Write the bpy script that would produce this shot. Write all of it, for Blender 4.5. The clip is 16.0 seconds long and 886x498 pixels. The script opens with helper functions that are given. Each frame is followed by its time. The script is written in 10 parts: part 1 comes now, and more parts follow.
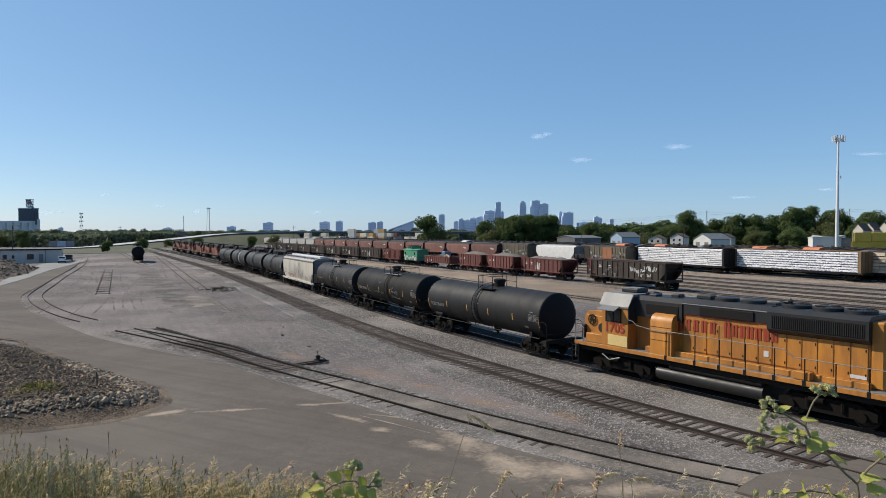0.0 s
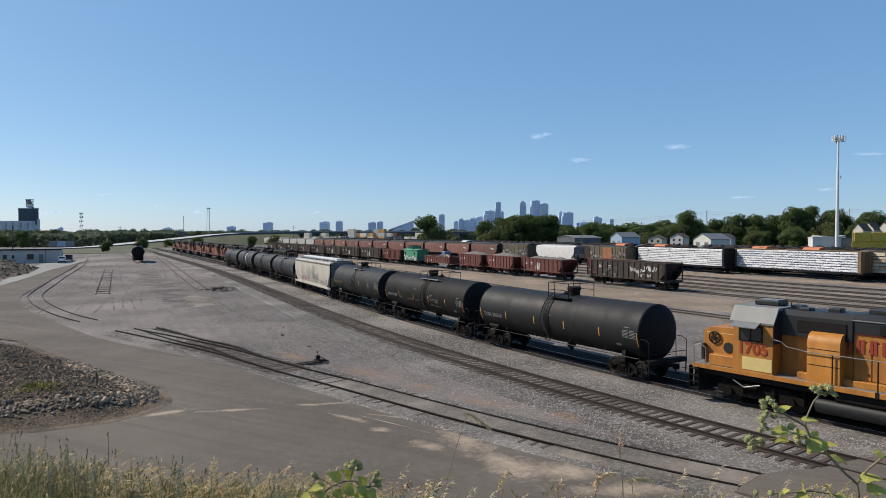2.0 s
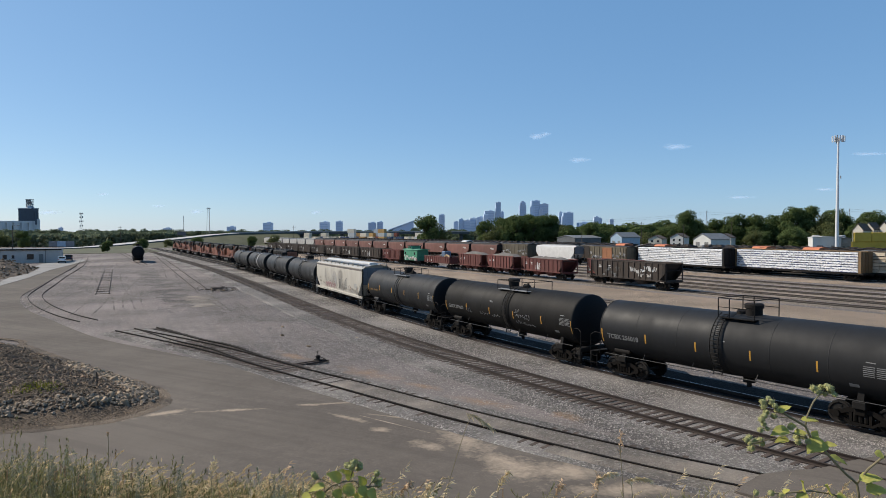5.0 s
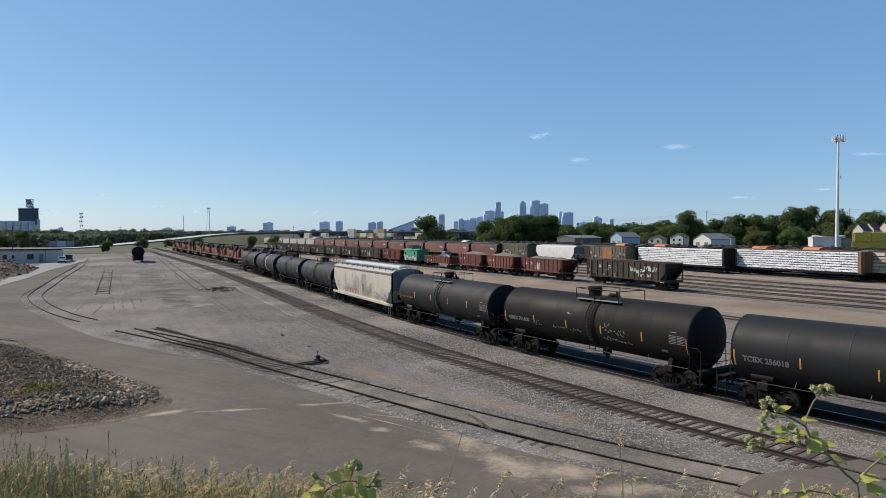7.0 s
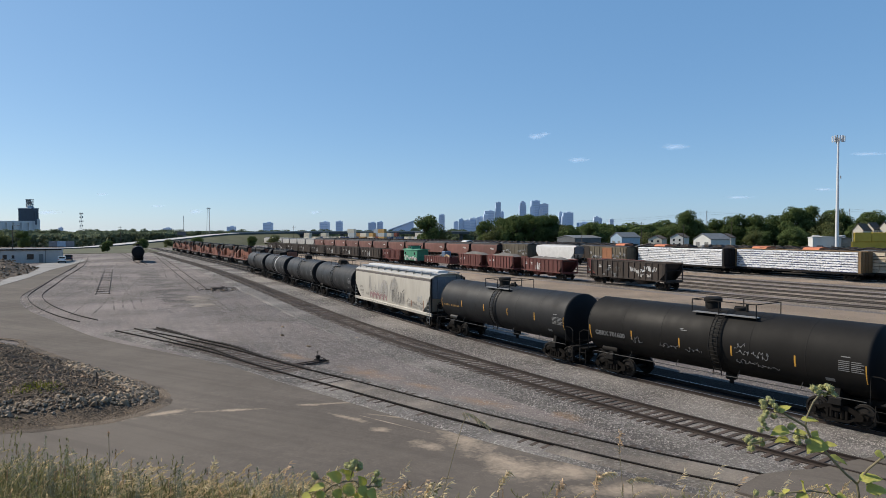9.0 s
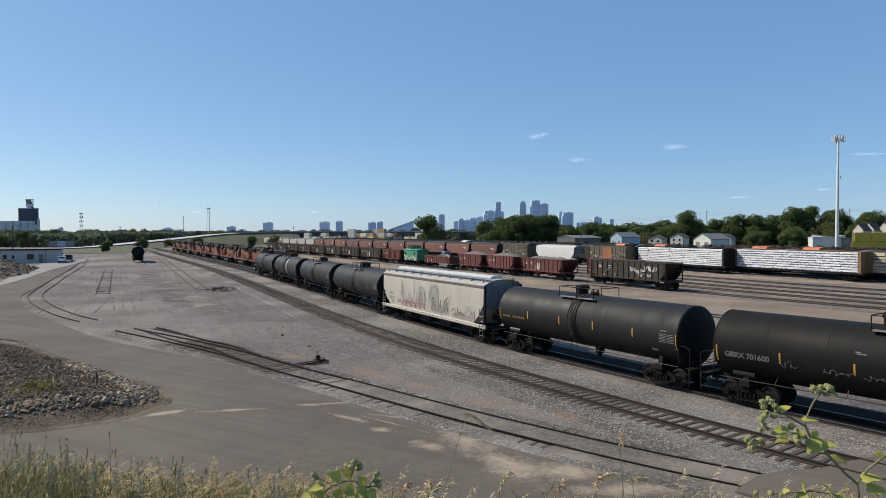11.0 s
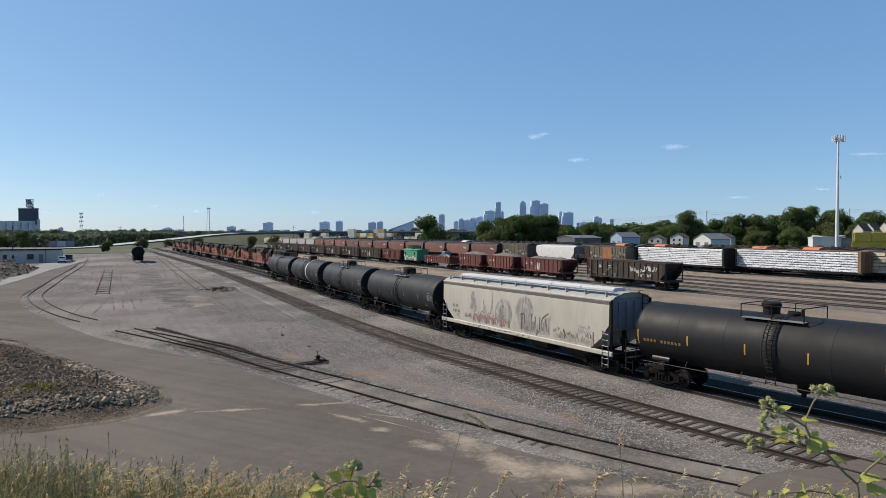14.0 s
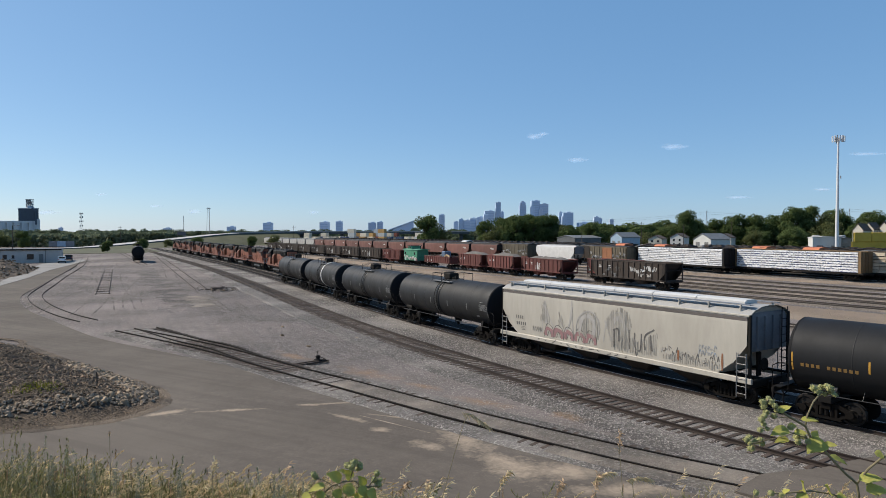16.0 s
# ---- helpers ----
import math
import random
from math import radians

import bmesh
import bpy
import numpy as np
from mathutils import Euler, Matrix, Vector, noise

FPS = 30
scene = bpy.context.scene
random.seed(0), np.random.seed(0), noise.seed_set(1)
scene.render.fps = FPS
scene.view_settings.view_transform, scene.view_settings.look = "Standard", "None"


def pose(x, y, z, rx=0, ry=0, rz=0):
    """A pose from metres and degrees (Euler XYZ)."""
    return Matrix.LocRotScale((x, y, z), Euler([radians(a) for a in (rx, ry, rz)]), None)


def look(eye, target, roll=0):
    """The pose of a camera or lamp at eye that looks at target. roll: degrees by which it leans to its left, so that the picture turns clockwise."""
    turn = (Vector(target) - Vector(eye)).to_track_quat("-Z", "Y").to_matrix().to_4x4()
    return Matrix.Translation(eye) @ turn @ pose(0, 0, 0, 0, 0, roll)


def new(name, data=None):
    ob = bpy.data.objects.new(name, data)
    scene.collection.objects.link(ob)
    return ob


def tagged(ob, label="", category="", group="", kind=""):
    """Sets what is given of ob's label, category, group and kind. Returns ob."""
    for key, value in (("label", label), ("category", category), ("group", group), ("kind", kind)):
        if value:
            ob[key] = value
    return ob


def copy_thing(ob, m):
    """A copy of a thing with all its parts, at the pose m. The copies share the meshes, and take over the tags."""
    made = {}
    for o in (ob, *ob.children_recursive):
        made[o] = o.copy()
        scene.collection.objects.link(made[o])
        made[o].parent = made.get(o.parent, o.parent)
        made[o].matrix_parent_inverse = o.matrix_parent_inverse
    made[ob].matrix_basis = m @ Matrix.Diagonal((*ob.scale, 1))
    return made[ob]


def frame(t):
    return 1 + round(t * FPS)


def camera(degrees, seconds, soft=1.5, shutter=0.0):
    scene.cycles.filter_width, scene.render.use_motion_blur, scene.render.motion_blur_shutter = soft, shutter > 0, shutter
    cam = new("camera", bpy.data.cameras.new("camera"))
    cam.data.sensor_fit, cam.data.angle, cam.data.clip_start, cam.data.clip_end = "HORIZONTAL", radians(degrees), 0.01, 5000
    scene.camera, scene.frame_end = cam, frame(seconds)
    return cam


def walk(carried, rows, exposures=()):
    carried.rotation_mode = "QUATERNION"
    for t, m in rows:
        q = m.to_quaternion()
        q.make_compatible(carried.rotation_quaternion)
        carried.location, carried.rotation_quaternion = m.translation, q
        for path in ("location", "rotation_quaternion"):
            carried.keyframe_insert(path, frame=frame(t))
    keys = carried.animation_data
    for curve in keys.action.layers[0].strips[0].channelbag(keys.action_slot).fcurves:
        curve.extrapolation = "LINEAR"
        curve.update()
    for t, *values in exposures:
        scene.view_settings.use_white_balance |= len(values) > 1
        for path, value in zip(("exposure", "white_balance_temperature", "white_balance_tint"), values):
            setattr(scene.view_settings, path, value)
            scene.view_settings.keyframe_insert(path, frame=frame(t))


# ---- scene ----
EYE = 7.63
cam = camera(67.66, 16.0, soft=0.5)
walk(cam, [(0.0, pose(0, 0, EYE, 90 - 1.416, 0, 0)), (16.0, pose(0, 0, EYE, 90 - 1.416, 0, 0))])

# ---- light: clear summer sky, sun ahead to the left, fairly high ----
SUN_EL, SUN_AZ = 40.0, math.atan2(-0.938, 0.343)
world = bpy.data.worlds.new("sky")
scene.world = world
world.use_nodes = True
wn = world.node_tree
sky = wn.nodes.new("ShaderNodeTexSky")
sky.sky_type, sky.sun_disc = "NISHITA", False
sky.sun_elevation, sky.sun_rotation = radians(SUN_EL), SUN_AZ
sky.altitude, sky.air_density, sky.dust_density, sky.ozone_density = 1700, 0.9, 1.6, 3.0
tint = wn.nodes.new("ShaderNodeMix")
tint.data_type, tint.blend_type = "RGBA", "MULTIPLY"
tint.inputs[0].default_value, tint.inputs[7].default_value = 1.0, (0.45, 0.42, 0.345, 1)
haze = wn.nodes.new("ShaderNodeMix")
haze.data_type, haze.blend_type = "RGBA", "ADD"
haze.inputs[0].default_value, haze.inputs[7].default_value = 1.0, (0.44, 1.16, 2.36, 1)
wn.links.new(sky.outputs[0], tint.inputs[6])
wn.links.new(tint.outputs[2], haze.inputs[6])
wn.links.new(haze.outputs[2], wn.nodes["Background"].inputs[0])
wn.nodes["Background"].inputs[1].default_value = 0.146
sun = new("sun", bpy.data.lights.new("sun", "SUN"))
sun.data.energy, sun.data.angle, sun.data.color = 5.0, radians(0.53), (1.0, 0.905, 0.77)
sun_dir = Vector((math.sin(SUN_AZ) * math.cos(radians(SUN_EL)), math.cos(SUN_AZ) * math.cos(radians(SUN_EL)), math.sin(radians(SUN_EL))))
sun.matrix_world = look(sun_dir * 100, (0, 0, 0))
scene.view_settings.exposure = 0.2


# ---- materials ----
def material(name, base, dark=None, rough=0.7, metal=0.0, grain=8.0, stain=0.6, amount=0.5, bump=0.0, bump_scale=40.0,
             spec=0.4, vary=0.0, dirt=None, dirt_amount=0.0, island=False, streak=1.0):
    """A surface with grain and stains at two scales; vary: each object a little lighter or darker; streak < 1 stretches stains along z."""
    m = bpy.data.materials.new(name)
    m.use_nodes = True
    t, n = m.node_tree, m.node_tree.nodes
    bsdf = n["Principled BSDF"]
    bsdf.inputs["Metallic"].default_value = metal
    bsdf.inputs["Specular IOR Level"].default_value = spec
    co = n.new("ShaderNodeTexCoord")
    mp = n.new("ShaderNodeMapping")
    mp.inputs["Scale"].default_value = (1, 1, streak)
    t.links.new(co.outputs["Object"], mp.inputs["Vector"])

    def noisy(scale, detail, rough_=0.6):
        x = n.new("ShaderNodeTexNoise")
        x.inputs["Scale"].default_value, x.inputs["Detail"].default_value, x.inputs["Roughness"].default_value = scale, detail, rough_
        t.links.new(mp.outputs[0], x.inputs["Vector"])
        return x

    def mixed(fac, a, b):
        x = n.new("ShaderNodeMix")
        x.data_type = "RGBA"
        for sock, val in ((x.inputs[0], fac), (x.inputs[6], a), (x.inputs[7], b)):
            if hasattr(val, "links"):
                t.links.new(val, sock)
            else:
                sock.default_value = val
        return x.outputs[2]

    def ranged(src, lo, hi, a=0.0, b=1.0):
        x = n.new("ShaderNodeMapRange")
        for i, v in enumerate((lo, hi, a, b)):
            x.inputs[i + 1].default_value = v
        t.links.new(src, x.inputs[0])
        return x.outputs[0]

    dark = dark or tuple(c * 0.6 for c in base)
    base, dark = tuple(c * 0.88 for c in base), tuple(c * 0.85 for c in dark)
    big, fine = noisy(stain, 4), noisy(grain, 5, 0.7)
    col = mixed(ranged(big.outputs["Fac"], 0.35, 0.65, 0, amount), (*base, 1), (*dark, 1))
    col = mixed(ranged(fine.outputs["Fac"], 0.4, 0.75, 0, amount), col, (*dark, 1))
    if dirt:
        patch = noisy(stain * 0.37, 6)
        col = mixed(ranged(patch.outputs["Fac"], 0.5, 0.62, 0, dirt_amount), col, (*dirt, 1))
    if vary:
        if island:
            rnd = n.new("ShaderNodeNewGeometry").outputs["Random Per Island"]
        else:
            rnd = n.new("ShaderNodeObjectInfo").outputs["Random"]
        hsv = n.new("ShaderNodeHueSaturation")
        t.links.new(ranged(rnd, 0, 1, 1 - vary, 1 + vary), hsv.inputs["Value"])
        t.links.new(col, hsv.inputs["Color"])
        col = hsv.outputs[0]
    t.links.new(col, bsdf.inputs["Base Color"])
    t.links.new(ranged(big.outputs["Fac"], 0.3, 0.7, max(0.05, rough - 0.12), min(1, rough + 0.12)), bsdf.inputs["Roughness"])
    if bump:
        bn = n.new("ShaderNodeBump")
        bn.inputs["Strength"].default_value = min(1.0, bump)
        bn.inputs["Distance"].default_value = 0.03
        bt = noisy(bump_scale, 3, 0.6)
        t.links.new(bt.outputs["Fac"], bn.inputs["Height"])
        t.links.new(bn.outputs[0], bsdf.inputs["Normal"])
    return m


MT = {
    "tank": material("black_tank_paint", (0.0205, 0.0212, 0.023), (0.012, 0.012, 0.0125), 0.58, grain=3, stain=0.5, amount=0.5, spec=0.2, streak=0.35, bump=0.04, bump_scale=2),
    "tank_b": material("brown_black_tank_paint", (0.0175, 0.0163, 0.015), (0.011, 0.0102, 0.0095), 0.6, grain=3, stain=0.4, amount=0.6, spec=0.12, streak=0.35, bump=0.04, bump_scale=2),
    "tank_c": material("faded_black_tank_paint", (0.025, 0.026, 0.028), (0.016, 0.0157, 0.0157), 0.55, grain=3, stain=0.5, amount=0.5, spec=0.2, streak=0.35, bump=0.04, bump_scale=2),
    # the shell's black made darker and bluer: the ends' shade sits in the colour
    "head_shaded": material("shade_darkened_tank_head", (0.009, 0.010, 0.0125), (0.016, 0.0152, 0.0152), 0.65, grain=4, stain=1, amount=0.5, spec=0.12),
    "black": material("black_iron", (0.011, 0.0105, 0.0105), (0.020, 0.017, 0.0148), 0.7, grain=9, stain=1.3, amount=0.6, spec=0.13),
    "bogie": material("grimy_bogie_steel", (0.0065, 0.006, 0.0058), (0.014, 0.0115, 0.0095), 0.9, grain=7, stain=1.2, amount=0.6, spec=0.1),
    "wheel": material("worn_wheel_steel", (0.013, 0.0115, 0.0105), (0.026, 0.0215, 0.019), 0.65, metal=0.4, grain=9, stain=2, amount=0.5),
    "steel": material("galvanised_steel", (0.30, 0.30, 0.30), (0.20, 0.18, 0.17), 0.45, metal=0.5, grain=9, stain=1, amount=0.5),
    "rail": material("rusty_rail_web", (0.042, 0.028, 0.022), (0.024, 0.018, 0.015), 0.85, grain=6, stain=0.7, amount=0.6),
    "rail_old": material("blackened_old_rail", (0.015, 0.0125, 0.011), (0.027, 0.020, 0.016), 0.85, grain=6, stain=0.7, amount=0.5, spec=0.2),
    "rail_top": material("polished_rail_head", (0.34, 0.32, 0.31), (0.20, 0.17, 0.15), 0.35, metal=0.8, grain=6, stain=0.4, amount=0.5),
    "rail_far": material("dull_yard_rail", (0.065, 0.053, 0.046), (0.04, 0.033, 0.029), 0.7, grain=4, stain=0.5, amount=0.6),
    "tie": material("weathered_timber_sleeper", (0.105, 0.074, 0.056), (0.05, 0.036, 0.028), 0.9, grain=14, stain=2, amount=0.6, vary=0.3, bump=0.5, bump_scale=25),
    "tie_stuff": material("far_timber_sleeper", (0.085, 0.064, 0.051), (0.045, 0.035, 0.028), 0.9, grain=14, stain=2, amount=0.7, vary=0.3, island=True),
    "hopper_white": material("dirty_white_paint", (0.50, 0.465, 0.40), (0.31, 0.28, 0.235), 0.55, grain=2.5, stain=0.5, amount=0.36, streak=0.25, bump=0.03, bump_scale=3),
    "hopper_roof": material("dull_white_roof_paint", (0.40, 0.39, 0.37), (0.27, 0.26, 0.25), 0.6, grain=3, stain=0.6, amount=0.6),
    "hatch": material("clean_white_hatch", (0.62, 0.615, 0.60), (0.46, 0.45, 0.43), 0.5, grain=4, stain=0.8, amount=0.4),
    # end sheets: the shade on the wagon's end is put into this darker grey
    "hopper_end": material("shade_darkened_grey_end_paint", (0.19, 0.20, 0.22), (0.10, 0.10, 0.105), 0.6, grain=4, stain=0.8, amount=0.5),
    "grating": material("pale_worn_grating", (0.26, 0.26, 0.26), (0.14, 0.135, 0.13), 0.6, grain=9, stain=2, amount=0.6),
    "stripe": material("dark_brown_strip", (0.10, 0.085, 0.078), (0.16, 0.14, 0.13), 0.7),
    "yellow": material("yellow_reflector", (0.58, 0.31, 0.045), (0.36, 0.19, 0.035), 0.5, grain=20, stain=4, amount=0.4),
    "faded": material("faded_grey_lettering", (0.21, 0.21, 0.21), (0.10, 0.10, 0.10), 0.7, grain=14, stain=4),
    "graf_dim": material("dim_white_spray_paint", (0.36, 0.36, 0.36), (0.16, 0.16, 0.16), 0.7, grain=18, stain=6, amount=0.8),
    "lettering": material("pale_lettering", (0.55, 0.55, 0.54), (0.30, 0.30, 0.30), 0.6),
    "gold": material("ochre_lettering", (0.28, 0.16, 0.045), (0.2, 0.12, 0.04), 0.6),
    "orange": material("weathered_yellow_orange_paint", (0.56, 0.23, 0.035), (0.21, 0.085, 0.022), 0.55, grain=2.6, stain=1.1, amount=0.62, streak=0.22),
    "cream": material("cream_panel_paint", (0.72, 0.55, 0.22), (0.55, 0.40, 0.16), 0.55, grain=4),
    "loco_grey": material("sooty_grey_roof_paint", (0.0195, 0.020, 0.0212), (0.0115, 0.011, 0.0106), 0.5, grain=4, stain=0.7, amount=0.6),
    "light_grey": material("light_grey_cab_roof_paint", (0.19, 0.19, 0.186), (0.15, 0.147, 0.142), 0.55, grain=7, stain=0.5, amount=0.3),
    "red": material("red_lettering", (0.33, 0.045, 0.018), (0.24, 0.04, 0.018), 0.5),
    "red_stripe": material("red_stripe_paint", (0.35, 0.04, 0.03), (0.2, 0.03, 0.02), 0.5),
    "tank_fuel": material("grey_fuel_tank_paint", (0.034, 0.034, 0.035), (0.019, 0.0175, 0.017), 0.45, grain=4, stain=1, amount=0.5, spec=0.3),
    "glass": material("dark_window_glass", (0.02, 0.025, 0.03), (0.03, 0.03, 0.03), 0.08, spec=0.8),
    "loco_orange": material("faded_orange_loco_paint", (0.27, 0.085, 0.040), (0.075, 0.040, 0.030), 0.55, grain=3, stain=0.7, amount=0.5, vary=0.15),
    "rust_red": material("oxide_red_hopper_paint", (0.155, 0.040, 0.034), (0.080, 0.034, 0.028), 0.75, grain=3, stain=0.8, amount=0.6, vary=0.2, streak=0.4),
    "brown": material("brown_red_hopper_paint", (0.185, 0.075, 0.058), (0.115, 0.055, 0.044), 0.65, grain=2, stain=0.4, amount=0.5, vary=0.25, streak=0.4),
    "dark_brown": material("dark_brown_wagon_paint", (0.020, 0.016, 0.014), (0.055, 0.037, 0.027), 0.75, grain=3, stain=0.7, amount=0.6, vary=0.25, streak=0.4),
    "rib_brown": material("rusty_brown_rib_paint", (0.060, 0.042, 0.032), (0.028, 0.021, 0.017), 0.75, grain=3, stain=0.7, amount=0.6, vary=0.25, streak=0.4),
    "olive": material("faded_olive_box_wagon_paint", (0.120, 0.100, 0.068), (0.07, 0.058, 0.042), 0.75, grain=3, stain=0.7, amount=0.6, vary=0.2, streak=0.4),
    "rust": material("rusty_door_panel", (0.30, 0.125, 0.055), (0.20, 0.09, 0.05), 0.8, grain=3),
    "green": material("green_caboose_paint", (0.055, 0.25, 0.145), (0.04, 0.17, 0.105), 0.6, grain=3, stain=0.8, amount=0.4, streak=0.4),
    "gravel_load": material("grey_gravel_load", (0.19, 0.172, 0.152), (0.10, 0.09, 0.08), 0.9, grain=6, stain=1, amount=0.7, bump=1, bump_scale=9),
    "wrap": material("white_lumber_wrap", (0.86, 0.86, 0.85), (0.55, 0.57, 0.60), 0.45, grain=2, stain=0.9, amount=0.5, vary=0.10, bump=0.2, bump_scale=5),
    "wrap_blue": material("blue_wrap_print", (0.045, 0.055, 0.17), (0.10, 0.11, 0.20), 0.5),
    "wood": material("sawn_lumber", (0.50, 0.36, 0.20), (0.36, 0.25, 0.14), 0.75, grain=4, amount=0.4),
    "ochre": material("ochre_wagon_frame", (0.20, 0.125, 0.055), (0.10, 0.065, 0.04), 0.7, grain=3),
}


# ---- mesh building ----
class Shape:
    """Gathers vertices and faces of one mesh."""

    def __init__(self):
        self.v, self.f = [], []

    def put(self, verts, faces):
        k = len(self.v)
        self.v.extend(tuple(p) for p in verts)
        self.f.extend(tuple(k + i for i in q) for q in faces)

    def convex(self, verts, faces):
        verts = [Vector(p) for p in verts]
        mid = sum(verts, Vector()) / len(verts)
        out = []
        for q in faces:
            a, b, c = verts[q[0]], verts[q[1]], verts[q[2]]
            out.append(q if (b - a).cross(c - a).dot(a - mid) >= 0 else tuple(reversed(q)))
        self.put(verts, out)

    def box(self, c, s, bevel=0.0, m=None):
        h = [x / 2 for x in s]
        bevel = min(bevel, 0.45 * min(s))
        if bevel <= 0:
            vs = [Vector((i * h[0], j * h[1], k * h[2])) for i in (-1, 1) for j in (-1, 1) for k in (-1, 1)]
            fs = [(0, 1, 3, 2), (4, 5, 7, 6), (0, 1, 5, 4), (2, 3, 7, 6), (0, 2, 6, 4), (1, 3, 7, 5)]
        else:
            vs, idx, fs = [], {}, []
            for sg in [(i, j, k) for i in (-1, 1) for j in (-1, 1) for k in (-1, 1)]:
                for a in range(3):
                    idx[sg, a] = len(vs)
                    vs.append(Vector([sg[b] * (h[b] - (0 if b == a else bevel)) for b in range(3)]))
                fs.append(tuple(idx[sg, a] for a in range(3)))
            for a in range(3):
                b, c_ = (a + 1) % 3, (a + 2) % 3

                def corner(sa, sb, sc):
                    t = [0, 0, 0]
                    t[a], t[b], t[c_] = sa, sb, sc
                    return tuple(t)
                for sa in (-1, 1):
                    fs.append(tuple(idx[corner(sa, sb, sc), a] for sb, sc in ((-1, -1), (1, -1), (1, 1), (-1, 1))))
                    for sb in (-1, 1):
                        fs.append((idx[corner(sa, sb, -1), a], idx[corner(sa, sb, -1), b], idx[corner(sa, sb, 1), b], idx[corner(sa, sb, 1), a]))
        if m is not None:
            vs = [m @ p for p in vs]
        self.convex([p + Vector(c) for p in vs], fs)
        return self

    def rod(self, p0, p1, r, r1=None, n=8, caps=True):
        p0, p1 = Vector(p0), Vector(p1)
        d = (p1 - p0).normalized()
        x = d.orthogonal().normalized()
        y = d.cross(x)
        r1 = r if r1 is None else r1
        vs = [p + (x * math.cos(2 * math.pi * i / n) + y * math.sin(2 * math.pi * i / n)) * q for p, q in ((p0, r), (p1, r1)) for i in range(n)]
        fs = [(i, (i + 1) % n, n + (i + 1) % n, n + i) for i in range(n)]
        if caps:
            fs += [tuple(range(n - 1, -1, -1)), tuple(range(n, 2 * n))]
        self.put(vs, fs)
        return self

    def pipe(self, pts, r, n=6):
        for a, b in zip(pts, pts[1:]):
            self.rod(a, b, r, n=n)
        return self

    def prism(self, outline, axis, lo, hi):
        """outline: points of a closed figure, counter-clockwise seen against the axis; extruded along the axis (0 x, 1 y, 2 z)."""
        n = len(outline)

        def at(p, q):
            r = list(p)
            r.insert(axis, q)
            return Vector(r)
        vs = [at(p, lo) for p in outline] + [at(p, hi) for p in outline]
        fs = [(i, (i + 1) % n, n + (i + 1) % n, n + i) for i in range(n)] + [tuple(range(n - 1, -1, -1)), tuple(range(n, 2 * n))]
        area = sum(outline[i][0] * outline[(i + 1) % n][1] - outline[(i + 1) % n][0] * outline[i][1] for i in range(n))
        if (area < 0) != (axis == 1):
            fs = [tuple(reversed(q)) for q in fs]
        self.put(vs, fs)
        return self

    def lathe(self, prof, n=24, axis=0, center=(0, 0, 0)):
        """prof: (place along the axis, radius) from one end to the other."""
        vs, fs = [], []
        for s, r in prof:
            for i in range(n):
                a = 2 * math.pi * i / n
                p = [0, 0, 0]
                p[axis], p[(axis + 1) % 3], p[(axis + 2) % 3] = s, r * math.cos(a), r * math.sin(a)
                vs.append(Vector(p) + Vector(center))
        for j in range(len(prof) - 1):
            for i in range(n):
                fs.append((j * n + i, j * n + (i + 1) % n, (j + 1) * n + (i + 1) % n, (j + 1) * n + i))
        fs = [tuple(reversed(q)) for q in fs]
        fs += [tuple(range(n)), tuple(range(len(vs) - 1, len(vs) - n - 1, -1))]
        if prof[-1][0] > prof[0][0]:
            fs = [tuple(reversed(q)) for q in fs]
        self.put(vs, fs)
        return self

    def mesh(self, name, mat, smooth=30):
        me = bpy.data.meshes.new(name)
        me.from_pydata([tuple(p) for p in self.v], [], self.f)
        if mat:
            me.materials.append(mat)
        if smooth:
            me.shade_smooth()
            me.set_sharp_from_angle(angle=radians(smooth))
        me.update()
        return me


def part(name, shape, mat, parent, label="", smooth=30, at=None):
    me = shape if isinstance(shape, bpy.types.Mesh) else shape.mesh(name, mat, smooth)
    ob = new(name, me)
    ob.parent = parent
    if at is not None:
        ob.matrix_basis = at
    return tagged(ob, label)


def thing(name, label, category, group="", kind="", m=None):
    ob = new(name)
    ob.empty_display_size = 0.5
    if m is not None:
        ob.matrix_basis = m
    return tagged(ob, label, category, group, kind)


def solid(name, shape, mat, label, category, group="", kind="", smooth=30, m=None):
    ob = new(name, shape.mesh(name, mat, smooth))
    if m is not None:
        ob.matrix_basis = m
    return tagged(ob, label, category, group, kind)


# ---- the lines on which the tracks lie ----
US = np.arange(-700, 140, 0.5)
_u = np.clip(US, -130, 38)
HEAD = -1.04962 + 3.69546e-3 * _u + 4.21555e-5 * _u ** 2 + 1.167295e-7 * _u ** 3
BX = np.concatenate([[0], np.cumsum((np.cos(HEAD)[1:] + np.cos(HEAD)[:-1]) / 4)])
BY = np.concatenate([[0], np.cumsum((np.sin(HEAD)[1:] + np.sin(HEAD)[:-1]) / 4)])
BX += -1.0778 - np.interp(0, US, BX)
BY += 44.062 - np.interp(0, US, BY)


# the two lead tracks bend a little less than the rest of the yard in the distance
MAIN = HEAD + np.interp(US, [-130, -115, -98, -70, -46, -32], [0, 0.008, 0.016, 0.0265, 0.02, 0])
MX = np.concatenate([[0], np.cumsum((np.cos(MAIN)[1:] + np.cos(MAIN)[:-1]) / 4)])
MY = np.concatenate([[0], np.cumsum((np.sin(MAIN)[1:] + np.sin(MAIN)[:-1]) / 4)])
MX += -1.0778 - np.interp(0, US, MX)
MY += 44.062 - np.interp(0, US, MY)


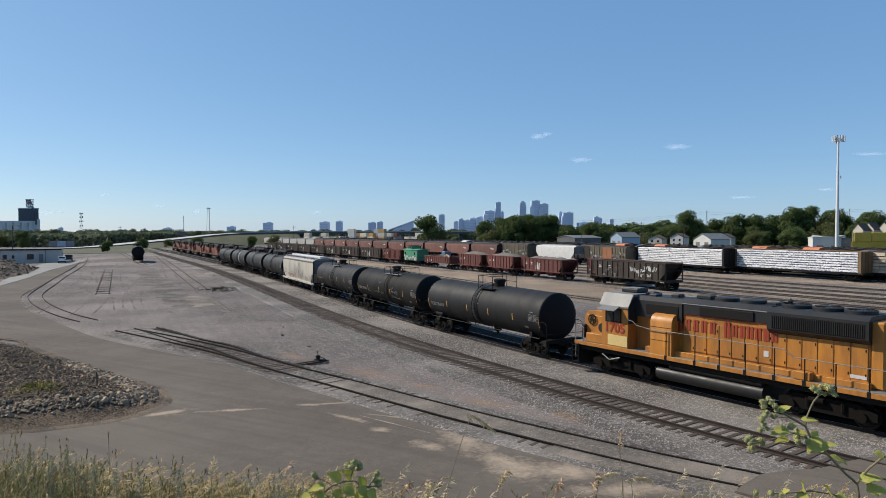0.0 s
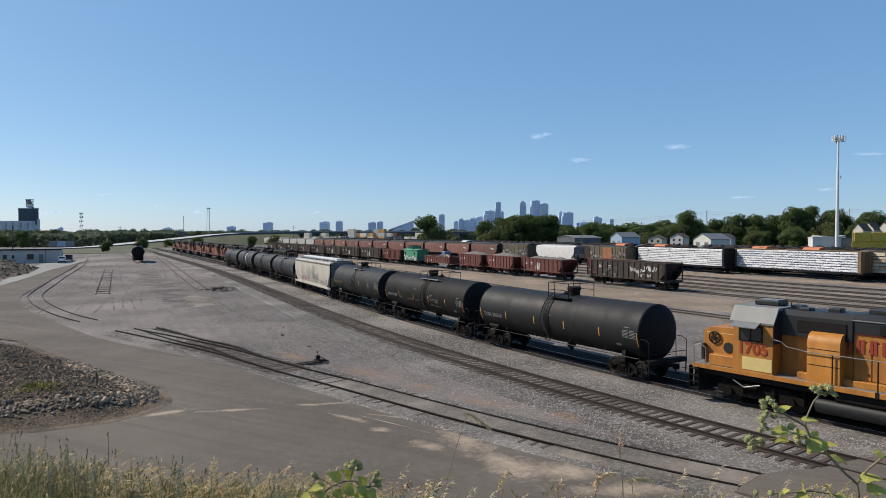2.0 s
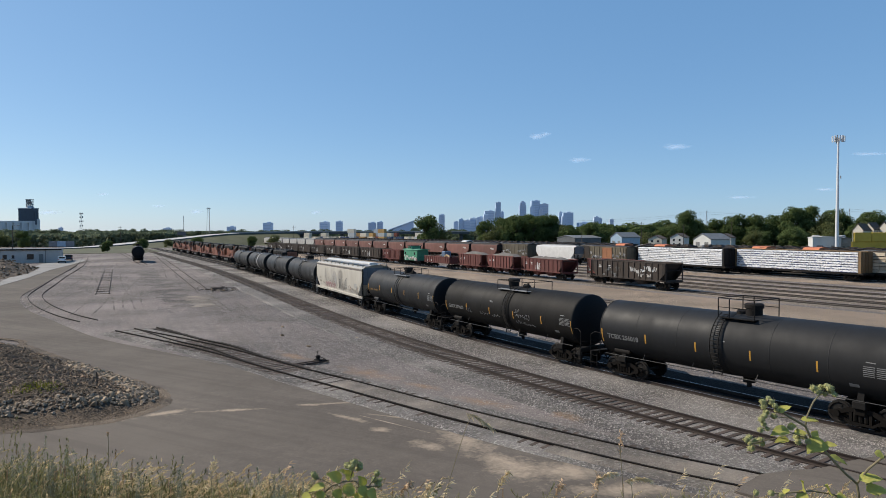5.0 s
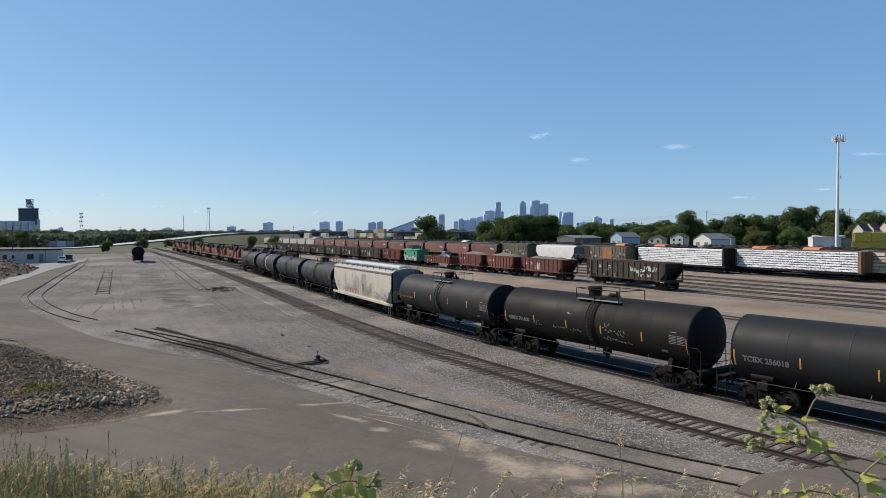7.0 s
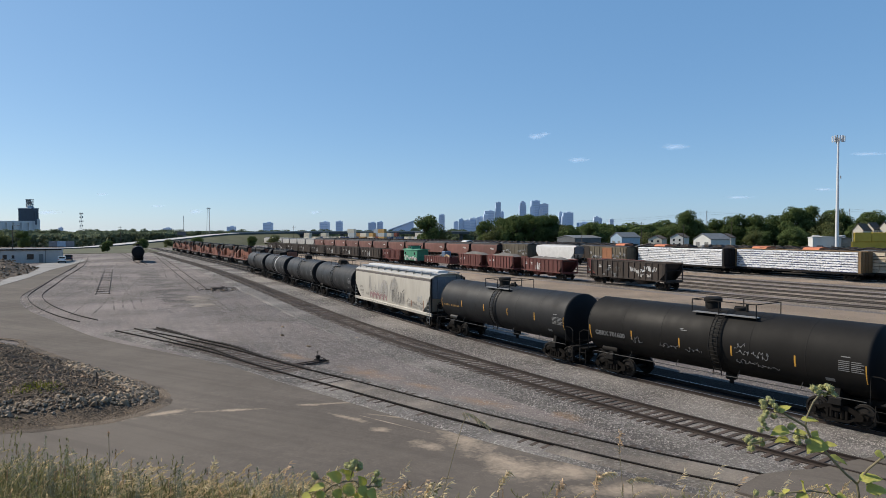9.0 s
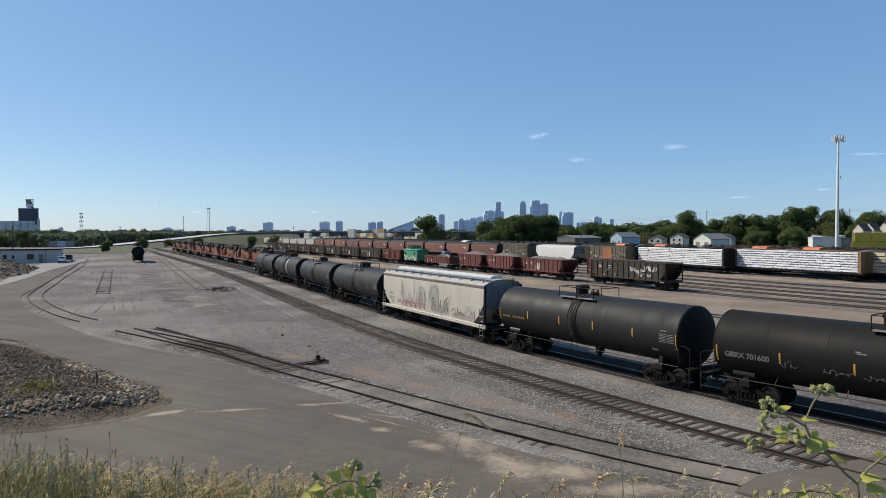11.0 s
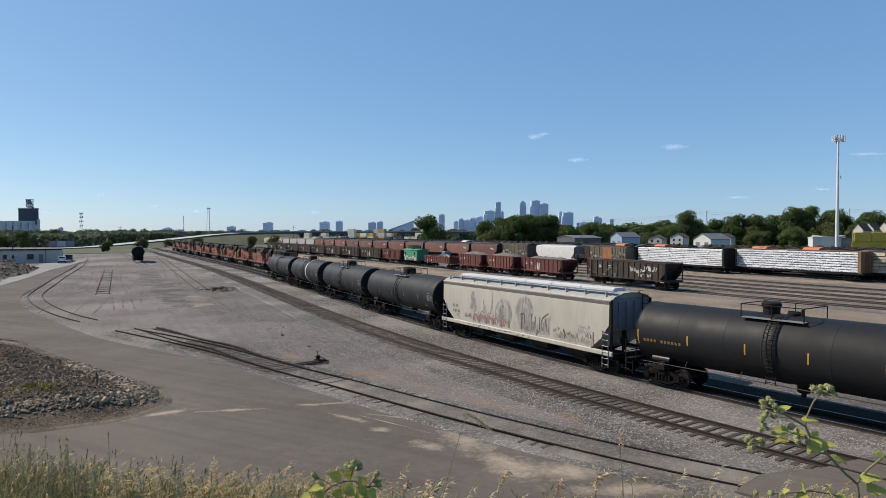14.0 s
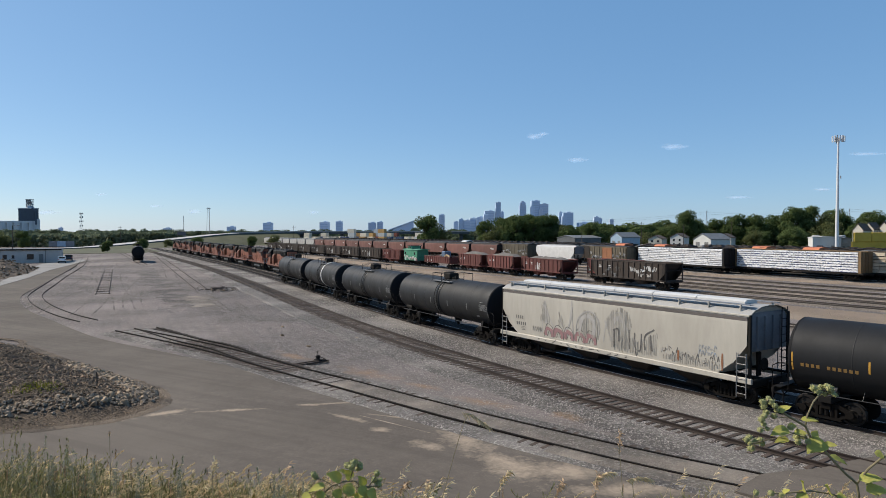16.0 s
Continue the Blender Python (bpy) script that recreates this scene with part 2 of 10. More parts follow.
def line(u, lat, main=False):
    """The place u metres along the yard's lead track, lat metres to its far side, and the heading there."""
    hs, xs, ys = (MAIN, MX, MY) if main else (HEAD, BX, BY)
    h = float(np.interp(u, US, hs))
    return float(np.interp(u, US, xs)) - lat * math.sin(h), float(np.interp(u, US, ys)) + lat * math.cos(h), h


def near_along(lat_of, u0, u1, step, main=False):
    return [line(u, lat_of(u), main)[:2] for u in np.arange(u0, u1 + 0.01, step)]


TRAIN_LAT = 5.36
TX, TY = MX - TRAIN_LAT * np.sin(MAIN), MY + TRAIN_LAT * np.cos(MAIN)
TA = np.concatenate([[0], np.cumsum(np.hypot(np.diff(TX), np.diff(TY)))])
TA -= np.interp(0, US, TA)


def train_pose(a, half):
    """The pose of a wagon whose middle is a metres along the train's track, on bogies half metres away from it."""
    p = [Vector((float(np.interp(a + k, TA, TX)), float(np.interp(a + k, TA, TY)), 0)) for k in (-half, half)]
    d = p[1] - p[0]
    mid = (p[0] + p[1]) / 2
    return pose(mid.x, mid.y, 0, 0, 0, math.degrees(math.atan2(d.y, d.x)))


def standing(u, lat, main=False):
    x, y, h = line(u, lat, main)
    return pose(x, y, 0, 0, 0, math.degrees(h))


def resample(pts, step):
    """Points at even steps on a smooth curve through pts."""
    pts = [Vector(p) for p in pts]
    q = [pts[0] * 2 - pts[1]] + pts + [pts[-1] * 2 - pts[-2]]
    dense = []
    for i in range(1, len(q) - 2):
        a, b, c, d = q[i - 1:i + 3]
        for k in range(40):
            t = k / 40
            dense.append(0.5 * ((2 * b) + (c - a) * t + (2 * a - 5 * b + 4 * c - d) * t * t + (3 * b - 3 * c + d - a) * t ** 3))
    dense.append(pts[-1])
    acc = np.concatenate([[0], np.cumsum([(b - a).length for a, b in zip(dense, dense[1:])])])
    n = max(2, int(acc[-1] / step))
    s = np.linspace(0, acc[-1], n + 1)
    cols = [np.interp(s, acc, [p[i] for p in dense]) for i in range(len(pts[0]))]
    return [tuple(float(c[i]) for c in cols) for i in range(n + 1)]


def side_normals(pts):
    out = []
    for i in range(len(pts)):
        a, b = pts[max(0, i - 1)], pts[min(len(pts) - 1, i + 1)]
        d = Vector((b[0] - a[0], b[1] - a[1])).normalized()
        out.append((-d.y, d.x))
    return out


def ribbon(shape, pts, prof, z=0.0):
    """Sweeps prof, a closed outline of (side, height), along pts."""
    nn, k = side_normals(pts), len(prof)
    vs = [(p[0] + n[0] * s, p[1] + n[1] * s, z + h) for p, n in zip(pts, nn) for s, h in prof]
    fs = [(i * k + j, i * k + (j + 1) % k, (i + 1) * k + (j + 1) % k, (i + 1) * k + j) for i in range(len(pts) - 1) for j in range(k)]
    fs += [tuple(range(k - 1, -1, -1)), tuple((len(pts) - 1) * k + j for j in range(k))]
    shape.put(vs, fs)
    return shape


RAIL = [(-0.07, -0.16), (-0.07, -0.145), (-0.012, -0.12), (-0.012, -0.045), (-0.036, -0.035), (-0.036, -0.006), (-0.028, 0.0), (0.028, 0.0),
        (0.036, -0.006), (0.036, -0.035), (0.012, -0.045), (0.012, -0.12), (0.07, -0.145), (0.07, -0.16)]
RAIL = RAIL[::-1]
TIE_MESH = None


def track(label, pts, near=None, gauge=1.51, ties=True, z=0.0, bright=False, tie_step=0.53, sunk=0.0, metal="rail"):
    """A railway track: two rails on sleepers. near: (first, last) stretch of point indices whose sleepers are pieces of their own."""
    global TIE_MESH
    root = thing("railway_track", label, "railway track", "tracks of the yard", "structure")
    nn = side_normals(pts)
    for s in (-gauge / 2, gauge / 2):
        rail_pts = [(p[0] + n[0] * s, p[1] + n[1] * s) for p, n in zip(pts, nn)]
        r = part("rail", ribbon(Shape(), rail_pts, RAIL, z), MT[metal], root, smooth=0)
        r.data.materials.append(MT["rail_top"])
        if bright:
            k = len(RAIL)
            for i, poly in enumerate(r.data.polygons):
                if i < k * (len(pts) - 1) and i % k == 6:
                    poly.material_index = 1
    if not ties:
        return root
    if TIE_MESH is None:
        TIE_MESH = Shape().box((0, 0, 0), (0.21, 2.6, 0.16), 0.015).mesh("tie", MT["tie"], 0)
    rnd = random.Random(len(pts))
    rest = Shape()
    even = resample([(p[0], p[1]) for p in pts[::max(1, len(pts) // 60)]] + [pts[-1][:2]], tie_step)
    tn = side_normals(even)
    count = 0
    for p, n in zip(even, tn):
        a = math.atan2(n[1], n[0]) - math.pi / 2 + rnd.uniform(-0.02, 0.02)
        m = Matrix.Translation((p[0] + rnd.uniform(-.03, .03), p[1], z - 0.235 - sunk + rnd.uniform(-0.02, 0.004))) @ Matrix.Rotation(a, 4, "Z")
        if near and near[0] <= p[1] <= near[1] and count < 290:
            part("tie", TIE_MESH, None, root, at=m)
            count += 1
        else:
            rest.box(m.translation, (0.23, 2.6, 0.16), 0, m.to_3x3())
    if rest.v:
        tagged(part("sleepers", rest, MT["tie_stuff"], root, smooth=0), kind="stuff")
    return root


def written(text, x, y, z, size, mat, parent, name="number", tilt=0):
    """Raised characters in the built-in font, upright, facing -y, centred on x."""
    cu = bpy.data.curves.new(name, "FONT")
    cu.body, cu.size, cu.extrude, cu.align_x = text, size, 0.008, "CENTER"
    cu.offset = size * 0.025
    ob = bpy.data.objects.new(name, cu)
    me = bpy.data.meshes.new_from_object(ob)
    bpy.data.objects.remove(ob)
    bpy.data.curves.remove(cu)
    me.materials.append(mat)
    return part(name, me, None, parent, at=pose(x, y, z, 90 + tilt, 0, 0))


# ---- ground materials ----
def gravel(name, base, dark, dirt, cell=20.0, dirt_amount=0.7, patch=0.06, tracks=0.0, contrast=1.0, spots=(), spot=(0.3, 0.2, 0.1), smooth=False, spot_amount=0.7, rough_mid=1.0, rut_turn=27, spot_edge=(0.08, 0.95)):
    """Loose stones: cells of differing brightness, wide stains and brown patches."""
    m = bpy.data.materials.new(name)
    m.use_nodes = True
    t, n = m.node_tree, m.node_tree.nodes
    bsdf = n["Principled BSDF"]
    bsdf.inputs["Roughness"].default_value, bsdf.inputs["Specular IOR Level"].default_value = 0.95, 0.15
    co = n.new("ShaderNodeTexCoord")

    def tex(kind, scale, detail=4.0, stretch=None):
        x = n.new(kind)
        x.inputs["Scale"].default_value = scale
        if "Detail" in x.inputs:
            x.inputs["Detail"].default_value = detail
        src = co.outputs["Object"]
        if stretch:
            mp = n.new("ShaderNodeMapping")
            mp.vector_type = "TEXTURE"
            mp.inputs["Rotation"].default_value, mp.inputs["Scale"].default_value = (0, 0, stretch[0]), (stretch[1], stretch[2], 1)
            t.links.new(src, mp.inputs["Vector"])
            src = mp.outputs[0]
        t.links.new(src, x.inputs["Vector"])
        return x

    def rng(src, lo, hi, a=0.0, b=1.0):
        x = n.new("ShaderNodeMapRange")
        for i, v in enumerate((lo, hi, a, b)):
            x.inputs[i + 1].default_value = v
        t.links.new(src, x.inputs[0])
        return x.outputs[0]

    def mix(fac, a, b, blend="MIX"):
        x = n.new("ShaderNodeMix")
        x.data_type, x.blend_type = "RGBA", blend
        for sock, val in ((x.inputs[0], fac), (x.inputs[6], a), (x.inputs[7], b)):
            if hasattr(val, "links"):
                t.links.new(val, sock)
            else:
                sock.default_value = val
        return x.outputs[2]
    base, dark, dirt = [tuple(c * 0.86 for c in q) for q in (base, dark, dirt)]
    cells = tex("ShaderNodeTexVoronoi", cell)
    sep = n.new("ShaderNodeSeparateColor")
    t.links.new(cells.outputs["Color"], sep.inputs[0])
    wide = tex("ShaderNodeTexNoise", 0.12, 6)
    mid = tex("ShaderNodeTexNoise", 0.9, 9)
    mid.inputs["Roughness"].default_value = 0.72
    tread = tex("ShaderNodeTexNoise", 3.1, 7)
    tread.inputs["Roughness"].default_value = 0.75
    clod = tex("ShaderNodeTexNoise", cell * 0.34, 3)
    far = tex("ShaderNodeTexNoise", patch, 7)
    col = mix(rng(sep.outputs[0], 0.15, 0.95, 0.0, 0.95 * contrast), (*base, 1), (*dark, 1))
    col = mix(rng(clod.outputs["Fac"], 0.45, 0.68, 0, 0.55 * contrast), col, (*dark, 1))
    col = mix(rng(mid.outputs["Fac"], 0.42, 0.66, 0, 0.55 * rough_mid), col, (*dark, 1))
    col = mix(rng(tread.outputs["Fac"], 0.45, 0.62, 0, 0.5 * rough_mid), col, (*dark, 1))
    col = mix(rng(far.outputs["Fac"], 0.47, 0.6, 0, dirt_amount), col, (*dirt, 1))
    if tracks:
        ruts = tex("ShaderNodeTexNoise", 0.9, 5, (radians(rut_turn), 0.45, 14.0))
        col = mix(rng(ruts.outputs["Fac"], 0.47, 0.60, 0, min(0.6, tracks * 1.3)), col, (*dark, 1))
        pale = tex("ShaderNodeTexNoise", 0.33, 4, (radians(rut_turn - 5), 0.5, 9.0))
        col = mix(rng(pale.outputs["Fac"], 0.5, 0.66, 0, tracks * 0.8), col, tuple(c * 1.25 for c in dirt) + (1,))
    if spots:
        ragged = tex("ShaderNodeTexNoise", 1.1, 6)
        fine = tex("ShaderNodeTexNoise", 7.0, 4)
        total = None
        for x, y, rx, ry, turn in spots:
            mp = n.new("ShaderNodeMapping")
            mp.vector_type = "TEXTURE"
            mp.inputs["Location"].default_value, mp.inputs["Rotation"].default_value, mp.inputs["Scale"].default_value = (x, y, 0), (0, 0, radians(turn)), (rx, ry, 50)
            t.links.new(co.outputs["Object"], mp.inputs["Vector"])
            ln = n.new("ShaderNodeVectorMath")
            ln.operation = "LENGTH"
            t.links.new(mp.outputs[0], ln.inputs[0])
            mask = rng(ln.outputs["Value"], 0.25, 1.7, 1.0, 0.0)
            if total is None:
                total = mask
            else:
                mx = n.new("ShaderNodeMath")
                mx.operation = "MAXIMUM"
                t.links.new(total, mx.inputs[0])
                t.links.new(mask, mx.inputs[1])
                total = mx.outputs[0]

        def calc(op, a, b):
            q = n.new("ShaderNodeMath")
            q.operation = op
            for sock, val in ((q.inputs[0], a), (q.inputs[1], b)):
                if hasattr(val, "links"):
                    t.links.new(val, sock)
                else:
                    sock.default_value = val
            return q.outputs[0]
        edge = calc("ADD", calc("MULTIPLY", ragged.outputs["Fac"], 1.5), calc("MULTIPLY", fine.outputs["Fac"], 0.9))
        edge = calc("ADD", calc("SUBTRACT", edge, 1.45), total)
        col = mix(rng(edge, *spot_edge, 0.0, spot_amount), col, (*spot, 1))
    hsv = n.new("ShaderNodeHueSaturation")
    t.links.new(rng(wide.outputs["Fac"], 0.3, 0.7, 0.82, 1.15), hsv.inputs["Value"])
    t.links.new(col, hsv.inputs["Color"])
    t.links.new(hsv.outputs[0], bsdf.inputs["Base Color"])
    bn = n.new("ShaderNodeBump")
    bn.inputs["Strength"].default_value, bn.inputs["Distance"].default_value = (0.25, 0.005) if smooth else (1.0, 0.06)
    hs = n.new("ShaderNodeMath")
    hs.operation = "MULTIPLY_ADD"
    t.links.new(tread.outputs["Fac"], hs.inputs[0])
    hs.inputs[1].default_value = 0.0 if smooth else 2.2
    t.links.new(cells.outputs["Distance"], hs.inputs[2])
    t.links.new(hs.outputs[0], bn.inputs["Height"])
    t.links.new(bn.outputs[0], bsdf.inputs["Normal"])
    return m


RUST = ((-4.1, 36.9, 2.2, 0.8, -42), (1.9, 30.6, 1.9, 0.5, -42), (-9.6, 42.2, 1.9, 0.5, -48), (-1.0, 33.8, 1.3, 0.4, -42), (5.4, 28.0, 1.0, 0.4, -45))
SANDS = ((-9.22, 29.08, 1.52, 0.2, 12), (-6.16, 29.99, 0.73, 0.22, 4), (-4.79, 30.29, 1.19, 0.16, 14), (-4.17, 27.97, 1.28, 0.2, -36), (-2.57, 26.14, 0.49, 0.3, -32),
         (-0.54, 24.16, 0.8, 0.42, -44), (0.29, 26.64, 0.6, 0.42, -22), (0.73, 24.67, 1.52, 0.7, -63), (2.25, 22.14, 1.87, 0.8, -56), (4.24, 21.76, 1.44, 0.9, 27),
         (-2.02, 26.98, 2.36, 0.05, -39), (-1.59, 27.81, 2.44, 0.08, -22), (5.92, 20.05, 2.55, 0.5, 5), (-12.0, 28.7, 1.3, 0.3, 35), (-14.8, 27.0, 2.6, 0.3, 22))
MT["ground"] = gravel("packed_yard_gravel", (0.64, 0.56, 0.51), (0.145, 0.127, 0.117), (0.41, 0.348, 0.312), 13, 0.45, 0.05, tracks=0.10, contrast=1.0, spots=RUST, spot=(0.36, 0.23, 0.14))
MT["ballast"] = gravel("grey_ballast", (0.82, 0.742, 0.672), (0.125, 0.113, 0.103), (0.42, 0.38, 0.34), 14, 0.4, 0.12, spot_amount=0.85, spots=RUST, spot=(0.36, 0.23, 0.14))
MT["old_ballast"] = gravel("brown_old_ballast", (0.64, 0.535, 0.43), (0.16, 0.135, 0.112), (0.36, 0.29, 0.225), 12, 0.6, 0.15, spots=RUST, spot=(0.36, 0.23, 0.14))
MT["between"] = gravel("sooty_ballast_between_rails", (0.42, 0.328, 0.262), (0.14, 0.11, 0.09), (0.31, 0.238, 0.188), 16, 0.6, 0.3)
# oil-stained stone; the train's shade is put into this colour as well
MT["oily_shade"] = gravel("oily_shade_darkened_ballast", (0.042, 0.037, 0.034), (0.014, 0.0125, 0.012), (0.028, 0.0245, 0.022), 15, 0.5, 0.2)
MT["dirt"] = gravel("brown_dirt_lane", (0.42, 0.325, 0.24), (0.29, 0.225, 0.17), (0.46, 0.355, 0.265), 26, 0.6, 0.08, contrast=0.5, rough_mid=0.6)
MT["asphalt"] = gravel("dusty_old_asphalt", (0.182, 0.153, 0.126), (0.090, 0.077, 0.066), (0.152, 0.129, 0.107), 26, 0.7, 0.10, tracks=0.22, contrast=0.45, rough_mid=0.7, rut_turn=62, spots=SANDS, spot=(0.345, 0.275, 0.205), smooth=True, spot_amount=0.85, spot_edge=(0.15, 0.85))
MT["edge_dirt"] = gravel("sandy_road_edge", (0.21, 0.168, 0.132), (0.11, 0.09, 0.072), (0.245, 0.192, 0.142), 14, 0.8, 0.4, contrast=0.8)
MT["siding_dirt"] = gravel("sandy_siding_gravel", (0.52, 0.455, 0.39), (0.18, 0.157, 0.135), (0.44, 0.37, 0.30), 14, 0.6, 0.25)
MT["yard_concrete"] = material("dusty_yard_concrete", (0.285, 0.27, 0.25), (0.20, 0.19, 0.178), 0.9, grain=3, stain=0.15, amount=0.6)
MT["rut_dark"] = gravel("dark_wheel_rut", (0.50, 0.44, 0.40), (0.125, 0.11, 0.10), (0.34, 0.29, 0.26), 14, 0.5, 0.2)
MT["stone"] = material("broken_ballast_stone", (0.47, 0.42, 0.375), (0.29, 0.258, 0.23), 0.95, grain=9, stain=2, amount=0.5, vary=0.42, island=True, spec=0.15)
MT["concrete"] = material("pale_concrete", (0.36, 0.34, 0.315), (0.25, 0.24, 0.225), 0.9, grain=5, stain=0.2, amount=0.5)
MT["rock"] = material("pale_limestone_rubble", (0.40, 0.295, 0.19), (0.20, 0.147, 0.095), 0.95, grain=6, stain=1.5, amount=0.6, vary=0.35, bump=0.6, bump_scale=10)
MT["soil"] = gravel("dark_rubble_soil", (0.27, 0.205, 0.148), (0.08, 0.062, 0.046), (0.19, 0.142, 0.102), 9, 0.6, 0.4)
MT["bank"] = material("dry_grass_soil", (0.16, 0.14, 0.075), (0.07, 0.08, 0.03), 1.0, grain=6, stain=1, amount=0.7, bump=0.8, bump_scale=12)
MT["verge"] = material("green_verge", (0.098, 0.094, 0.044), (0.055, 0.06, 0.028), 1.0, grain=2, stain=0.1, amount=0.7)


def flat(name, outline, z, mat, label, category, thick=0.06, smooth_step=None):
    pts = resample(outline + [outline[0]], smooth_step)[:-1] if smooth_step else outline
    return solid(name, Shape().prism(pts, 2, z - thick, z), mat, label, category, kind="structure", smooth=0)


# ground: one sheet to the horizon, finer and uneven near by
def ground_sheet():
    s = Shape()
    xs = sorted(set([-4500, -2500, -1200, -600, -350] + list(range(-240, 241, 6)) + [350, 600, 1200, 2500, 4500]))
    ys = sorted(set([-1500, -600, -200, -80, -40] + list(range(-20, 341, 6)) + [420, 600, 1000, 1800, 3000, 4600]))
    for y in ys:
        for x in xs:
            lump = noise.noise((x * 0.05, y * 0.05, 3.0)) * 0.035 if abs(x) < 240 and -20 < y < 340 else 0
            s.v.append((x, y, -0.27 + lump))
    w = len(xs)
    for j in range(len(ys) - 1):
        for i in range(w - 1):
            s.f.append((j * w + i, j * w + i + 1, (j + 1) * w + i + 1, (j + 1) * w + i))
    solid("ground", s, MT["ground"], "packed grey-brown gravel ground of the rail yard", "ground", kind="structure")


ground_sheet()
flat("road", [(26, 12), (21, 16.5), (11.6, 19.4), (8.2, 20.1), (4.2, 22.7), (-0.6, 27.6), (-6.5, 33.8), (-12, 38.3), (-17.8, 42.9), (-25.6, 49.0), (-33.9, 57.8),
              (-43.3, 68.4), (-51.5, 80.5), (-58, 94), (-72, 125), (-88, 158), (-98, 180), (-106, 190), (-95, 160), (-78, 124), (-70, 100), (-82, 80), (-58, 58),
              (-33.2, 49.4), (-28.8, 45.7), (-21.3, 39.2), (-17, 35.6), (-14.5, 33.4), (-13.1, 31.3), (-12.6, 29.6), (-13, 28.4), (-13.7, 27.4), (-15.5, 26.5),
              (-17.4, 25.9), (-32, 24), (-34, 12)], -0.222, MT["asphalt"], "dusty worn asphalt access road curving along the tracks", "road", smooth_step=1.5)

def ground_z(x, y):
    """Height of the uneven gravel sheet."""
    gx, gy = math.floor(x / 6) * 6, (math.floor((y + 20) / 6)) * 6 - 20
    fx, fy = (x - gx) / 6, (y - gy) / 6
    h = [[noise.noise((a * 0.05, b * 0.05, 3.0)) * 0.035 for a in (gx, gx + 6)] for b in (gy, gy + 6)]
    return -0.27 + (h[0][0] * (1 - fx) + h[0][1] * fx) * (1 - fy) + (h[1][0] * (1 - fx) + h[1][1] * fx) * fy


def ragged_strip(s, pts, width, lift, seed, height=None, gaps=0.0):
    """A thin layer along pts with uneven edges; gaps: how much of its length is worn away."""
    rnd = random.Random(seed)
    nn = side_normals(pts)
    run = []

    def close():
        if len(run) > 2:
            k = len(s.v)
            for (x0, y0), (x1, y1) in run:
                for x, y in ((x0, y0), ((x0 + x1) / 2, (y0 + y1) / 2), (x1, y1)):
                    s.v.append((x, y, (ground_z(x, y) if height is None else height) + lift))
            for i in range(len(run) - 1):
                a = k + 3 * i
                s.f += [(a, a + 1, a + 4, a + 3), (a + 1, a + 2, a + 5, a + 4)]
        run.clear()
    for i, (p, n) in enumerate(zip(pts, nn)):
        worn = 0.5 + 0.5 * noise.noise((p[0] * 0.09, p[1] * 0.09, seed * 1.7))
        if worn < gaps:
            close()
            continue
        a, b = [width * (0.5 + 0.3 * noise.noise((p[0] * 0.6, p[1] * 0.6, seed + q)) + rnd.uniform(-0.13, 0.13)) for q in (0.0, 5.0)]
        run.append(((p[0] - n[0] * a, p[1] - n[1] * a), (p[0] + n[0] * b, p[1] + n[1] * b)))
    close()
    return s


RIM = [(-82, 79.5), (-58, 57.6), (-33.4, 49.2), (-28.9, 45.5), (-21.4, 39.0), (-17.1, 35.4), (-14.6, 33.2), (-13.2, 31.2), (-12.8, 29.6), (-13.2, 28.3), (-13.9, 27.3), (-15.6, 26.4), (-17.5, 25.8), (-32, 23.9)]
solid("road_shoulder", ragged_strip(Shape(), resample(RIM, 0.3), 0.55, 0.0, 2, -0.216), MT["edge_dirt"], "sandy brown crumbling shoulder along the asphalt", "road shoulder", kind="structure", smooth=0)


def wheel_ruts():
    """Curving wheel tracks pressed into the gravel by trucks."""
    dark = Shape()
    rnd = random.Random(61)
    count = 0
    for lat, u0, u1, sway, ph in ((-6.3, -150, -22, 0.5, 0.0), (-8.8, -175, -30, 0.9, 1.0), (-11.5, -190, -42, 1.2, 2.0), (-15.2, -190, -36, 1.6, 0.6), (-18.6, -185, -34, 1.4, 2.6),
                                  (-22.0, -180, -30, 1.7, 4.0), (-25.4, -175, -34, 1.2, 5.2)):
        for side in (-0.95, 0.95):
            pts = [line(u, lat + side + sway * math.sin(u * 0.045 + ph))[:2] for u in np.arange(u0, u1, 0.5)]
            count += 1
            ragged_strip(dark, pts, rnd.uniform(0.14, 0.26), 0.010 + 0.003 * (count % 5), count, gaps=0.28)
    # turning loops where vehicles swing round towards the road
    for cx, cy, rx, ry, a0, a1, turn in ((-27, 70, 6, 10, -60, 80, 20), (-22, 62, 7, 9, -20, 150, 15), (-19, 56, 5, 9, -40, 120, 25)):
        for side in (-0.95, 0.95):
            pts = []
            for i in range(90):
                a = radians(a0 + (a1 - a0) * i / 89)
                q = Matrix.Rotation(radians(turn), 2) @ Vector(((rx + side) * math.cos(a), (ry + side) * math.sin(a)))
                pts.append((cx + q.x, cy + q.y))
            count += 1
            ragged_strip(dark, pts, rnd.uniform(0.10, 0.18), 0.010 + 0.003 * (count % 6), count, gaps=0.3)
    solid("wheel_ruts", dark, MT["rut_dark"], "faint curving wheel ruts in the yard gravel", "wheel ruts", kind="structure", smooth=0)


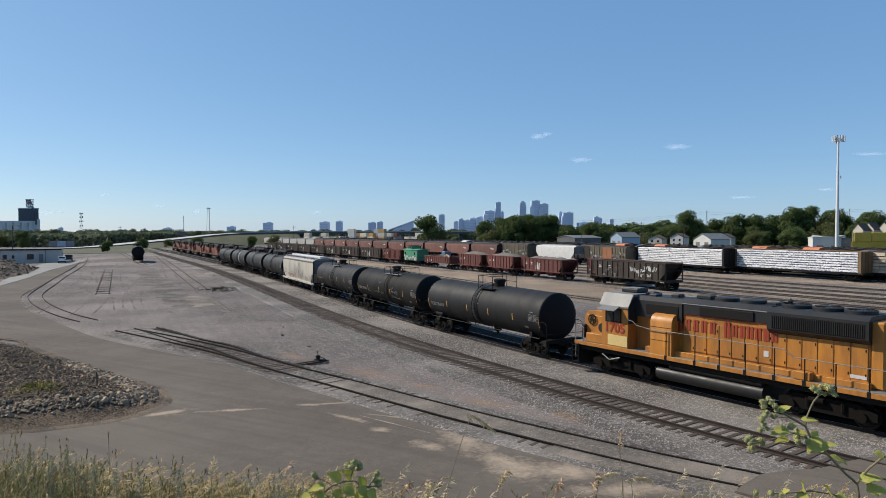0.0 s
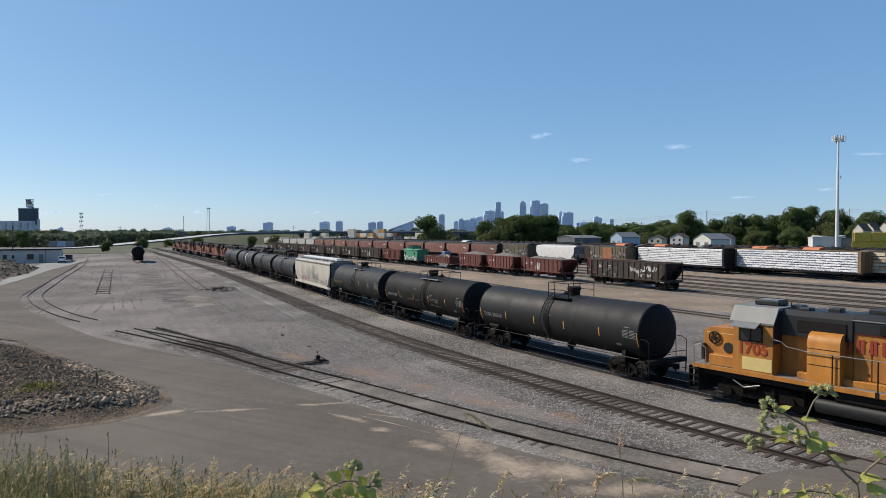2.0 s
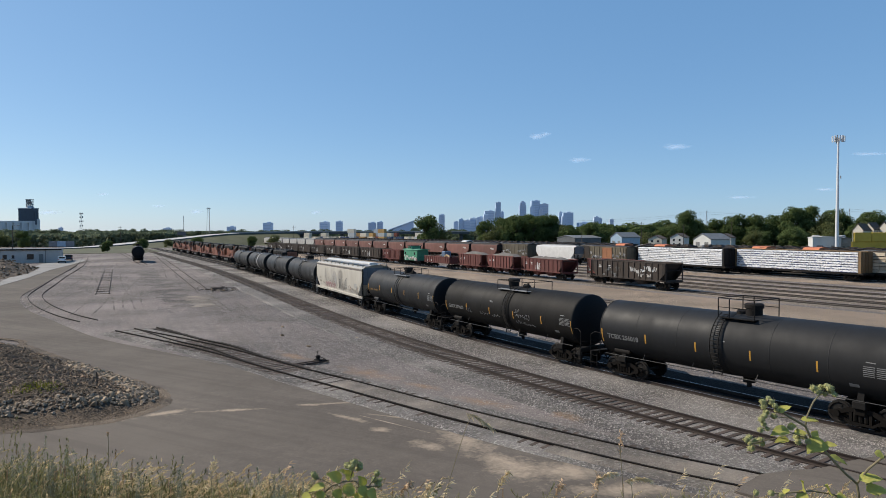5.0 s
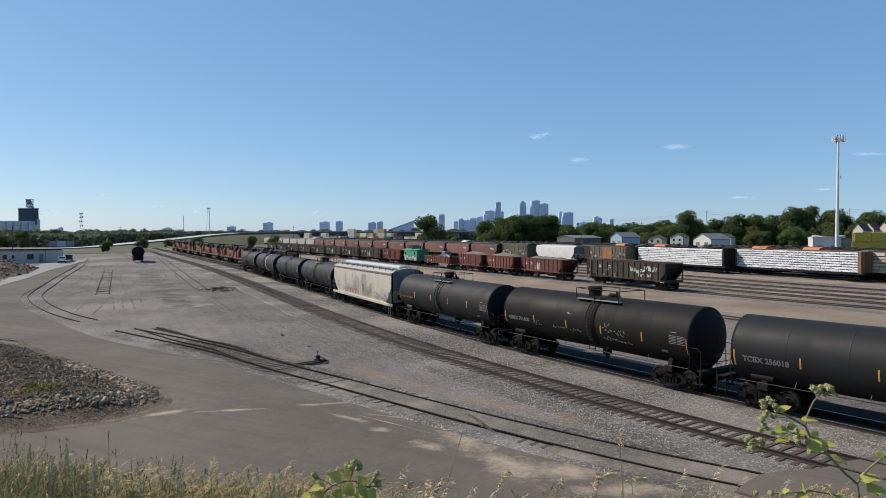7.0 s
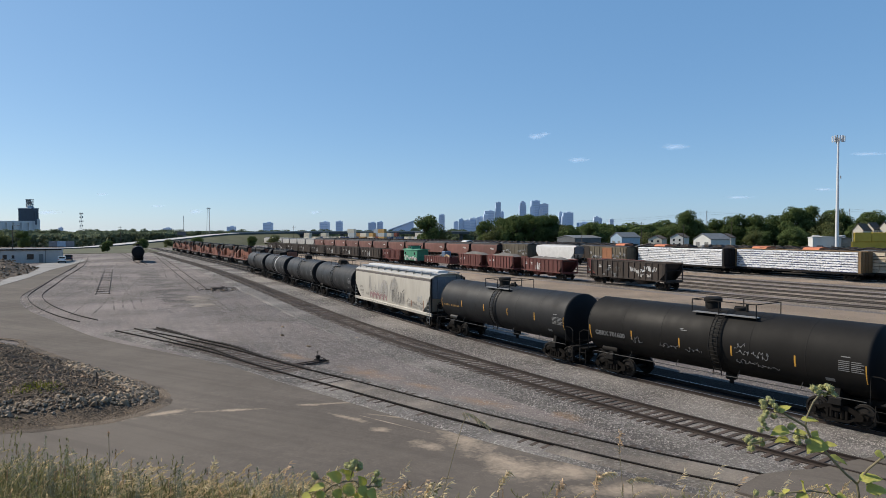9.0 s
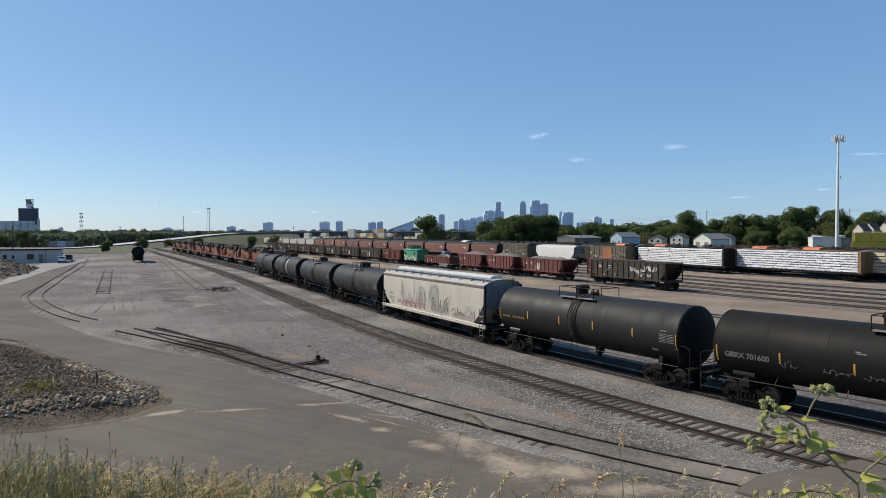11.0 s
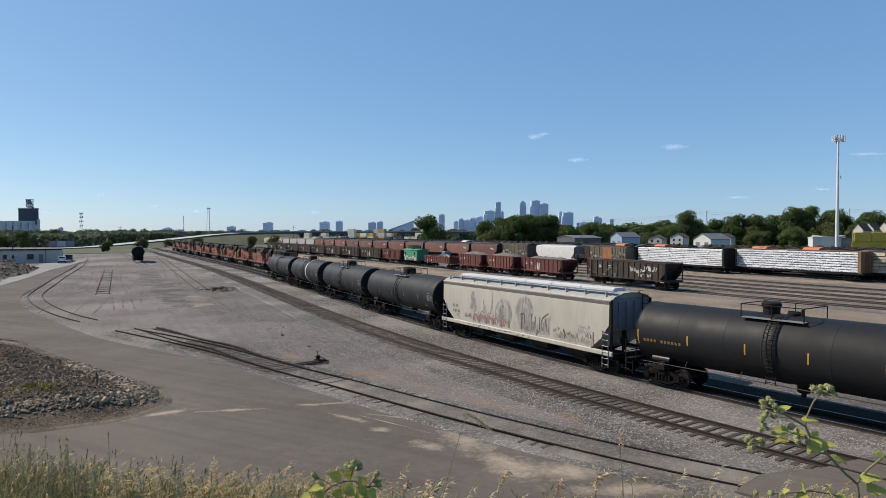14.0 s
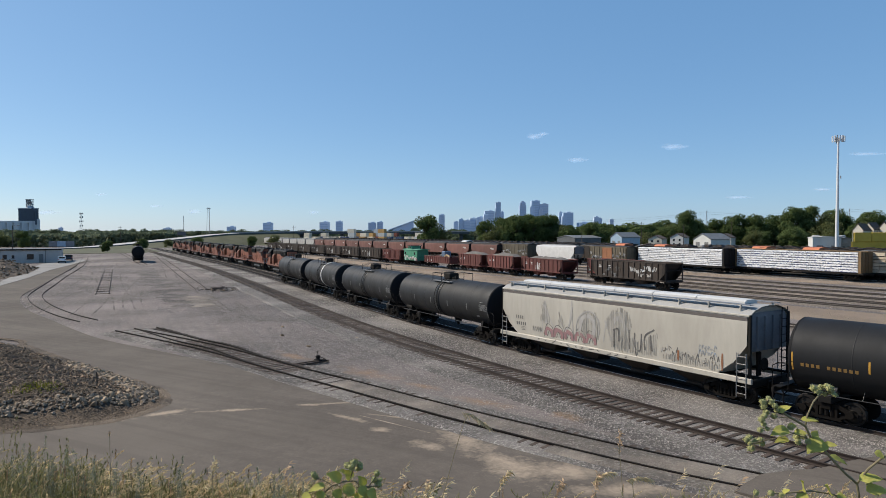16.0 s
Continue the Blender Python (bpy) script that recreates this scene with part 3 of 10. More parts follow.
wheel_ruts()
solid("rough_patch", ragged_strip(Shape(), resample([(-61.0, 135.1), (-27.3, 70.5)], 0.4), 3.4, 0.012, 31), MT["rut_dark"], "darker churned-up strip of yard gravel", "gravel", kind="structure", smooth=0)
solid("pale_patch", ragged_strip(Shape(), resample([(-30.6, 82.6), (-25.3, 70.0)], 0.4), 3.2, 0.03, 32), MT["siding_dirt"], "pale dusty patch in the yard gravel", "gravel", kind="structure", smooth=0)

# ---- tracks ----
BED = [(-2.3, -0.34), (2.3, -0.34), (1.75, -0.185), (-1.75, -0.185)]


def ballast_bed(name, pts, mat, label, width=0.0, z=0.0):
    prof = [(s + (width if s > 0 else -width), h) for s, h in BED]
    return solid(name, ribbon(Shape(), pts, prof, z), mat, label, "ballast", kind="structure", smooth=0)


lead = near_along(lambda u: 0.0, -330, 60, 2.0, True)
ballast_bed("ballast_lead", near_along(lambda u: 2.5, -330, 60, 2.0, True), MT["ballast"], "grey crushed-stone ballast under the two lead tracks", 3.6)
solid("track_fill", ribbon(Shape(), lead, [(-0.66, -0.25), (0.66, -0.25), (0.6, -0.192), (-0.6, -0.192)]), MT["between"], "sooty brown ballast between the rails", "ballast", kind="structure", smooth=0)
solid("ballast_shoulder", ribbon(Shape(), lead, [(1.0, -0.3), (1.95, -0.3), (1.8, -0.156), (1.08, -0.152)]), MT["ballast"], "stone shoulder covering the sleeper ends", "ballast", kind="structure", smooth=0)
track("bare main-line track with weathered timber sleepers in grey ballast", lead, near=(10, 84), bright=False, tie_step=0.48, sunk=-0.004)
solid("ballast_shoulder", ribbon(Shape(), near_along(lambda u: TRAIN_LAT, -330, 110, 2.0, True), [(-2.3, -0.3), (-0.84, -0.3), (-0.84, -0.142), (-1.9, -0.15)]), MT["ballast"], "stone shoulder covering the sleeper ends", "ballast", kind="structure", smooth=0)
train_track = near_along(lambda u: TRAIN_LAT, -330, 110, 2.0, True)
# reaches past the far rail, so the dark colour deepens the train's shadow
solid("oily_bed", ribbon(Shape(), train_track, [(-1.3, -0.25), (3.1, -0.25), (2.9, -0.146), (-1.2, -0.146)]), MT["oily_shade"], "oil-stained ballast under the train, coloured darker for its shade", "ballast", kind="structure", smooth=0)
track("track in grey ballast on which the tank wagon train runs", train_track, bright=True)

SIDING = [(16.5, 13.6), (13.0, 17.2), (9.95, 20.2), (8.55, 21.25), (7.05, 22.4), (4.55, 24.5), (0.4, 28.3), (-5.4, 34.05), (-8.4, 36.95), (-15.5, 44.2),
          (-25.4, 52.6), (-31.5, 58.6), (-36.1, 63.0), (-42.3, 70.1), (-47.8, 77.5), (-52.6, 85.5), (-60.5, 102), (-68, 117.6), (-83, 150), (-97, 178), (-120, 222)]
for bed, lift in ((SIDING[:9], 0.03), ([SIDING[8], SIDING[9], (-18.5, 46.8)], 0.004), ([(-18.5, 46.8), SIDING[10]], 0.03)):
    ballast_bed("ballast_siding", resample(bed, 1.0), MT["ballast"], "trodden stone filling along the siding", -0.15, lift)
solid("siding_fill", ribbon(Shape(), resample(SIDING[:8], 1.0), [(-0.7, -0.2), (0.7, -0.2), (0.66, -0.098), (-0.66, -0.098)]), MT["siding_dirt"], "trodden sandy dirt between the siding rails", "dirt", kind="structure", smooth=0)
track("old siding with dark rails half sunk in gravel beside the road", resample(SIDING[:11], 1.0), near=(12, 56), gauge=1.5, sunk=-0.064, z=-0.06, metal="rail_old", tie_step=0.48)
track("old curved siding half sunk in dusty gravel", resample(SIDING[11:], 1.0), gauge=1.5, sunk=-0.03, z=-0.17, metal="rail_old")
solid("trodden_stone", ribbon(Shape(), resample(SIDING[:6], 1.0), [(-0.78, -0.22), (1.85, -0.23), (1.35, -0.118), (-0.78, -0.118)]), MT["siding_dirt"], "trodden sandy stone over the sleeper ends of the siding", "ballast", kind="structure", smooth=0)
# a turnout leaves the siding and ends in the gravel
track("short turnout rails ending in the gravel", resample([(-8.4, 36.95), (-11.6, 40.45), (-15.1, 44.6), (-18.6, 47.7), (-22.6, 51.9), (-24.0, 53.4)], 0.7), gauge=1.5, sunk=-0.05, z=-0.065, metal="rail_old", tie_step=0.5)


def row_near(u):
    return 44.2 + max(0.0, u + 100) * 0.07


def row_far(u):
    return 81.5 + max(0.0, u + 100) * 0.115


def right_tracks():
    for lat0, k, mat in ((31.6, 0.0, "old_ballast"), (0, 1, "old_ballast"), (55.8, 0.03, "old_ballast"), (61.0, 0.03, "old_ballast"), (66.8, 0.04, "old_ballast"),
                         (73.5, 0.06, "old_ballast"), (0, 2, "ballast"), (94.0, 0.1, "ballast"), (9.6, 0.0, "ballast"), (99.5, 0.12, "ballast"), (105, 0.12, "ballast")):
        if k == 1:
            f = row_near
        elif k == 2:
            f = row_far
        else:
            def f(u, a=lat0, b=k):
                return a + max(0.0, u + 30) * b
        end = -20 if lat0 == 9.6 else 45
        pts = near_along(f, -330, end, 3.0, lat0 == 9.6)
        ballast_bed("ballast_yard", pts, MT[mat], "stone ballast of a yard track")
        track("yard track with dull rails on sunken sleepers", pts, tie_step=0.6, sunk=0.05, z=-0.05, metal="rail_far")


right_tracks()


def loose_ballast():
    """Single stones lying on the ballast where it is seen from close by."""
    rng = np.random.default_rng(19)
    n = 80000
    u = 36 - 95 * rng.random(n) ** 1.5
    lat = rng.uniform(-9.2, 4.3, n)
    keep = (np.abs(lat) > 0.86) & (lat < 3.9) & (lat > -8.6 + 0.15 * np.maximum(u, 0)) & (rng.random(n) < np.where(lat < -4.5, 0.5, 1.0))
    u, lat = u[keep], lat[keep]
    n = len(u)
    h = np.interp(u, US, MAIN)
    x, y = np.interp(u, US, MX) - lat * np.sin(h), np.interp(u, US, MY) + lat * np.cos(h)
    z = np.where((lat > 0) & (lat < 1.85), -0.154, np.where(lat > -2.85, np.where(lat > 3.1, -0.16, -0.185), -0.262))
    k = rng.uniform(0.014, 0.034, n)
    base = np.array([(1, 0, 0.1), (-0.25, 0.9, 0), (-0.85, -0.6, 0.1), (0.15, 0.1, 0.75), (0.45, -0.75, -0.1)])
    turn = rng.uniform(0, 6.283, n)
    wob = rng.uniform(0.65, 1.35, (n, 5, 3))
    v = base[None] * wob * k[:, None, None]
    c, s_ = np.cos(turn)[:, None], np.sin(turn)[:, None]
    vx, vy = v[:, :, 0] * c - v[:, :, 1] * s_ + x[:, None], v[:, :, 0] * s_ + v[:, :, 1] * c + y[:, None]
    vz = v[:, :, 2] + z[:, None] + 0.012
    verts = np.stack([vx, vy, vz], -1).reshape(-1, 3)
    face = np.array([(0, 1, 3), (1, 2, 3), (2, 4, 3), (4, 0, 3)])
    faces = (np.arange(n)[:, None, None] * 5 + face[None]).reshape(-1, 3)
    s = Shape()
    s.v, s.f = verts.tolist(), faces.tolist()
    solid("ballast_stones", s, MT["stone"], "loose broken grey stones lying on the ballast", "ballast", kind="stuff", smooth=0)


loose_ballast()
# half-buried rails of the cleared tracks
stub = [(-71.4 + 28.0 * i / 30, 141 - 57.0 * i / 30) for i in range(31)]
old = track("short length of old track left lying in the gravel", stub, gauge=1.5, ties=False, z=-0.17)
for f in (0.02, 0.1, 0.2, 0.33, 0.45, 0.58, 0.7, 0.8, 0.86, 0.92, 0.98):
    part("tie", Shape().box((0, 0, 0), (0.24, 1.75, 0.14), 0.015), MT["tie"], old, at=pose(-71.4 + 28.0 * f, 141 - 57.0 * f, -0.285, 0, 0, -63.8))
track("faint half-buried rails in packed gravel", resample([(-96.7, 223.8), (-33.5, 91.5)], 3.0), ties=False, z=-0.15)
track("pair of rails running through the gravel towards a parked tank wagon", near_along(lambda u: -12.9, -330, -138, 3.0), ties=False, z=-0.11)
solid("dirt_lane", ribbon(Shape(), near_along(lambda u: row_near(u) - 9.5, -300, 50, 4.0), [(-5.4, -0.3), (5.4, -0.3), (5.2, -0.205), (-5.2, -0.205)]), MT["dirt"],
      "pale brown dirt service lane between tracks", "dirt lane", kind="structure", smooth=0)
solid("dirt_lane_far", ribbon(Shape(), near_along(lambda u: row_far(u) - 6.5, -300, 50, 4.0), [(-2.9, -0.3), (2.9, -0.3), (2.8, -0.205), (-2.8, -0.205)]), MT["dirt"],
      "brown dirt service lane beside the lumber wagons", "dirt lane", kind="structure", smooth=0)


# the grassy bank on which the camera stands
def bank_height(x, y):
    d = math.hypot(max(0.0, abs(x) - 26) * 0.6, y) if y > 0 else max(0.0, abs(x) - 26) * 0.6
    z = 5.85 - 0.11 * d if d < 5.5 else 5.245 - 0.5 * (d - 5.5)
    if x > 8:
        z -= (x - 8) * 0.42
    return z + 0.14 * noise.noise((x * 0.5, y * 0.5, 7.0))


def bank():
    s = Shape()
    xs, ys = np.arange(-46, 26.1, 0.8), np.arange(-14, 19.7, 0.8)
    for y in ys:
        for x in xs:
            s.v.append((float(x), float(y), max(-0.6, bank_height(x, y))))
    w = len(xs)
    for j in range(len(ys) - 1):
        for i in range(w - 1):
            s.f.append((j * w + i, j * w + i + 1, (j + 1) * w + i + 1, (j + 1) * w + i))
    solid("bank", s, MT["bank"], "weedy dry-grass bank above the access road", "bank", kind="structure")


bank()
flat("concrete_yard", [(-70.6, 105.2), (-76.8, 117.4), (-101.1, 166.7), (-104.5, 182), (-106.3, 195.1), (-99.2, 183.4), (-82.5, 138.8), (-71.4, 113.1), (-65.4, 97.4)], -0.19, MT["yard_concrete"], "dusty concrete yard beside the workshop", "concrete yard")


# ---- running gear shared by the wagons ----
def wheelset_mesh(r=0.46):
    s = Shape()
    s.rod((0, -0.95, 0), (0, 0.95, 0), 0.075, n=10)
    for k in (-1, 1):
        s.lathe([(k * 0.68, 0.08), (k * 0.68, r + 0.025), (k * 0.705, r + 0.025), (k * 0.715, r), (k * 0.81, r - 0.005), (k * 0.815, r - 0.08), (k * 0.77, r - 0.12), (k * 0.78, 0.16), (k * 0.83, 0.13), (k * 0.83, 0.08)], 20, 1)
        for a in range(4):
            c = math.pi / 2 * a + 0.4
            s.box((0.29 * math.cos(c), k * 0.775, 0.29 * math.sin(c)), (0.07, 0.05, 0.07), 0)
    return s.mesh("wheelset", MT["wheel"], 35)


WHEELS, LOCO_WHEELS = wheelset_mesh(), wheelset_mesh(0.51)
SPINNING = []


def bogie_mesh():
    s = Shape()
    for y in (-1.02, 1.02):
        top = [(-1.15, 0.52), (-0.72, 0.64), (-0.45, 0.80), (0.45, 0.80), (0.72, 0.64), (1.15, 0.52), (1.15, 0.40), (0.7, 0.48), (0.4, 0.63), (-0.4, 0.63), (-0.7, 0.48), (-1.15, 0.40)]
        low = [(-0.95, 0.46), (-0.6, 0.37), (-0.42, 0.25), (0.42, 0.25), (0.6, 0.37), (0.95, 0.46), (0.95, 0.34), (0.62, 0.26), (0.44, 0.14), (-0.44, 0.14), (-0.62, 0.26), (-0.95, 0.34)]
        s.prism(top, 1, y - 0.07, y + 0.07)
        s.prism(low, 1, y - 0.06, y + 0.06)
        for x in (-0.36, 0.36):
            s.box((x, y, 0.44), (0.11, 0.12, 0.45), 0.01)
        for x in (-0.88, 0.88):
            s.rod((x, y - 0.16, 0.47), (x, y + 0.16, 0.47), 0.15, n=12)
        for x in (-0.2, 0.0, 0.2):
            s.rod((x, y, 0.28), (x, y, 0.62), 0.09, n=8)
    s.box((0, 0, 0.66), (0.4, 2.3, 0.26), 0.03)
    for x in (-0.35, 0.35):
        s.box((x, 0, 0.46), (0.12, 1.9, 0.12), 0.02)
    return s.mesh("bogie", MT["bogie"], 35)


BOGIE = bogie_mesh()


def bogie(parent, x, spin=False):
    b = part("bogie", BOGIE, None, parent, at=pose(x, 0, 0))
    for dx in (-0.88, 0.88):
        w = part("wheelset", WHEELS, None, b, at=pose(dx, 0, 0.46))
        if spin:
            SPINNING.append((w, dx, 0.46))
    return b


def coupler(parent, x, k):
    s = Shape()
    s.box((x + k * 0.25, 0, 0.86), (0.7, 0.14, 0.17), 0.03)
    s.box((x + k * 0.62, 0.03, 0.86), (0.3, 0.3, 0.28), 0.06)
    s.rod((x + k * 0.1, -0.5, 0.95), (x + k * 0.1, -1.35, 0.95), 0.02)
    s.pipe([(x + k * 0.2, 0.35, 0.8), (x + k * 0.45, 0.3, 0.45), (x + k * 0.7, 0.2, 0.5)], 0.03)
    part("coupler", s, MT["bogie"], parent)


def ladder(s, p, up, out, width, height, n, r=0.018):
    """Two stiles and n rungs at p; up, out, side are directions."""
    up, out = Vector(up), Vector(out)
    side = up.cross(out).normalized()
    p = Vector(p)
    for k in (-0.5, 0.5):
        s.rod(p + side * width * k, p + side * width * k + up * height, r * 1.3, n=6)
    for i in range(n):
        q = p + up * height * (i + 0.5) / n
        s.rod(q - side * width * 0.5, q + side * width * 0.5, r, n=6)


def shell_patch(s, r, cz, x0, x1, a0, a1, n=3):
    """A patch on a cylinder along x with its axis at height cz; angles in degrees above the horizontal on the near side."""
    vs = []
    for i in range(n + 1):
        a = radians(a0 + (a1 - a0) * i / n)
        vs += [(x0, -r * math.cos(a), cz + r * math.sin(a)), (x1, -r * math.cos(a), cz + r * math.sin(a))]
    s.put(vs, [(2 * i, 2 * i + 1, 2 * i + 3, 2 * i + 2) for i in range(n)])


TANK_R, TANK_Z = 1.49, 2.55
RUNG = Shape().rod((-0.21, 0, 0), (0.21, 0, 0), 0.017).mesh("rung", MT["black"], 30)


def tank_wagon(label, paint="tank", ink="lettering", marks=(), ladder_x=0.0, white_ring=False, spin=True, group="wagons of the moving train", R=TANK_R, Z=TANK_Z, low_rail=True, boxed=False, glow="yellow", dome=-0.85, number="", rise=0):
    root = thing("tank_wagon", label, "tank wagon", group)
    L, dish = 7.02, 0.32
    prof = []
    for i in range(7):
        a = math.pi / 2 * i / 6
        prof.append((-L - dish * math.cos(a) , max(0.02, R * math.sin(a))))
    body = prof + [(-L + 0.05, R), (-3.5, R), (-0.02, R - 0.004), (3.5, R), (L - 0.05, R)] + [(-x, r) for x, r in reversed(prof)]
    part("tank", Shape().lathe(body, 40, 0, (0, 0, Z)), MT[paint], root, smooth=40)
    for k in (-1, 1):
        hp = [(k * (L - 0.03), R + 0.008), (k * (L + 0.03), R + 0.008)] + [(k * (L + 0.004 + (dish + 0.005) * math.sin(math.pi / 2 * i / 7)), (R + 0.003) * max(0.01, math.cos(math.pi / 2 * i / 7))) for i in range(1, 8)]
        part("tank_head", Shape().lathe(hp, 40, 0, (0, 0, Z)), MT["head_shaded"], root, smooth=50)
    for x in (-4.7, -2.3, 2.3, 4.7):
        part("weld_seam", Shape().lathe([(x - 0.025, R + 0.001), (x - 0.01, R + 0.006), (x + 0.01, R + 0.006), (x + 0.025, R + 0.001)], 40, 0, (0, 0, Z)), MT[paint], root, smooth=60)
    # middle wrap band under the ladder
    part("band", Shape().lathe([(ladder_x - 0.55, R + 0.002), (ladder_x - 0.54, R + 0.014), (ladder_x + 0.14, R + 0.014), (ladder_x + 0.15, R + 0.002)], 40, 0, (0, 0, Z)), MT[paint], root, smooth=60)
    if white_ring:
        part("band", Shape().lathe([(0.9, R + 0.01), (0.91, R + 0.02), (1.19, R + 0.02), (1.2, R + 0.01)], 40, 0, (0, 0, Z)), MT["hatch"], root, "white painted band")
    for k in (-1, 1):
        s = Shape()
        s.box((k * 6.95, 0, 0.93), (1.9, 0.5, 0.34), 0.03)
        s.prism([(-1.02, 1.62), (-1.1, 1.1), (-0.5, 0.95), (0.5, 0.95), (1.1, 1.1), (1.02, 1.62), (0.75, 1.27), (0, 1.1), (-0.75, 1.27)], 0, k * 5.75 - 0.12, k * 5.75 + 0.12)
        s.box((k * 5.75, 0, 0.95), (0.5, 2.5, 0.3), 0.03)
        s.box((k * 7.72, 0, 1.02), (0.12, 2.9, 0.22), 0.02)
        part("stub_sill", s, MT["black"], root)
        g = Shape()
        for y in (-1.42, 1.42):
            g.pipe([(k * 7.74, y, 0.45), (k * 7.74, y, 2.05), (k * 7.5, y * 0.97, 2.2), (k * 7.1, y * 0.97, 2.2), (k * 7.1, y, 1.1)], 0.02)
            ladder(g, (k * 7.5, y, 0.35), (0, 0, 1), (0, 1 if y > 0 else -1, 0), 0.42, 0.75, 2)
        g.pipe([(k * 7.76, -1.42, 1.5), (k * 7.76, 1.42, 1.5)], 0.018)
        g.box((k * 7.6, 0, 1.145), (0.34, 2.7, 0.03), 0)
        part("end_platform", g, MT["black"], root)
        coupler(root, k * 7.6, k)
        bogie(root, k * 5.75, spin)
    # bottom running rail along each side
    for y in (-1.22, 1.22):
        s = Shape().rod((-6.9, y, 1.13), (6.9, y, 1.13), 0.022)
        for x in (-4.4, -1.6, 1.6, 4.4):
            s.rod((x, y, 1.13), (x, y * 0.82, 1.45), 0.016)
        part("side_rail", s, MT["tank_fuel"] if y < 0 else MT["black"], root)
    s = Shape().lathe([(-0.25, 0.02), (-0.22, 0.26), (0.22, 0.26), (0.25, 0.02)], 14, 2, (0.6, 0, 0.98))
    s.rod((0.6, 0, 0.55), (0.6, 0, 1.1), 0.11)
    part("outlet_valve", s, MT["black"], root)
    s = Shape().rod((-6.35, -0.95, 1.33), (-5.35, -0.95, 1.33), 0.17, n=14)
    s.box((-5.9, -0.8, 1.15), (0.5, 0.3, 0.14), 0.02)
    part("brake_reservoir", s, MT["tank_fuel"] if ink == "gold" else MT["black"], root)
    # dome and top platform: either a long low rail or a short taller cage
    top = Z + R
    dx = ladder_x
    dome_x, cover_x, left, right, high = (dx + dome, dx + 0.15, -1.7, 1.05 if dome > -1 else 1.5, 0.42) if low_rail else (dx + 0.8, dx + 0.25, -0.35, 1.4, 0.72)
    part("dome", Shape().lathe([(top - 0.12, 0.36), (top + 0.27, 0.36), (top + 0.29, 0.42), (top + 0.44, 0.42), (top + 0.50, 0.34), (top + 0.51, 0.02)], 20, 2, (dome_x, 0, 0)), MT["black"], root)
    s = Shape().lathe([(top - 0.1, 0.27), (top + 0.10, 0.27), (top + 0.13, 0.2), (top + 0.14, 0.02)], 16, 2, (cover_x, 0, 0))
    s.box((cover_x, 0, top + 0.15), (0.5, 0.1, 0.06), 0.01)
    part("manway_cover", s, MT["black"], root)
    if boxed:
        part("valve_housing", Shape().box((dx - 0.5, 0, top + 0.2), (0.95, 0.85, 0.46), 0.06), MT["black"], root)
    part("vent_pipe", Shape().rod((cover_x + 0.45, -0.2, top - 0.1), (cover_x + 0.45, -0.2, top + 0.3), 0.06), MT["black"], root)
    mid = (left + right) / 2
    for y in (-0.85, 0.85):
        s = Shape().box((dx + mid, y, top - 0.17), (right - left, 0.36, 0.04), 0)
        for x in (left + 0.1, mid, right - 0.1):
            s.rod((dx + x, y, top - 0.17), (dx + x, y * 0.8, top - 0.38), 0.025)
        part("grating", s, MT["grating"] if low_rail else MT["black"], root)
        h = Shape()
        e = y * 1.2
        posts = (left, -0.3, right) if low_rail else (left, 0.2, right)
        for x in posts:
            h.rod((dx + x, e, top - 0.18), (dx + x, e, top + high), 0.024)
        h.pipe([(dx + left, e, top + high), (dx + right, e, top + high)], 0.022)
        if not low_rail:
            h.pipe([(dx + left, e, top + 0.3), (dx + right, e, top + 0.3)], 0.018)
        part("handrail", h, MT["black"], root)
    for x in (left, right):
        part("handrail", Shape().pipe([(dx + x, -1.02, top + high), (dx + x, 1.02, top + high)], 0.022), MT["black"], root)
    for sgn in (-1, 1):
        s = Shape()
        pts = []
        for i in range(9):
            a = radians(-42 + 108 * i / 8)
            q = R + 0.13
            pts.append((sgn * q * math.cos(a), Z + q * math.sin(a)))
        pts = [(sgn * 1.24, 1.1)] + pts
        for x in (-0.42, 0.0):
            s.pipe([(dx + x, p[0], p[1]) for p in pts], 0.024)
        lad = part("ladder", s, MT["black"], root)
        for i in range(len(pts) - 1):
            for f in (0.25, 0.75):
                y, z = (pts[i][0] * (1 - f) + pts[i + 1][0] * f, pts[i][1] * (1 - f) + pts[i + 1][1] * f)
                part("rung", RUNG, None, lad, at=pose(dx - 0.21, y, z))
    # yellow reflectors and lettering on both sides read the same from the near side
    for x in (-6.93, -4.1, -1.25, 1.45, 4.28, 6.98):
        s = Shape()
        big = x > 6 or x < -6
        shell_patch(s, R + 0.004, Z, x - 0.035, x + 0.035, (-28 if big else -17) + rise, 1 + rise)
        part("reflector", s, MT[glow], root, smooth=0)
    if number:
        a = radians(-17)
        written(number, -5.55, -(R + 0.004) * math.cos(a), Z + (R + 0.004) * math.sin(a), 0.34, MT[ink], root, tilt=13)
    for x0, x1, a0, a1 in marks:
        s = Shape()
        shell_patch(s, R + 0.004, Z, x0, x1, a0, a1)
        part("lettering", s, MT["faded" if x0 > 4 else ink], root, smooth=0)
    s = Shape()
    for i, (w, z) in enumerate(((0.8, 0.62), (0.5, 0.47), (0.42, 0.38))):
        s.box((L + dish - 0.085, 0, Z + z), (0.012, w, 0.08 if i == 0 else 0.04), 0, Matrix.Rotation(radians(-16), 3, "Y"))
    part("lettering", s, MT[ink], root)
    return root


def glyph_row(x0, x1, a0, a1, n, gap=None, fill=0.62):
    """Upright bars that stand for lettering; gap: index left empty."""
    w = (x1 - x0) / n
    return [(x0 + w * i, x0 + w * (i + fill), a0, a1) for i in range(n) if i != gap]


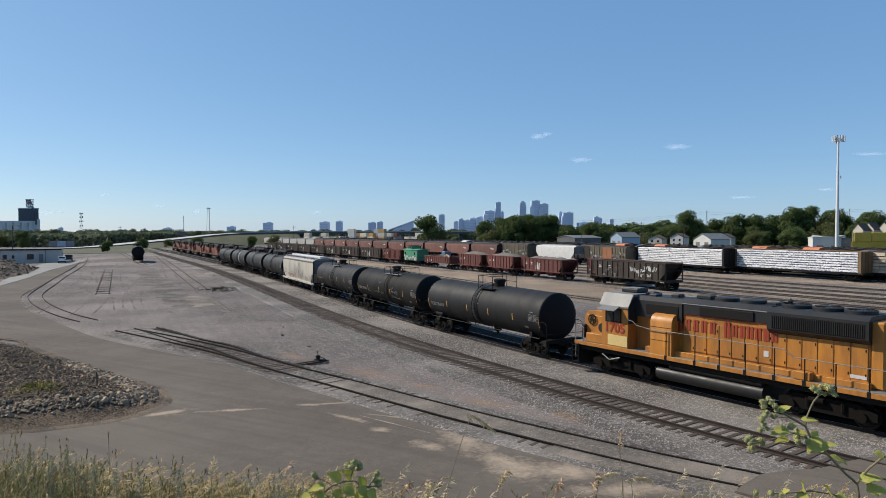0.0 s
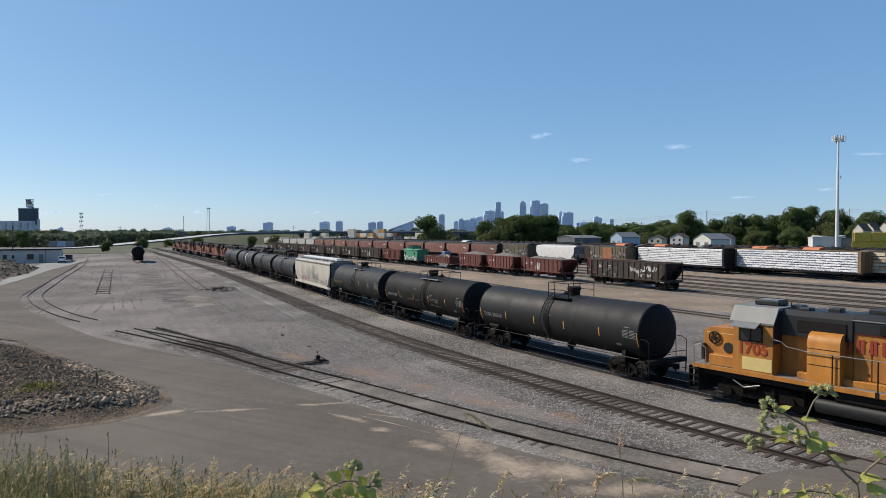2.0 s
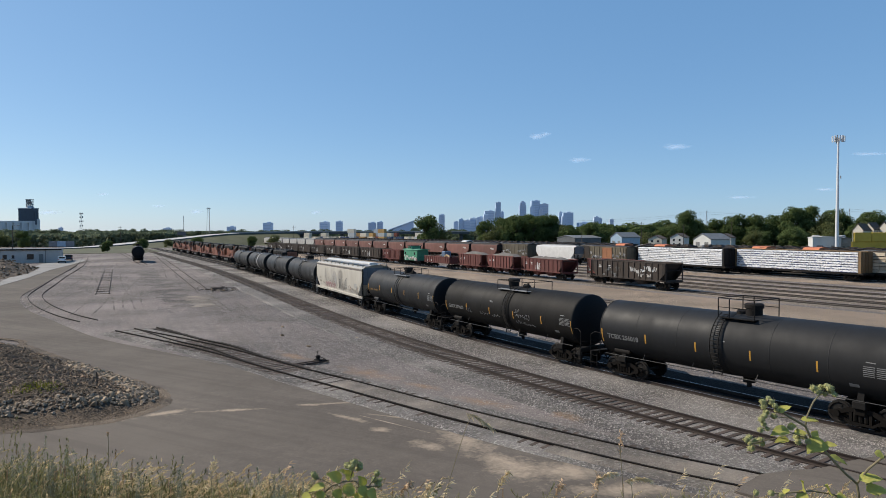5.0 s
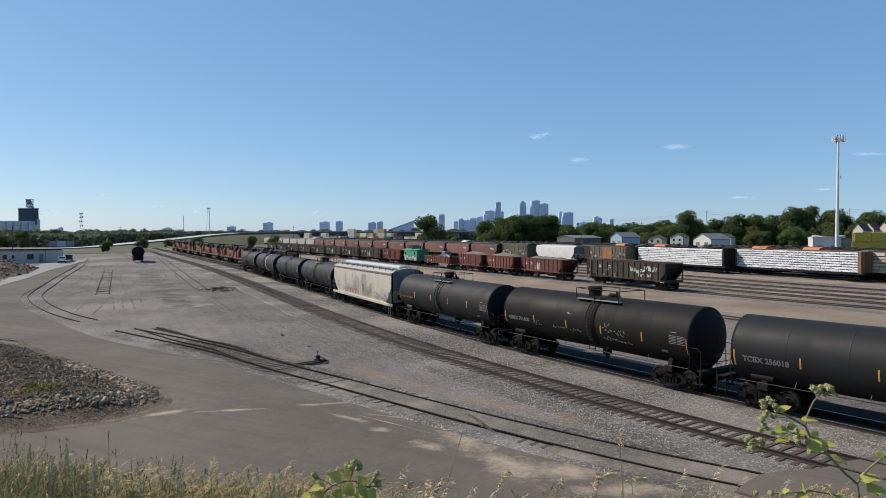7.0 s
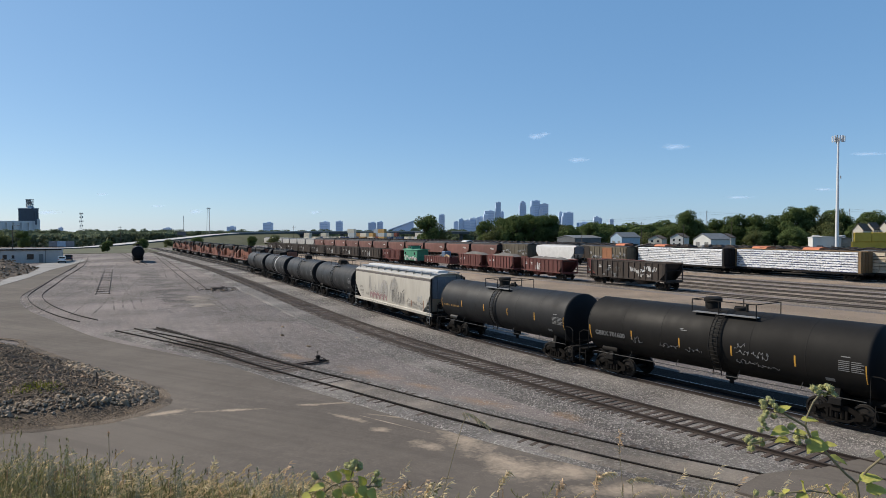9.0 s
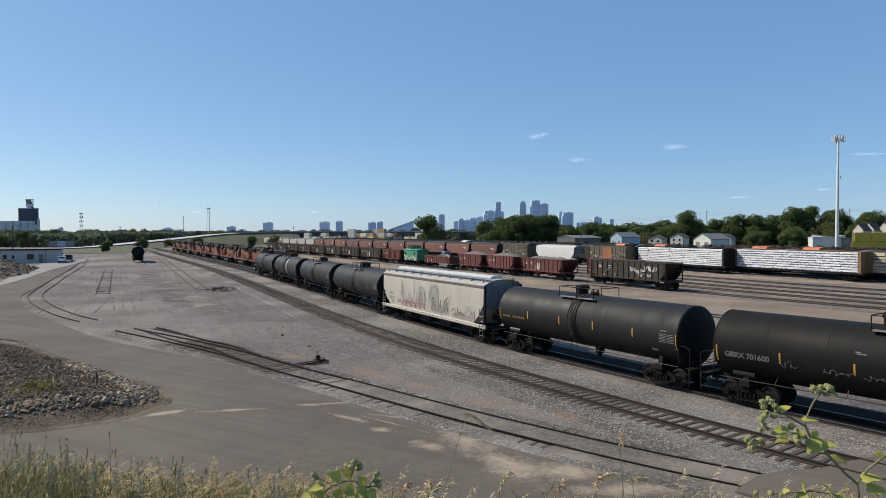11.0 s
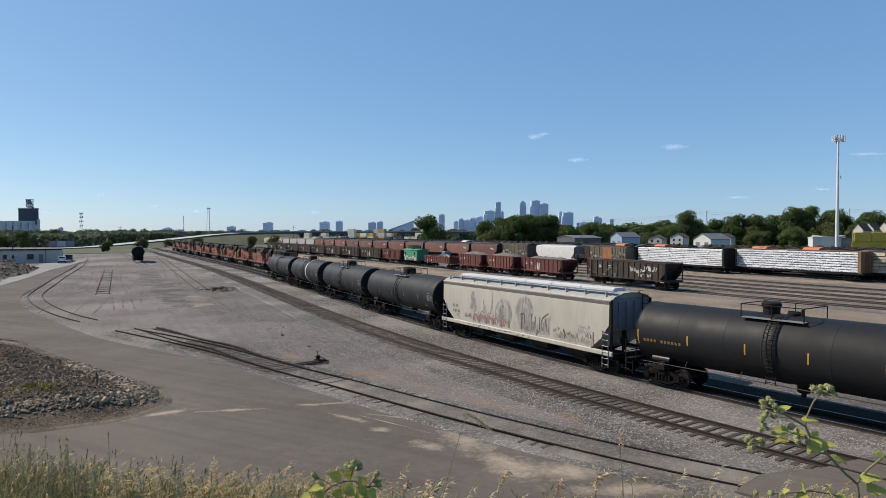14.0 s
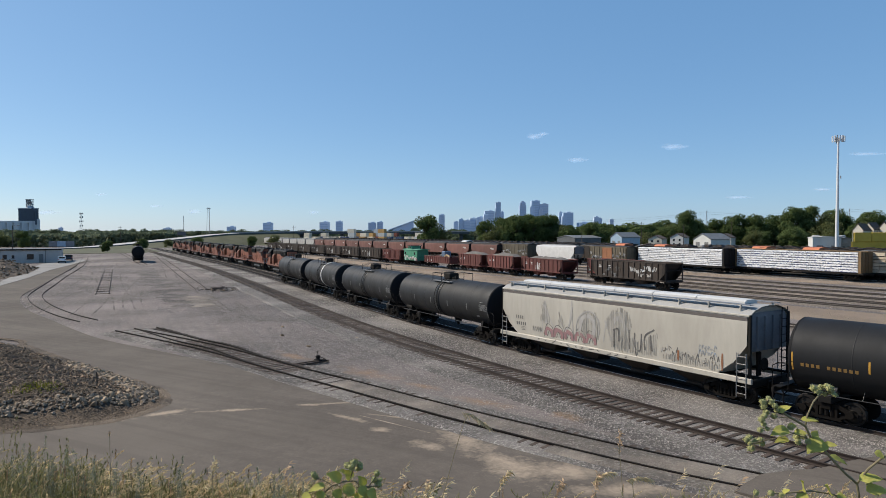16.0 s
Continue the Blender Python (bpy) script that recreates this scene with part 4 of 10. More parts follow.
# ---- covered hopper wagon ----
def hopper_section():
    """Right half and left half of the body's outline: (y, z)."""
    half = [(1.50, 1.22), (1.545, 1.9), (1.555, 2.7), (1.54, 3.6), (1.515, 3.92), (1.47, 4.02), (1.20, 4.20), (0.6, 4.36), (0.0, 4.40)]
    return half + [(-y, z) for y, z in half[-2::-1]]


def covered_hopper(label, body="hopper_white", roof="hopper_roof", hatch="hatch", end="hopper_end", L=8.75, painted=False, group="", detail=True, spin=False, stripe=True):
    root = thing("covered_hopper_wagon", label, "hopper wagon", group)
    sec = hopper_section()
    # side sheets end in sloping ends above the bogies
    low, high = L - 1.75, L - 0.2
    s = Shape()
    n = len(sec)
    for k, (xl, xh) in ((-1, (-low, -high)), (1, (low, high))):
        for y, z in sec:
            f = min(1.0, max(0.0, (z - 1.22) / 1.15))
            s.v.append(((xl + (xh - xl) * f), y, z))
    for i in range(n - 1):
        s.f.append((i, i + 1, n + i + 1, n + i))
    s.f += [tuple(range(n - 1, -1, -1)), tuple(range(n, 2 * n)), (0, n, 2 * n - 1, n - 1)]
    # outer faces look outward
    s.f = [tuple(reversed(q)) for q in s.f]
    part("body", s, MT[body], root, smooth=40)
    s = Shape()
    pts = [(y * 1.004, z + 0.012) for y, z in sec if z > 4.0]
    m = len(pts)
    for x in (-high - 0.12, high + 0.12):
        s.v += [(x, y, z) for y, z in pts] + [(x, y, z - 0.06) for y, z in pts]
    for i in range(m - 1):
        s.f += [(i, 2 * m + i, 2 * m + i + 1, i + 1), (m + i, m + i + 1, 3 * m + i + 1, 3 * m + i)]
    s.f += [(0, m, 3 * m, 2 * m), (m - 1, 3 * m - 1, 4 * m - 1, 2 * m - 1)]
    part("roof", s, MT[roof], root, smooth=40)
    for k in (-1, 1):
        if stripe:
            # dark brown strip along the side just below the eave
            part("eave_seam", Shape().box((0, k * 1.522, 3.86), (2 * high, 0.022, 0.16), 0.004), MT["stripe"], root)
        part("eave", Shape().box((0, k * 1.50, 4.01), (2 * high + 0.2, 0.07, 0.10), 0.02), MT[body], root)
        part("side_sill", Shape().box((0, k * 1.525, 1.17), (2 * high + 0.5, 0.13, 0.26), 0.03), MT[body], root)
        # sheets under the slope end, corner posts and ladders
        s = Shape()
        x = k * (L - 0.1)
        for y in (-1.47, 1.47):
            s.box((x, y, 2.6), (0.12, 0.12, 2.9), 0.02)
            s.rod((k * low, y * 0.9, 1.25), (x, y, 1.25), 0.06)
        s.box((x, 0, 1.02), (0.2, 3.0, 0.34), 0.03)
        s.box((k * (L - 0.9), 0, 0.9), (1.9, 0.55, 0.34), 0.03)
        s.box((x - k * 0.5, 0, 1.7), (0.1, 0.3, 1.1), 0.02)
        part("end_frame", s, MT["black"], root)
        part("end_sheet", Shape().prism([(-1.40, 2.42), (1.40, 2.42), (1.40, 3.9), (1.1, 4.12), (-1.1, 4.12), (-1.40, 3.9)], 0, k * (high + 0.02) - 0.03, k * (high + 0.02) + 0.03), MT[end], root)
        if detail:
            s = Shape()
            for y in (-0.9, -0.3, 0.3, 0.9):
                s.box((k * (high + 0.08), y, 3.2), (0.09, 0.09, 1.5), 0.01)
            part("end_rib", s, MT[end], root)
            for y in (-1.6, 1.6):
                s = Shape()
                ladder(s, (k * (L - 0.42), y, 0.42), (0, 0, 1), (0, math.copysign(1, y), 0), 0.45, 1.95, 6)
                part("ladder", s, MT["steel"], root)
            s = Shape()
            ladder(s, (k * (L + 0.06), 0.9, 1.1), (0, 0, 1), (k, 0, 0), 0.42, 3.2, 9)
            part("ladder", s, MT["black"], root)
            s = Shape().lathe([(k * (L + 0.12), 0.27), (k * (L + 0.15), 0.29), (k * (L + 0.18), 0.27)], 16, 0, (0, -0.8, 1.9))
            for a in range(3):
                c = math.pi * a / 3
                s.rod((k * (L + 0.15), -0.8 + 0.28 * math.cos(c), 1.9 + 0.28 * math.sin(c)), (k * (L + 0.15), -0.8 - 0.28 * math.cos(c), 1.9 - 0.28 * math.sin(c)), 0.015)
            part("brake_wheel", s, MT["black"], root)
        coupler(root, k * (L + 0.0), k)
        bogie(root, k * (L - 1.55), spin)
    # discharge bays
    for i in range(4):
        x = (i - 1.5) * 2 * low / 4
        w = low / 4 * 0.94
        s = Shape()
        s.convex([(x - w, -1.35, 1.2), (x + w, -1.35, 1.2), (x + w, 1.35, 1.2), (x - w, 1.35, 1.2), (x - 0.45, -0.5, 0.42), (x + 0.45, -0.5, 0.42), (x + 0.45, 0.5, 0.42), (x - 0.45, 0.5, 0.42)],
                 [(0, 1, 2, 3), (4, 5, 6, 7), (0, 1, 5, 4), (1, 2, 6, 5), (2, 3, 7, 6), (3, 0, 4, 7)])
        s.box((x, 0, 0.36), (0.9, 1.3, 0.12), 0.02)
        part("discharge_bay", s, MT["dark_brown"], root)
    # hatch trough and roof walks
    seg = 6
    for i in range(seg):
        a = -high + 0.75 + (2 * high - 1.5) * i / seg
        b = -high + 0.75 + (2 * high - 1.5) * (i + 1) / seg - 0.05
        s = Shape().prism([(-0.46, 4.36), (0.46, 4.36), (0.46, 4.50), (0.3, 4.575), (-0.3, 4.575), (-0.46, 4.50)], 0, a, b)
        part("hatch_cover", s, MT[hatch], root, smooth=20)
    if detail:
        for k in (-1, 1):
            s = Shape().box((0, k * 1.02, 4.44), (2 * high - 0.2, 0.34, 0.03), 0)
            part("roof_walk", s, MT["steel"], root)
            for x in np.linspace(-high + 0.5, high - 0.5, 11):
                part("bracket", Shape().box((float(x), k * 1.24, 4.27), (0.06, 0.12, 0.34), 0.01), MT["hopper_white"], root)
    return root


# ---- four-axle diesel locomotive; its cab end is at -x ----
def locomotive(label, body, upper, roof, cab_roof, sill, group="", painted=True, spin=False):
    root = thing("locomotive", label, "locomotive", group)
    W, E = 1.5, 8.15
    s = Shape().box((0, 0, 1.32), (2 * E - 0.1, 2.8, 0.36), 0.04)
    for k in (-1, 1):
        s.box((k * (E - 0.15), 0, 1.02), (0.22, 2.9, 0.9), 0.05)
        s.box((k * (E - 0.2), 0, 0.5), (0.12, 2.6, 0.5), 0.04)
    part("frame", s, MT["black"], root)
    part("deck", Shape().box((0, 0, 1.56), (2 * E, 3.04, 0.07), 0.015), MT["light_grey"], root)
    for k in (-1, 1):
        part("side_sill", Shape().box((0, k * 1.53, 1.5), (2 * E, 0.05, 0.2), 0.01), MT[sill], root)
        part("fascia", Shape().box((1.6, k * 1.02, 1.72), (10.4, 0.3, 0.26), 0.02), MT[body], root)
    # long hood with its doors
    part("long_hood", Shape().box((2.55, 0, 2.68), (8.3, 1.72, 2.15), 0.03), MT[body], root)
    for k in (-1, 1):
        n = 13 if painted else 6
        w = 8.2 / n
        for i in range(n):
            x = -1.55 + w * (i + 0.5)
            d = part("door_panel", Shape().box((x, k * 0.875, 2.58), (w - 0.035, 0.035, 1.5), 0.012), MT[body], root)
            if painted and k < 0:
                for z in (2.1, 3.05):
                    part("latch", Shape().box((x + w / 2 - 0.09, k * 0.9, z), (0.035, 0.025, 0.10), 0.004), MT["black"], d)
    part("hood_top", Shape().prism([(-0.92, 3.68), (0.92, 3.68), (0.92, 4.22), (0.66, 4.42), (-0.66, 4.42), (-0.92, 4.22)], 0, -1.62, 2.72), MT[roof], root, smooth=20)
    part("hood_seam", Shape().box((0.55, 0, 4.18), (4.34, 1.9, 0.05), 0.01), MT["light_grey" if painted else roof], root)
    # radiator section, wider than the hood
    part("radiator_section", Shape().prism([(-0.9, 3.3), (0.9, 3.3), (1.14, 3.5), (1.14, 4.22), (0.9, 4.4), (-0.9, 4.4), (-1.14, 4.22), (-1.14, 3.5)], 0, 2.74, 6.75), MT[roof], root, smooth=20)
    part("hood_end", Shape().box((6.95, 0, 2.9), (0.5, 1.7, 2.6), 0.06), MT[body], root)
    for k in (-1, 1):
        g = part("radiator_grille", Shape().box((4.78, k * 1.145, 3.83), (3.66, 0.03, 0.56), 0.005), MT["black"], root)
        s = Shape()
        for i in range(44 if painted else 14):
            s.box((2.99 + i * 3.6 / (44 if painted else 14), k * 1.165, 3.83), (0.024, 0.03, 0.5), 0)
        part("grille", s, MT["loco_grey"], g, smooth=0)
        part("brake_grille", Shape().box((0.7, k * 0.94, 3.9), (2.7, 0.08, 0.42), 0.02), MT["black"], root)
    for x in (3.45, 4.75, 6.0):
        s = Shape().lathe([(4.38, 0.6), (4.52, 0.6), (4.55, 0.55), (4.55, 0.02)], 22, 2, (x, 0, 0))
        for i in range(6):
            s.box((x, 0, 4.56), (1.1, 0.02, 0.02), 0, Matrix.Rotation(math.pi * i / 6, 3, "Z"))
        part("radiator_fan", s, MT["loco_grey"], root)
    for x in (0.2, 1.5):
        part("brake_fan", Shape().lathe([(4.4, 0.55), (4.55, 0.55), (4.58, 0.5), (4.58, 0.02)], 22, 2, (x, 0, 0)), MT["loco_grey"], root)
    part("exhaust_pipe", Shape().box((-0.9, 0, 4.5), (0.8, 0.5, 0.2), 0.04), MT["loco_grey"], root)
    part("roof_hatch", Shape().box((2.4, 0.1, 4.46), (0.45, 0.5, 0.14), 0.03), MT["loco_grey"], root)
    s = Shape()
    for i, y in enumerate((-0.12, 0.05, 0.2)):
        s.lathe([(2.75, 0.03), (2.95, 0.035), (3.15, 0.075)], 10, 0, (0, y, 4.62 + 0.05 * (i == 1)))
    s.box((2.9, 0.04, 4.5), (0.08, 0.4, 0.16), 0)
    part("horn", s, MT["loco_grey"], root)
    # electrical cabinet and blower housing behind the cab
    part("cabinet", Shape().box((-3.02, 0, 2.7), (2.86, 1.6, 2.3), 0.04), MT[body], root)
    part("cabinet_top", Shape().prism([(-0.97, 3.3), (0.97, 3.3), (0.97, 4.15), (0.72, 4.36), (-0.72, 4.36), (-0.97, 4.15)], 0, -4.4, -1.6), MT[upper], root)
    part("cabinet_grille", Shape().box((-2.75, -0.98, 3.75), (1.9, 0.04, 0.5), 0.01), MT["black"], root)
    part("blower_housing", Shape().prism([(-1.42, 1.6), (-0.8, 1.6), (-0.8, 3.6), (-1.0, 3.6), (-1.2, 3.54), (-1.34, 3.42), (-1.42, 3.2)], 0, -3.1, -1.86), MT[body], root, smooth=30)
    for z in (2.3, 2.95):
        part("seam", Shape().box((-2.48, -1.424, z), (1.24, 0.012, 0.02), 0), MT["black"], root)
    # cab
    part("cab", Shape().prism([(-W, 1.6), (W, 1.6), (W, 3.74), (1.15, 4.3), (-1.15, 4.3), (-W, 3.74)], 0, -6.2, -4.45), MT[body], root)
    part("cab_rear_wall", Shape().prism([(-W + 0.02, 2.9), (W - 0.02, 2.9), (W - 0.02, 3.74), (1.15, 4.28), (-1.15, 4.28), (-W + 0.02, 3.74)], 0, -4.45, -4.40), MT[upper], root)
    part("cab_roof", Shape().prism([(-W - 0.06, 3.69), (-W - 0.06, 3.77), (-1.15, 4.41), (1.15, 4.41), (W + 0.06, 3.77), (W + 0.06, 3.69), (1.11, 4.3), (-1.11, 4.3)], 0, -6.34, -4.38), MT[cab_roof], root, smooth=20)
    unit = part("roof_unit", Shape().box((-5.3, 0.1, 4.52), (1.1, 0.9, 0.22), 0.05), MT["loco_grey"], root)
    part("cover", Shape().box((-5.3, 0.1, 4.645), (0.9, 0.7, 0.03), 0.01), MT["light_grey"], unit)
    part("antenna", Shape().rod((-4.3, -0.2, 4.34), (-4.3, -0.2, 4.62), 0.03), MT["loco_grey"], root)
    for x, y, h in ((-4.1, 0.1, 4.5), (-3.6, -0.35, 4.46), (-2.6, 0.1, 4.5)):
        part("roof_fitting", Shape().box((x, y, h - 0.08), (0.5, 0.5, 0.2), 0.05), MT["loco_grey"], root)
    for k in (-1, 1):
        part("sunshade", Shape().prism([(k * 1.55, 3.72), (k * 1.98, 3.54), (k * 1.98, 3.57), (k * 1.55, 3.77)], 0, -6.1, -4.95), MT[cab_roof], root)
        part("side_window", Shape().box((-5.4, k * (W + 0.004), 3.26), (0.95, 0.03, 0.6), 0.01), MT["glass"], root)
        f = Shape()
        for x, z, w, h in ((-5.4, 3.58, 1.05, 0.06), (-5.4, 2.94, 1.05, 0.06), (-5.9, 3.26, 0.06, 0.68), (-4.9, 3.26, 0.06, 0.68), (-5.4, 3.26, 0.05, 0.68)):
            f.box((x, k * (W + 0.015), z), (w, 0.05, h), 0.008)
        part("window_frame", f, MT["black"], root)
        if painted and k < 0:
            part("number_panel", Shape().box((-5.12, -W - 0.008, 1.95), (1.3, 0.02, 0.56), 0.004), MT["cream"], root, "cream painted panel under the cab window")
    for y in (-1.0, -0.36, 0.36, 1.0):
        part("front_window", Shape().box((-6.21, y, 3.58), (0.03, 0.52, 0.5), 0.01), MT["glass"], root)
    part("cab_grab_rail", Shape().pipe([(-4.4, -W - 0.04, 3.12), (-4.1, -W - 0.04, 3.08), (-3.85, -W - 0.04, 2.9), (-3.5, -W - 0.02, 2.85)], 0.02), MT["light_grey"], root)
    # nose
    part("short_hood", Shape().prism([(-7.98, 1.6), (-6.2, 1.6), (-6.2, 3.3), (-7.72, 3.24), (-7.92, 3.1), (-7.98, 2.9)], 1, -0.875, 0.875), MT[body], root)
    if painted:
        part("nose_badge", Shape().lathe([(-0.015, 0.02), (-0.012, 0.24), (0.0, 0.25), (0.012, 0.24)], 18, 1, (-6.75, -0.885, 2.38)), MT["loco_grey"], root, "round dark badge on the nose side")
        part("nose_seam", Shape().box((-7.05, -0.882, 3.0), (1.5, 0.016, 0.03), 0.004), MT["cream"], root)
    s = Shape()
    ring = [(-7.4 + 0.27 * math.cos(a * math.pi / 8), -0.93, 2.78 + 0.27 * math.sin(a * math.pi / 8)) for a in range(17)]
    s.pipe(ring, 0.03, 6)
    for a in range(3):
        c = math.pi * a / 3
        s.rod((-7.4 + 0.27 * math.cos(c), -0.93, 2.78 + 0.27 * math.sin(c)), (-7.4 - 0.27 * math.cos(c), -0.93, 2.78 - 0.27 * math.sin(c)), 0.022)
    s.rod((-7.4, -0.86, 2.78), (-7.4, -0.95, 2.78), 0.07)
    part("brake_wheel", s, MT["black"], root)
    part("headlight", Shape().box((-6.3, 0, 4.08), (0.2, 0.7, 0.3), 0.04), MT["loco_grey"], root)
    for k in (-1, 1):
        part("tool_box", Shape().box((4.4, k * 1.28, 1.78), (0.7, 0.36, 0.34), 0.03), MT[body], root)
        part("battery_box", Shape().box((-6.8, k * 1.22, 1.85), (1.2, 0.45, 0.5), 0.03), MT[body], root)
        for x in (-E + 0.1, E - 0.1):
            s = Shape()
            for i in range(4):
                s.box((x, k * 1.42, 0.42 + i * 0.3), (0.42, 0.34, 0.03), 0)
            for d in (-0.23, 0.23):
                s.box((x + d, k * 1.42, 0.9), (0.025, 0.34, 1.1), 0)
            part("steps", s, MT["black"], root)
        for x in (-2.1, -0.5, 0.75, 2.0, 3.3, 4.55, 5.75, 6.95):
            part("stanchion", Shape().rod((x, k * 1.5, 1.45), (x, k * 1.5, 2.78 if x < 4.0 else 2.5), 0.026), MT["black"], root)
            part("bracket", Shape().box((x, k * 1.555, 1.5), (0.14, 0.03, 0.26), 0.01), MT["black"], root) if painted else None
        part("handrail", Shape().pipe([(-3.5, k * 1.5, 2.86), (-3.2, k * 1.5, 2.8), (3.7, k * 1.5, 2.78), (4.1, k * 1.5, 2.5), (7.7, k * 1.5, 2.5), (8.0, k * 1.5, 1.4)], 0.02), MT["light_grey"] if painted else MT["black"], root)
        part("end_rail", Shape().pipe([(-8.1, k * 1.5, 0.6), (-8.1, k * 1.5, 2.35), (-7.8, k * 1.5, 2.5), (-7.5, k * 1.5, 2.35), (-7.5, k * 1.5, 1.5)], 0.022), MT["steel"], root)
        for x in (-E, E):
            part("end_rail", Shape().pipe([(x, k * 0.4, 1.55), (x, k * 0.4, 2.5), (x, k * 1.45, 2.5), (x, k * 1.45, 1.4)], 0.022), MT["steel"], root)
        part("step_light", Shape().box((-7.9, k * 1.0, 2.1), (0.16, 0.2, 0.75), 0.02), MT["loco_grey"], root)
        part("air_reservoir", Shape().lathe([(-2.4, 0.02), (-2.35, 0.2), (2.35, 0.2), (2.4, 0.02)], 16, 0, (0.3, k * 1.15, 1.08)), MT["black"], root)
        part("coupler_hose", Shape().pipe([(-6.2, k * 1.45, 1.1), (-5.7, k * 1.45, 0.85), (-5.0, k * 1.45, 1.05)], 0.03), MT["steel"], root)
    part("fuel_tank", Shape().prism([(-1.38, 0.62), (-1.28, 0.42), (-1.05, 0.3), (1.05, 0.3), (1.28, 0.42), (1.38, 0.62), (1.36, 0.8), (1.24, 0.93), (1.0, 0.98), (-1.0, 0.98), (-1.24, 0.93), (-1.36, 0.8)], 0, -2.8, 2.7), MT["tank_fuel"], root, smooth=50)
    for x in (-5.2, 5.2):
        s = Shape()
        for y in (-1.05, 1.05):
            s.prism([(-1.9, 0.42), (-1.9, 0.72), (-1.2, 0.98), (1.2, 0.98), (1.9, 0.72), (1.9, 0.42), (0.8, 0.36), (-0.8, 0.36)], 1, y - 0.09, y + 0.09)
            for dx in (-1.37, 1.37):
                s.rod((dx, y * 1.0, 0.5), (dx, y * 1.2, 0.5), 0.2, n=14)
                s.rod((dx * 0.5, y * 1.1, 0.55), (dx * 0.5, y * 1.1, 0.9), 0.1, n=8)
            s.rod((-0.6, y * 1.18, 0.85), (0.0, y * 1.18, 0.85), 0.12, n=10)
        s.box((0, 0, 0.85), (3.2, 1.9, 0.2), 0.05)
        b = part("bogie", s, MT["bogie"], root, at=pose(x, 0, 0))
        for dx in (-1.37, 1.37):
            w = part("wheelset", LOCO_WHEELS, None, b, at=pose(dx, 0, 0.51))
            if spin:
                SPINNING.append((w, dx, 0.51))
    for k in (-1, 1):
        coupler(root, k * (E - 0.1), k)
    if painted:
        # plain blocks in place of the name on the hood and the number on the cab
        for x0, n, step in ((-1.92, 5, 0.445), (0.6, 7, 0.368)):
            for i in range(n):
                h = 0.74 if i == 0 else 0.55
                for d in ((-0.085, 0.085) if i % 3 != 2 else (-0.06, 0.075)):
                    part("lettering", Shape().box((x0 + i * step + 0.15 + d, -0.905, 3.18), (0.12, 0.02, h), 0.004), MT["red"], root)
        written("1705", -5.32, -W - 0.012, 2.38, 0.68, MT["red"], root)
        part("stripe", Shape().box((0.55, -0.888, 3.66), (4.3, 0.02, 0.06), 0.004), MT["red_stripe"], root)
        part("notice", Shape().box((2.6, -0.9, 2.35), (0.22, 0.015, 0.26), 0), MT["hatch"], root)
        part("notice", Shape().box((6.3, -0.9, 2.0), (0.6, 0.015, 0.14), 0), MT["hatch"], root)
    return root


def scribble(root, R, Z, x0, x1, a0, a1, seed, mat, loops=5):
    """A thin looping spray-can line on the near side of a round shell."""
    rnd = random.Random(seed)
    pts, n = [], loops * 9
    for i in range(n + 1):
        t = i / n
        x = x0 + (x1 - x0) * t + 0.35 * (x1 - x0) / loops * math.sin(t * loops * 6.28 + seed)
        a = (a0 + a1) / 2 + (a1 - a0) / 2 * (math.sin(t * loops * 6.28 * 0.61 + seed) * 0.6 + rnd.uniform(-0.6, 0.6))
        a = radians(a)
        pts.append((x, -(R + 0.004) * math.cos(a), Z + (R + 0.004) * math.sin(a)))
    part("graffiti", Shape().pipe(pts, 0.009, 4), MT[mat], root, "pale sprayed graffiti line")


# ---- the train ----
TRAIN = []


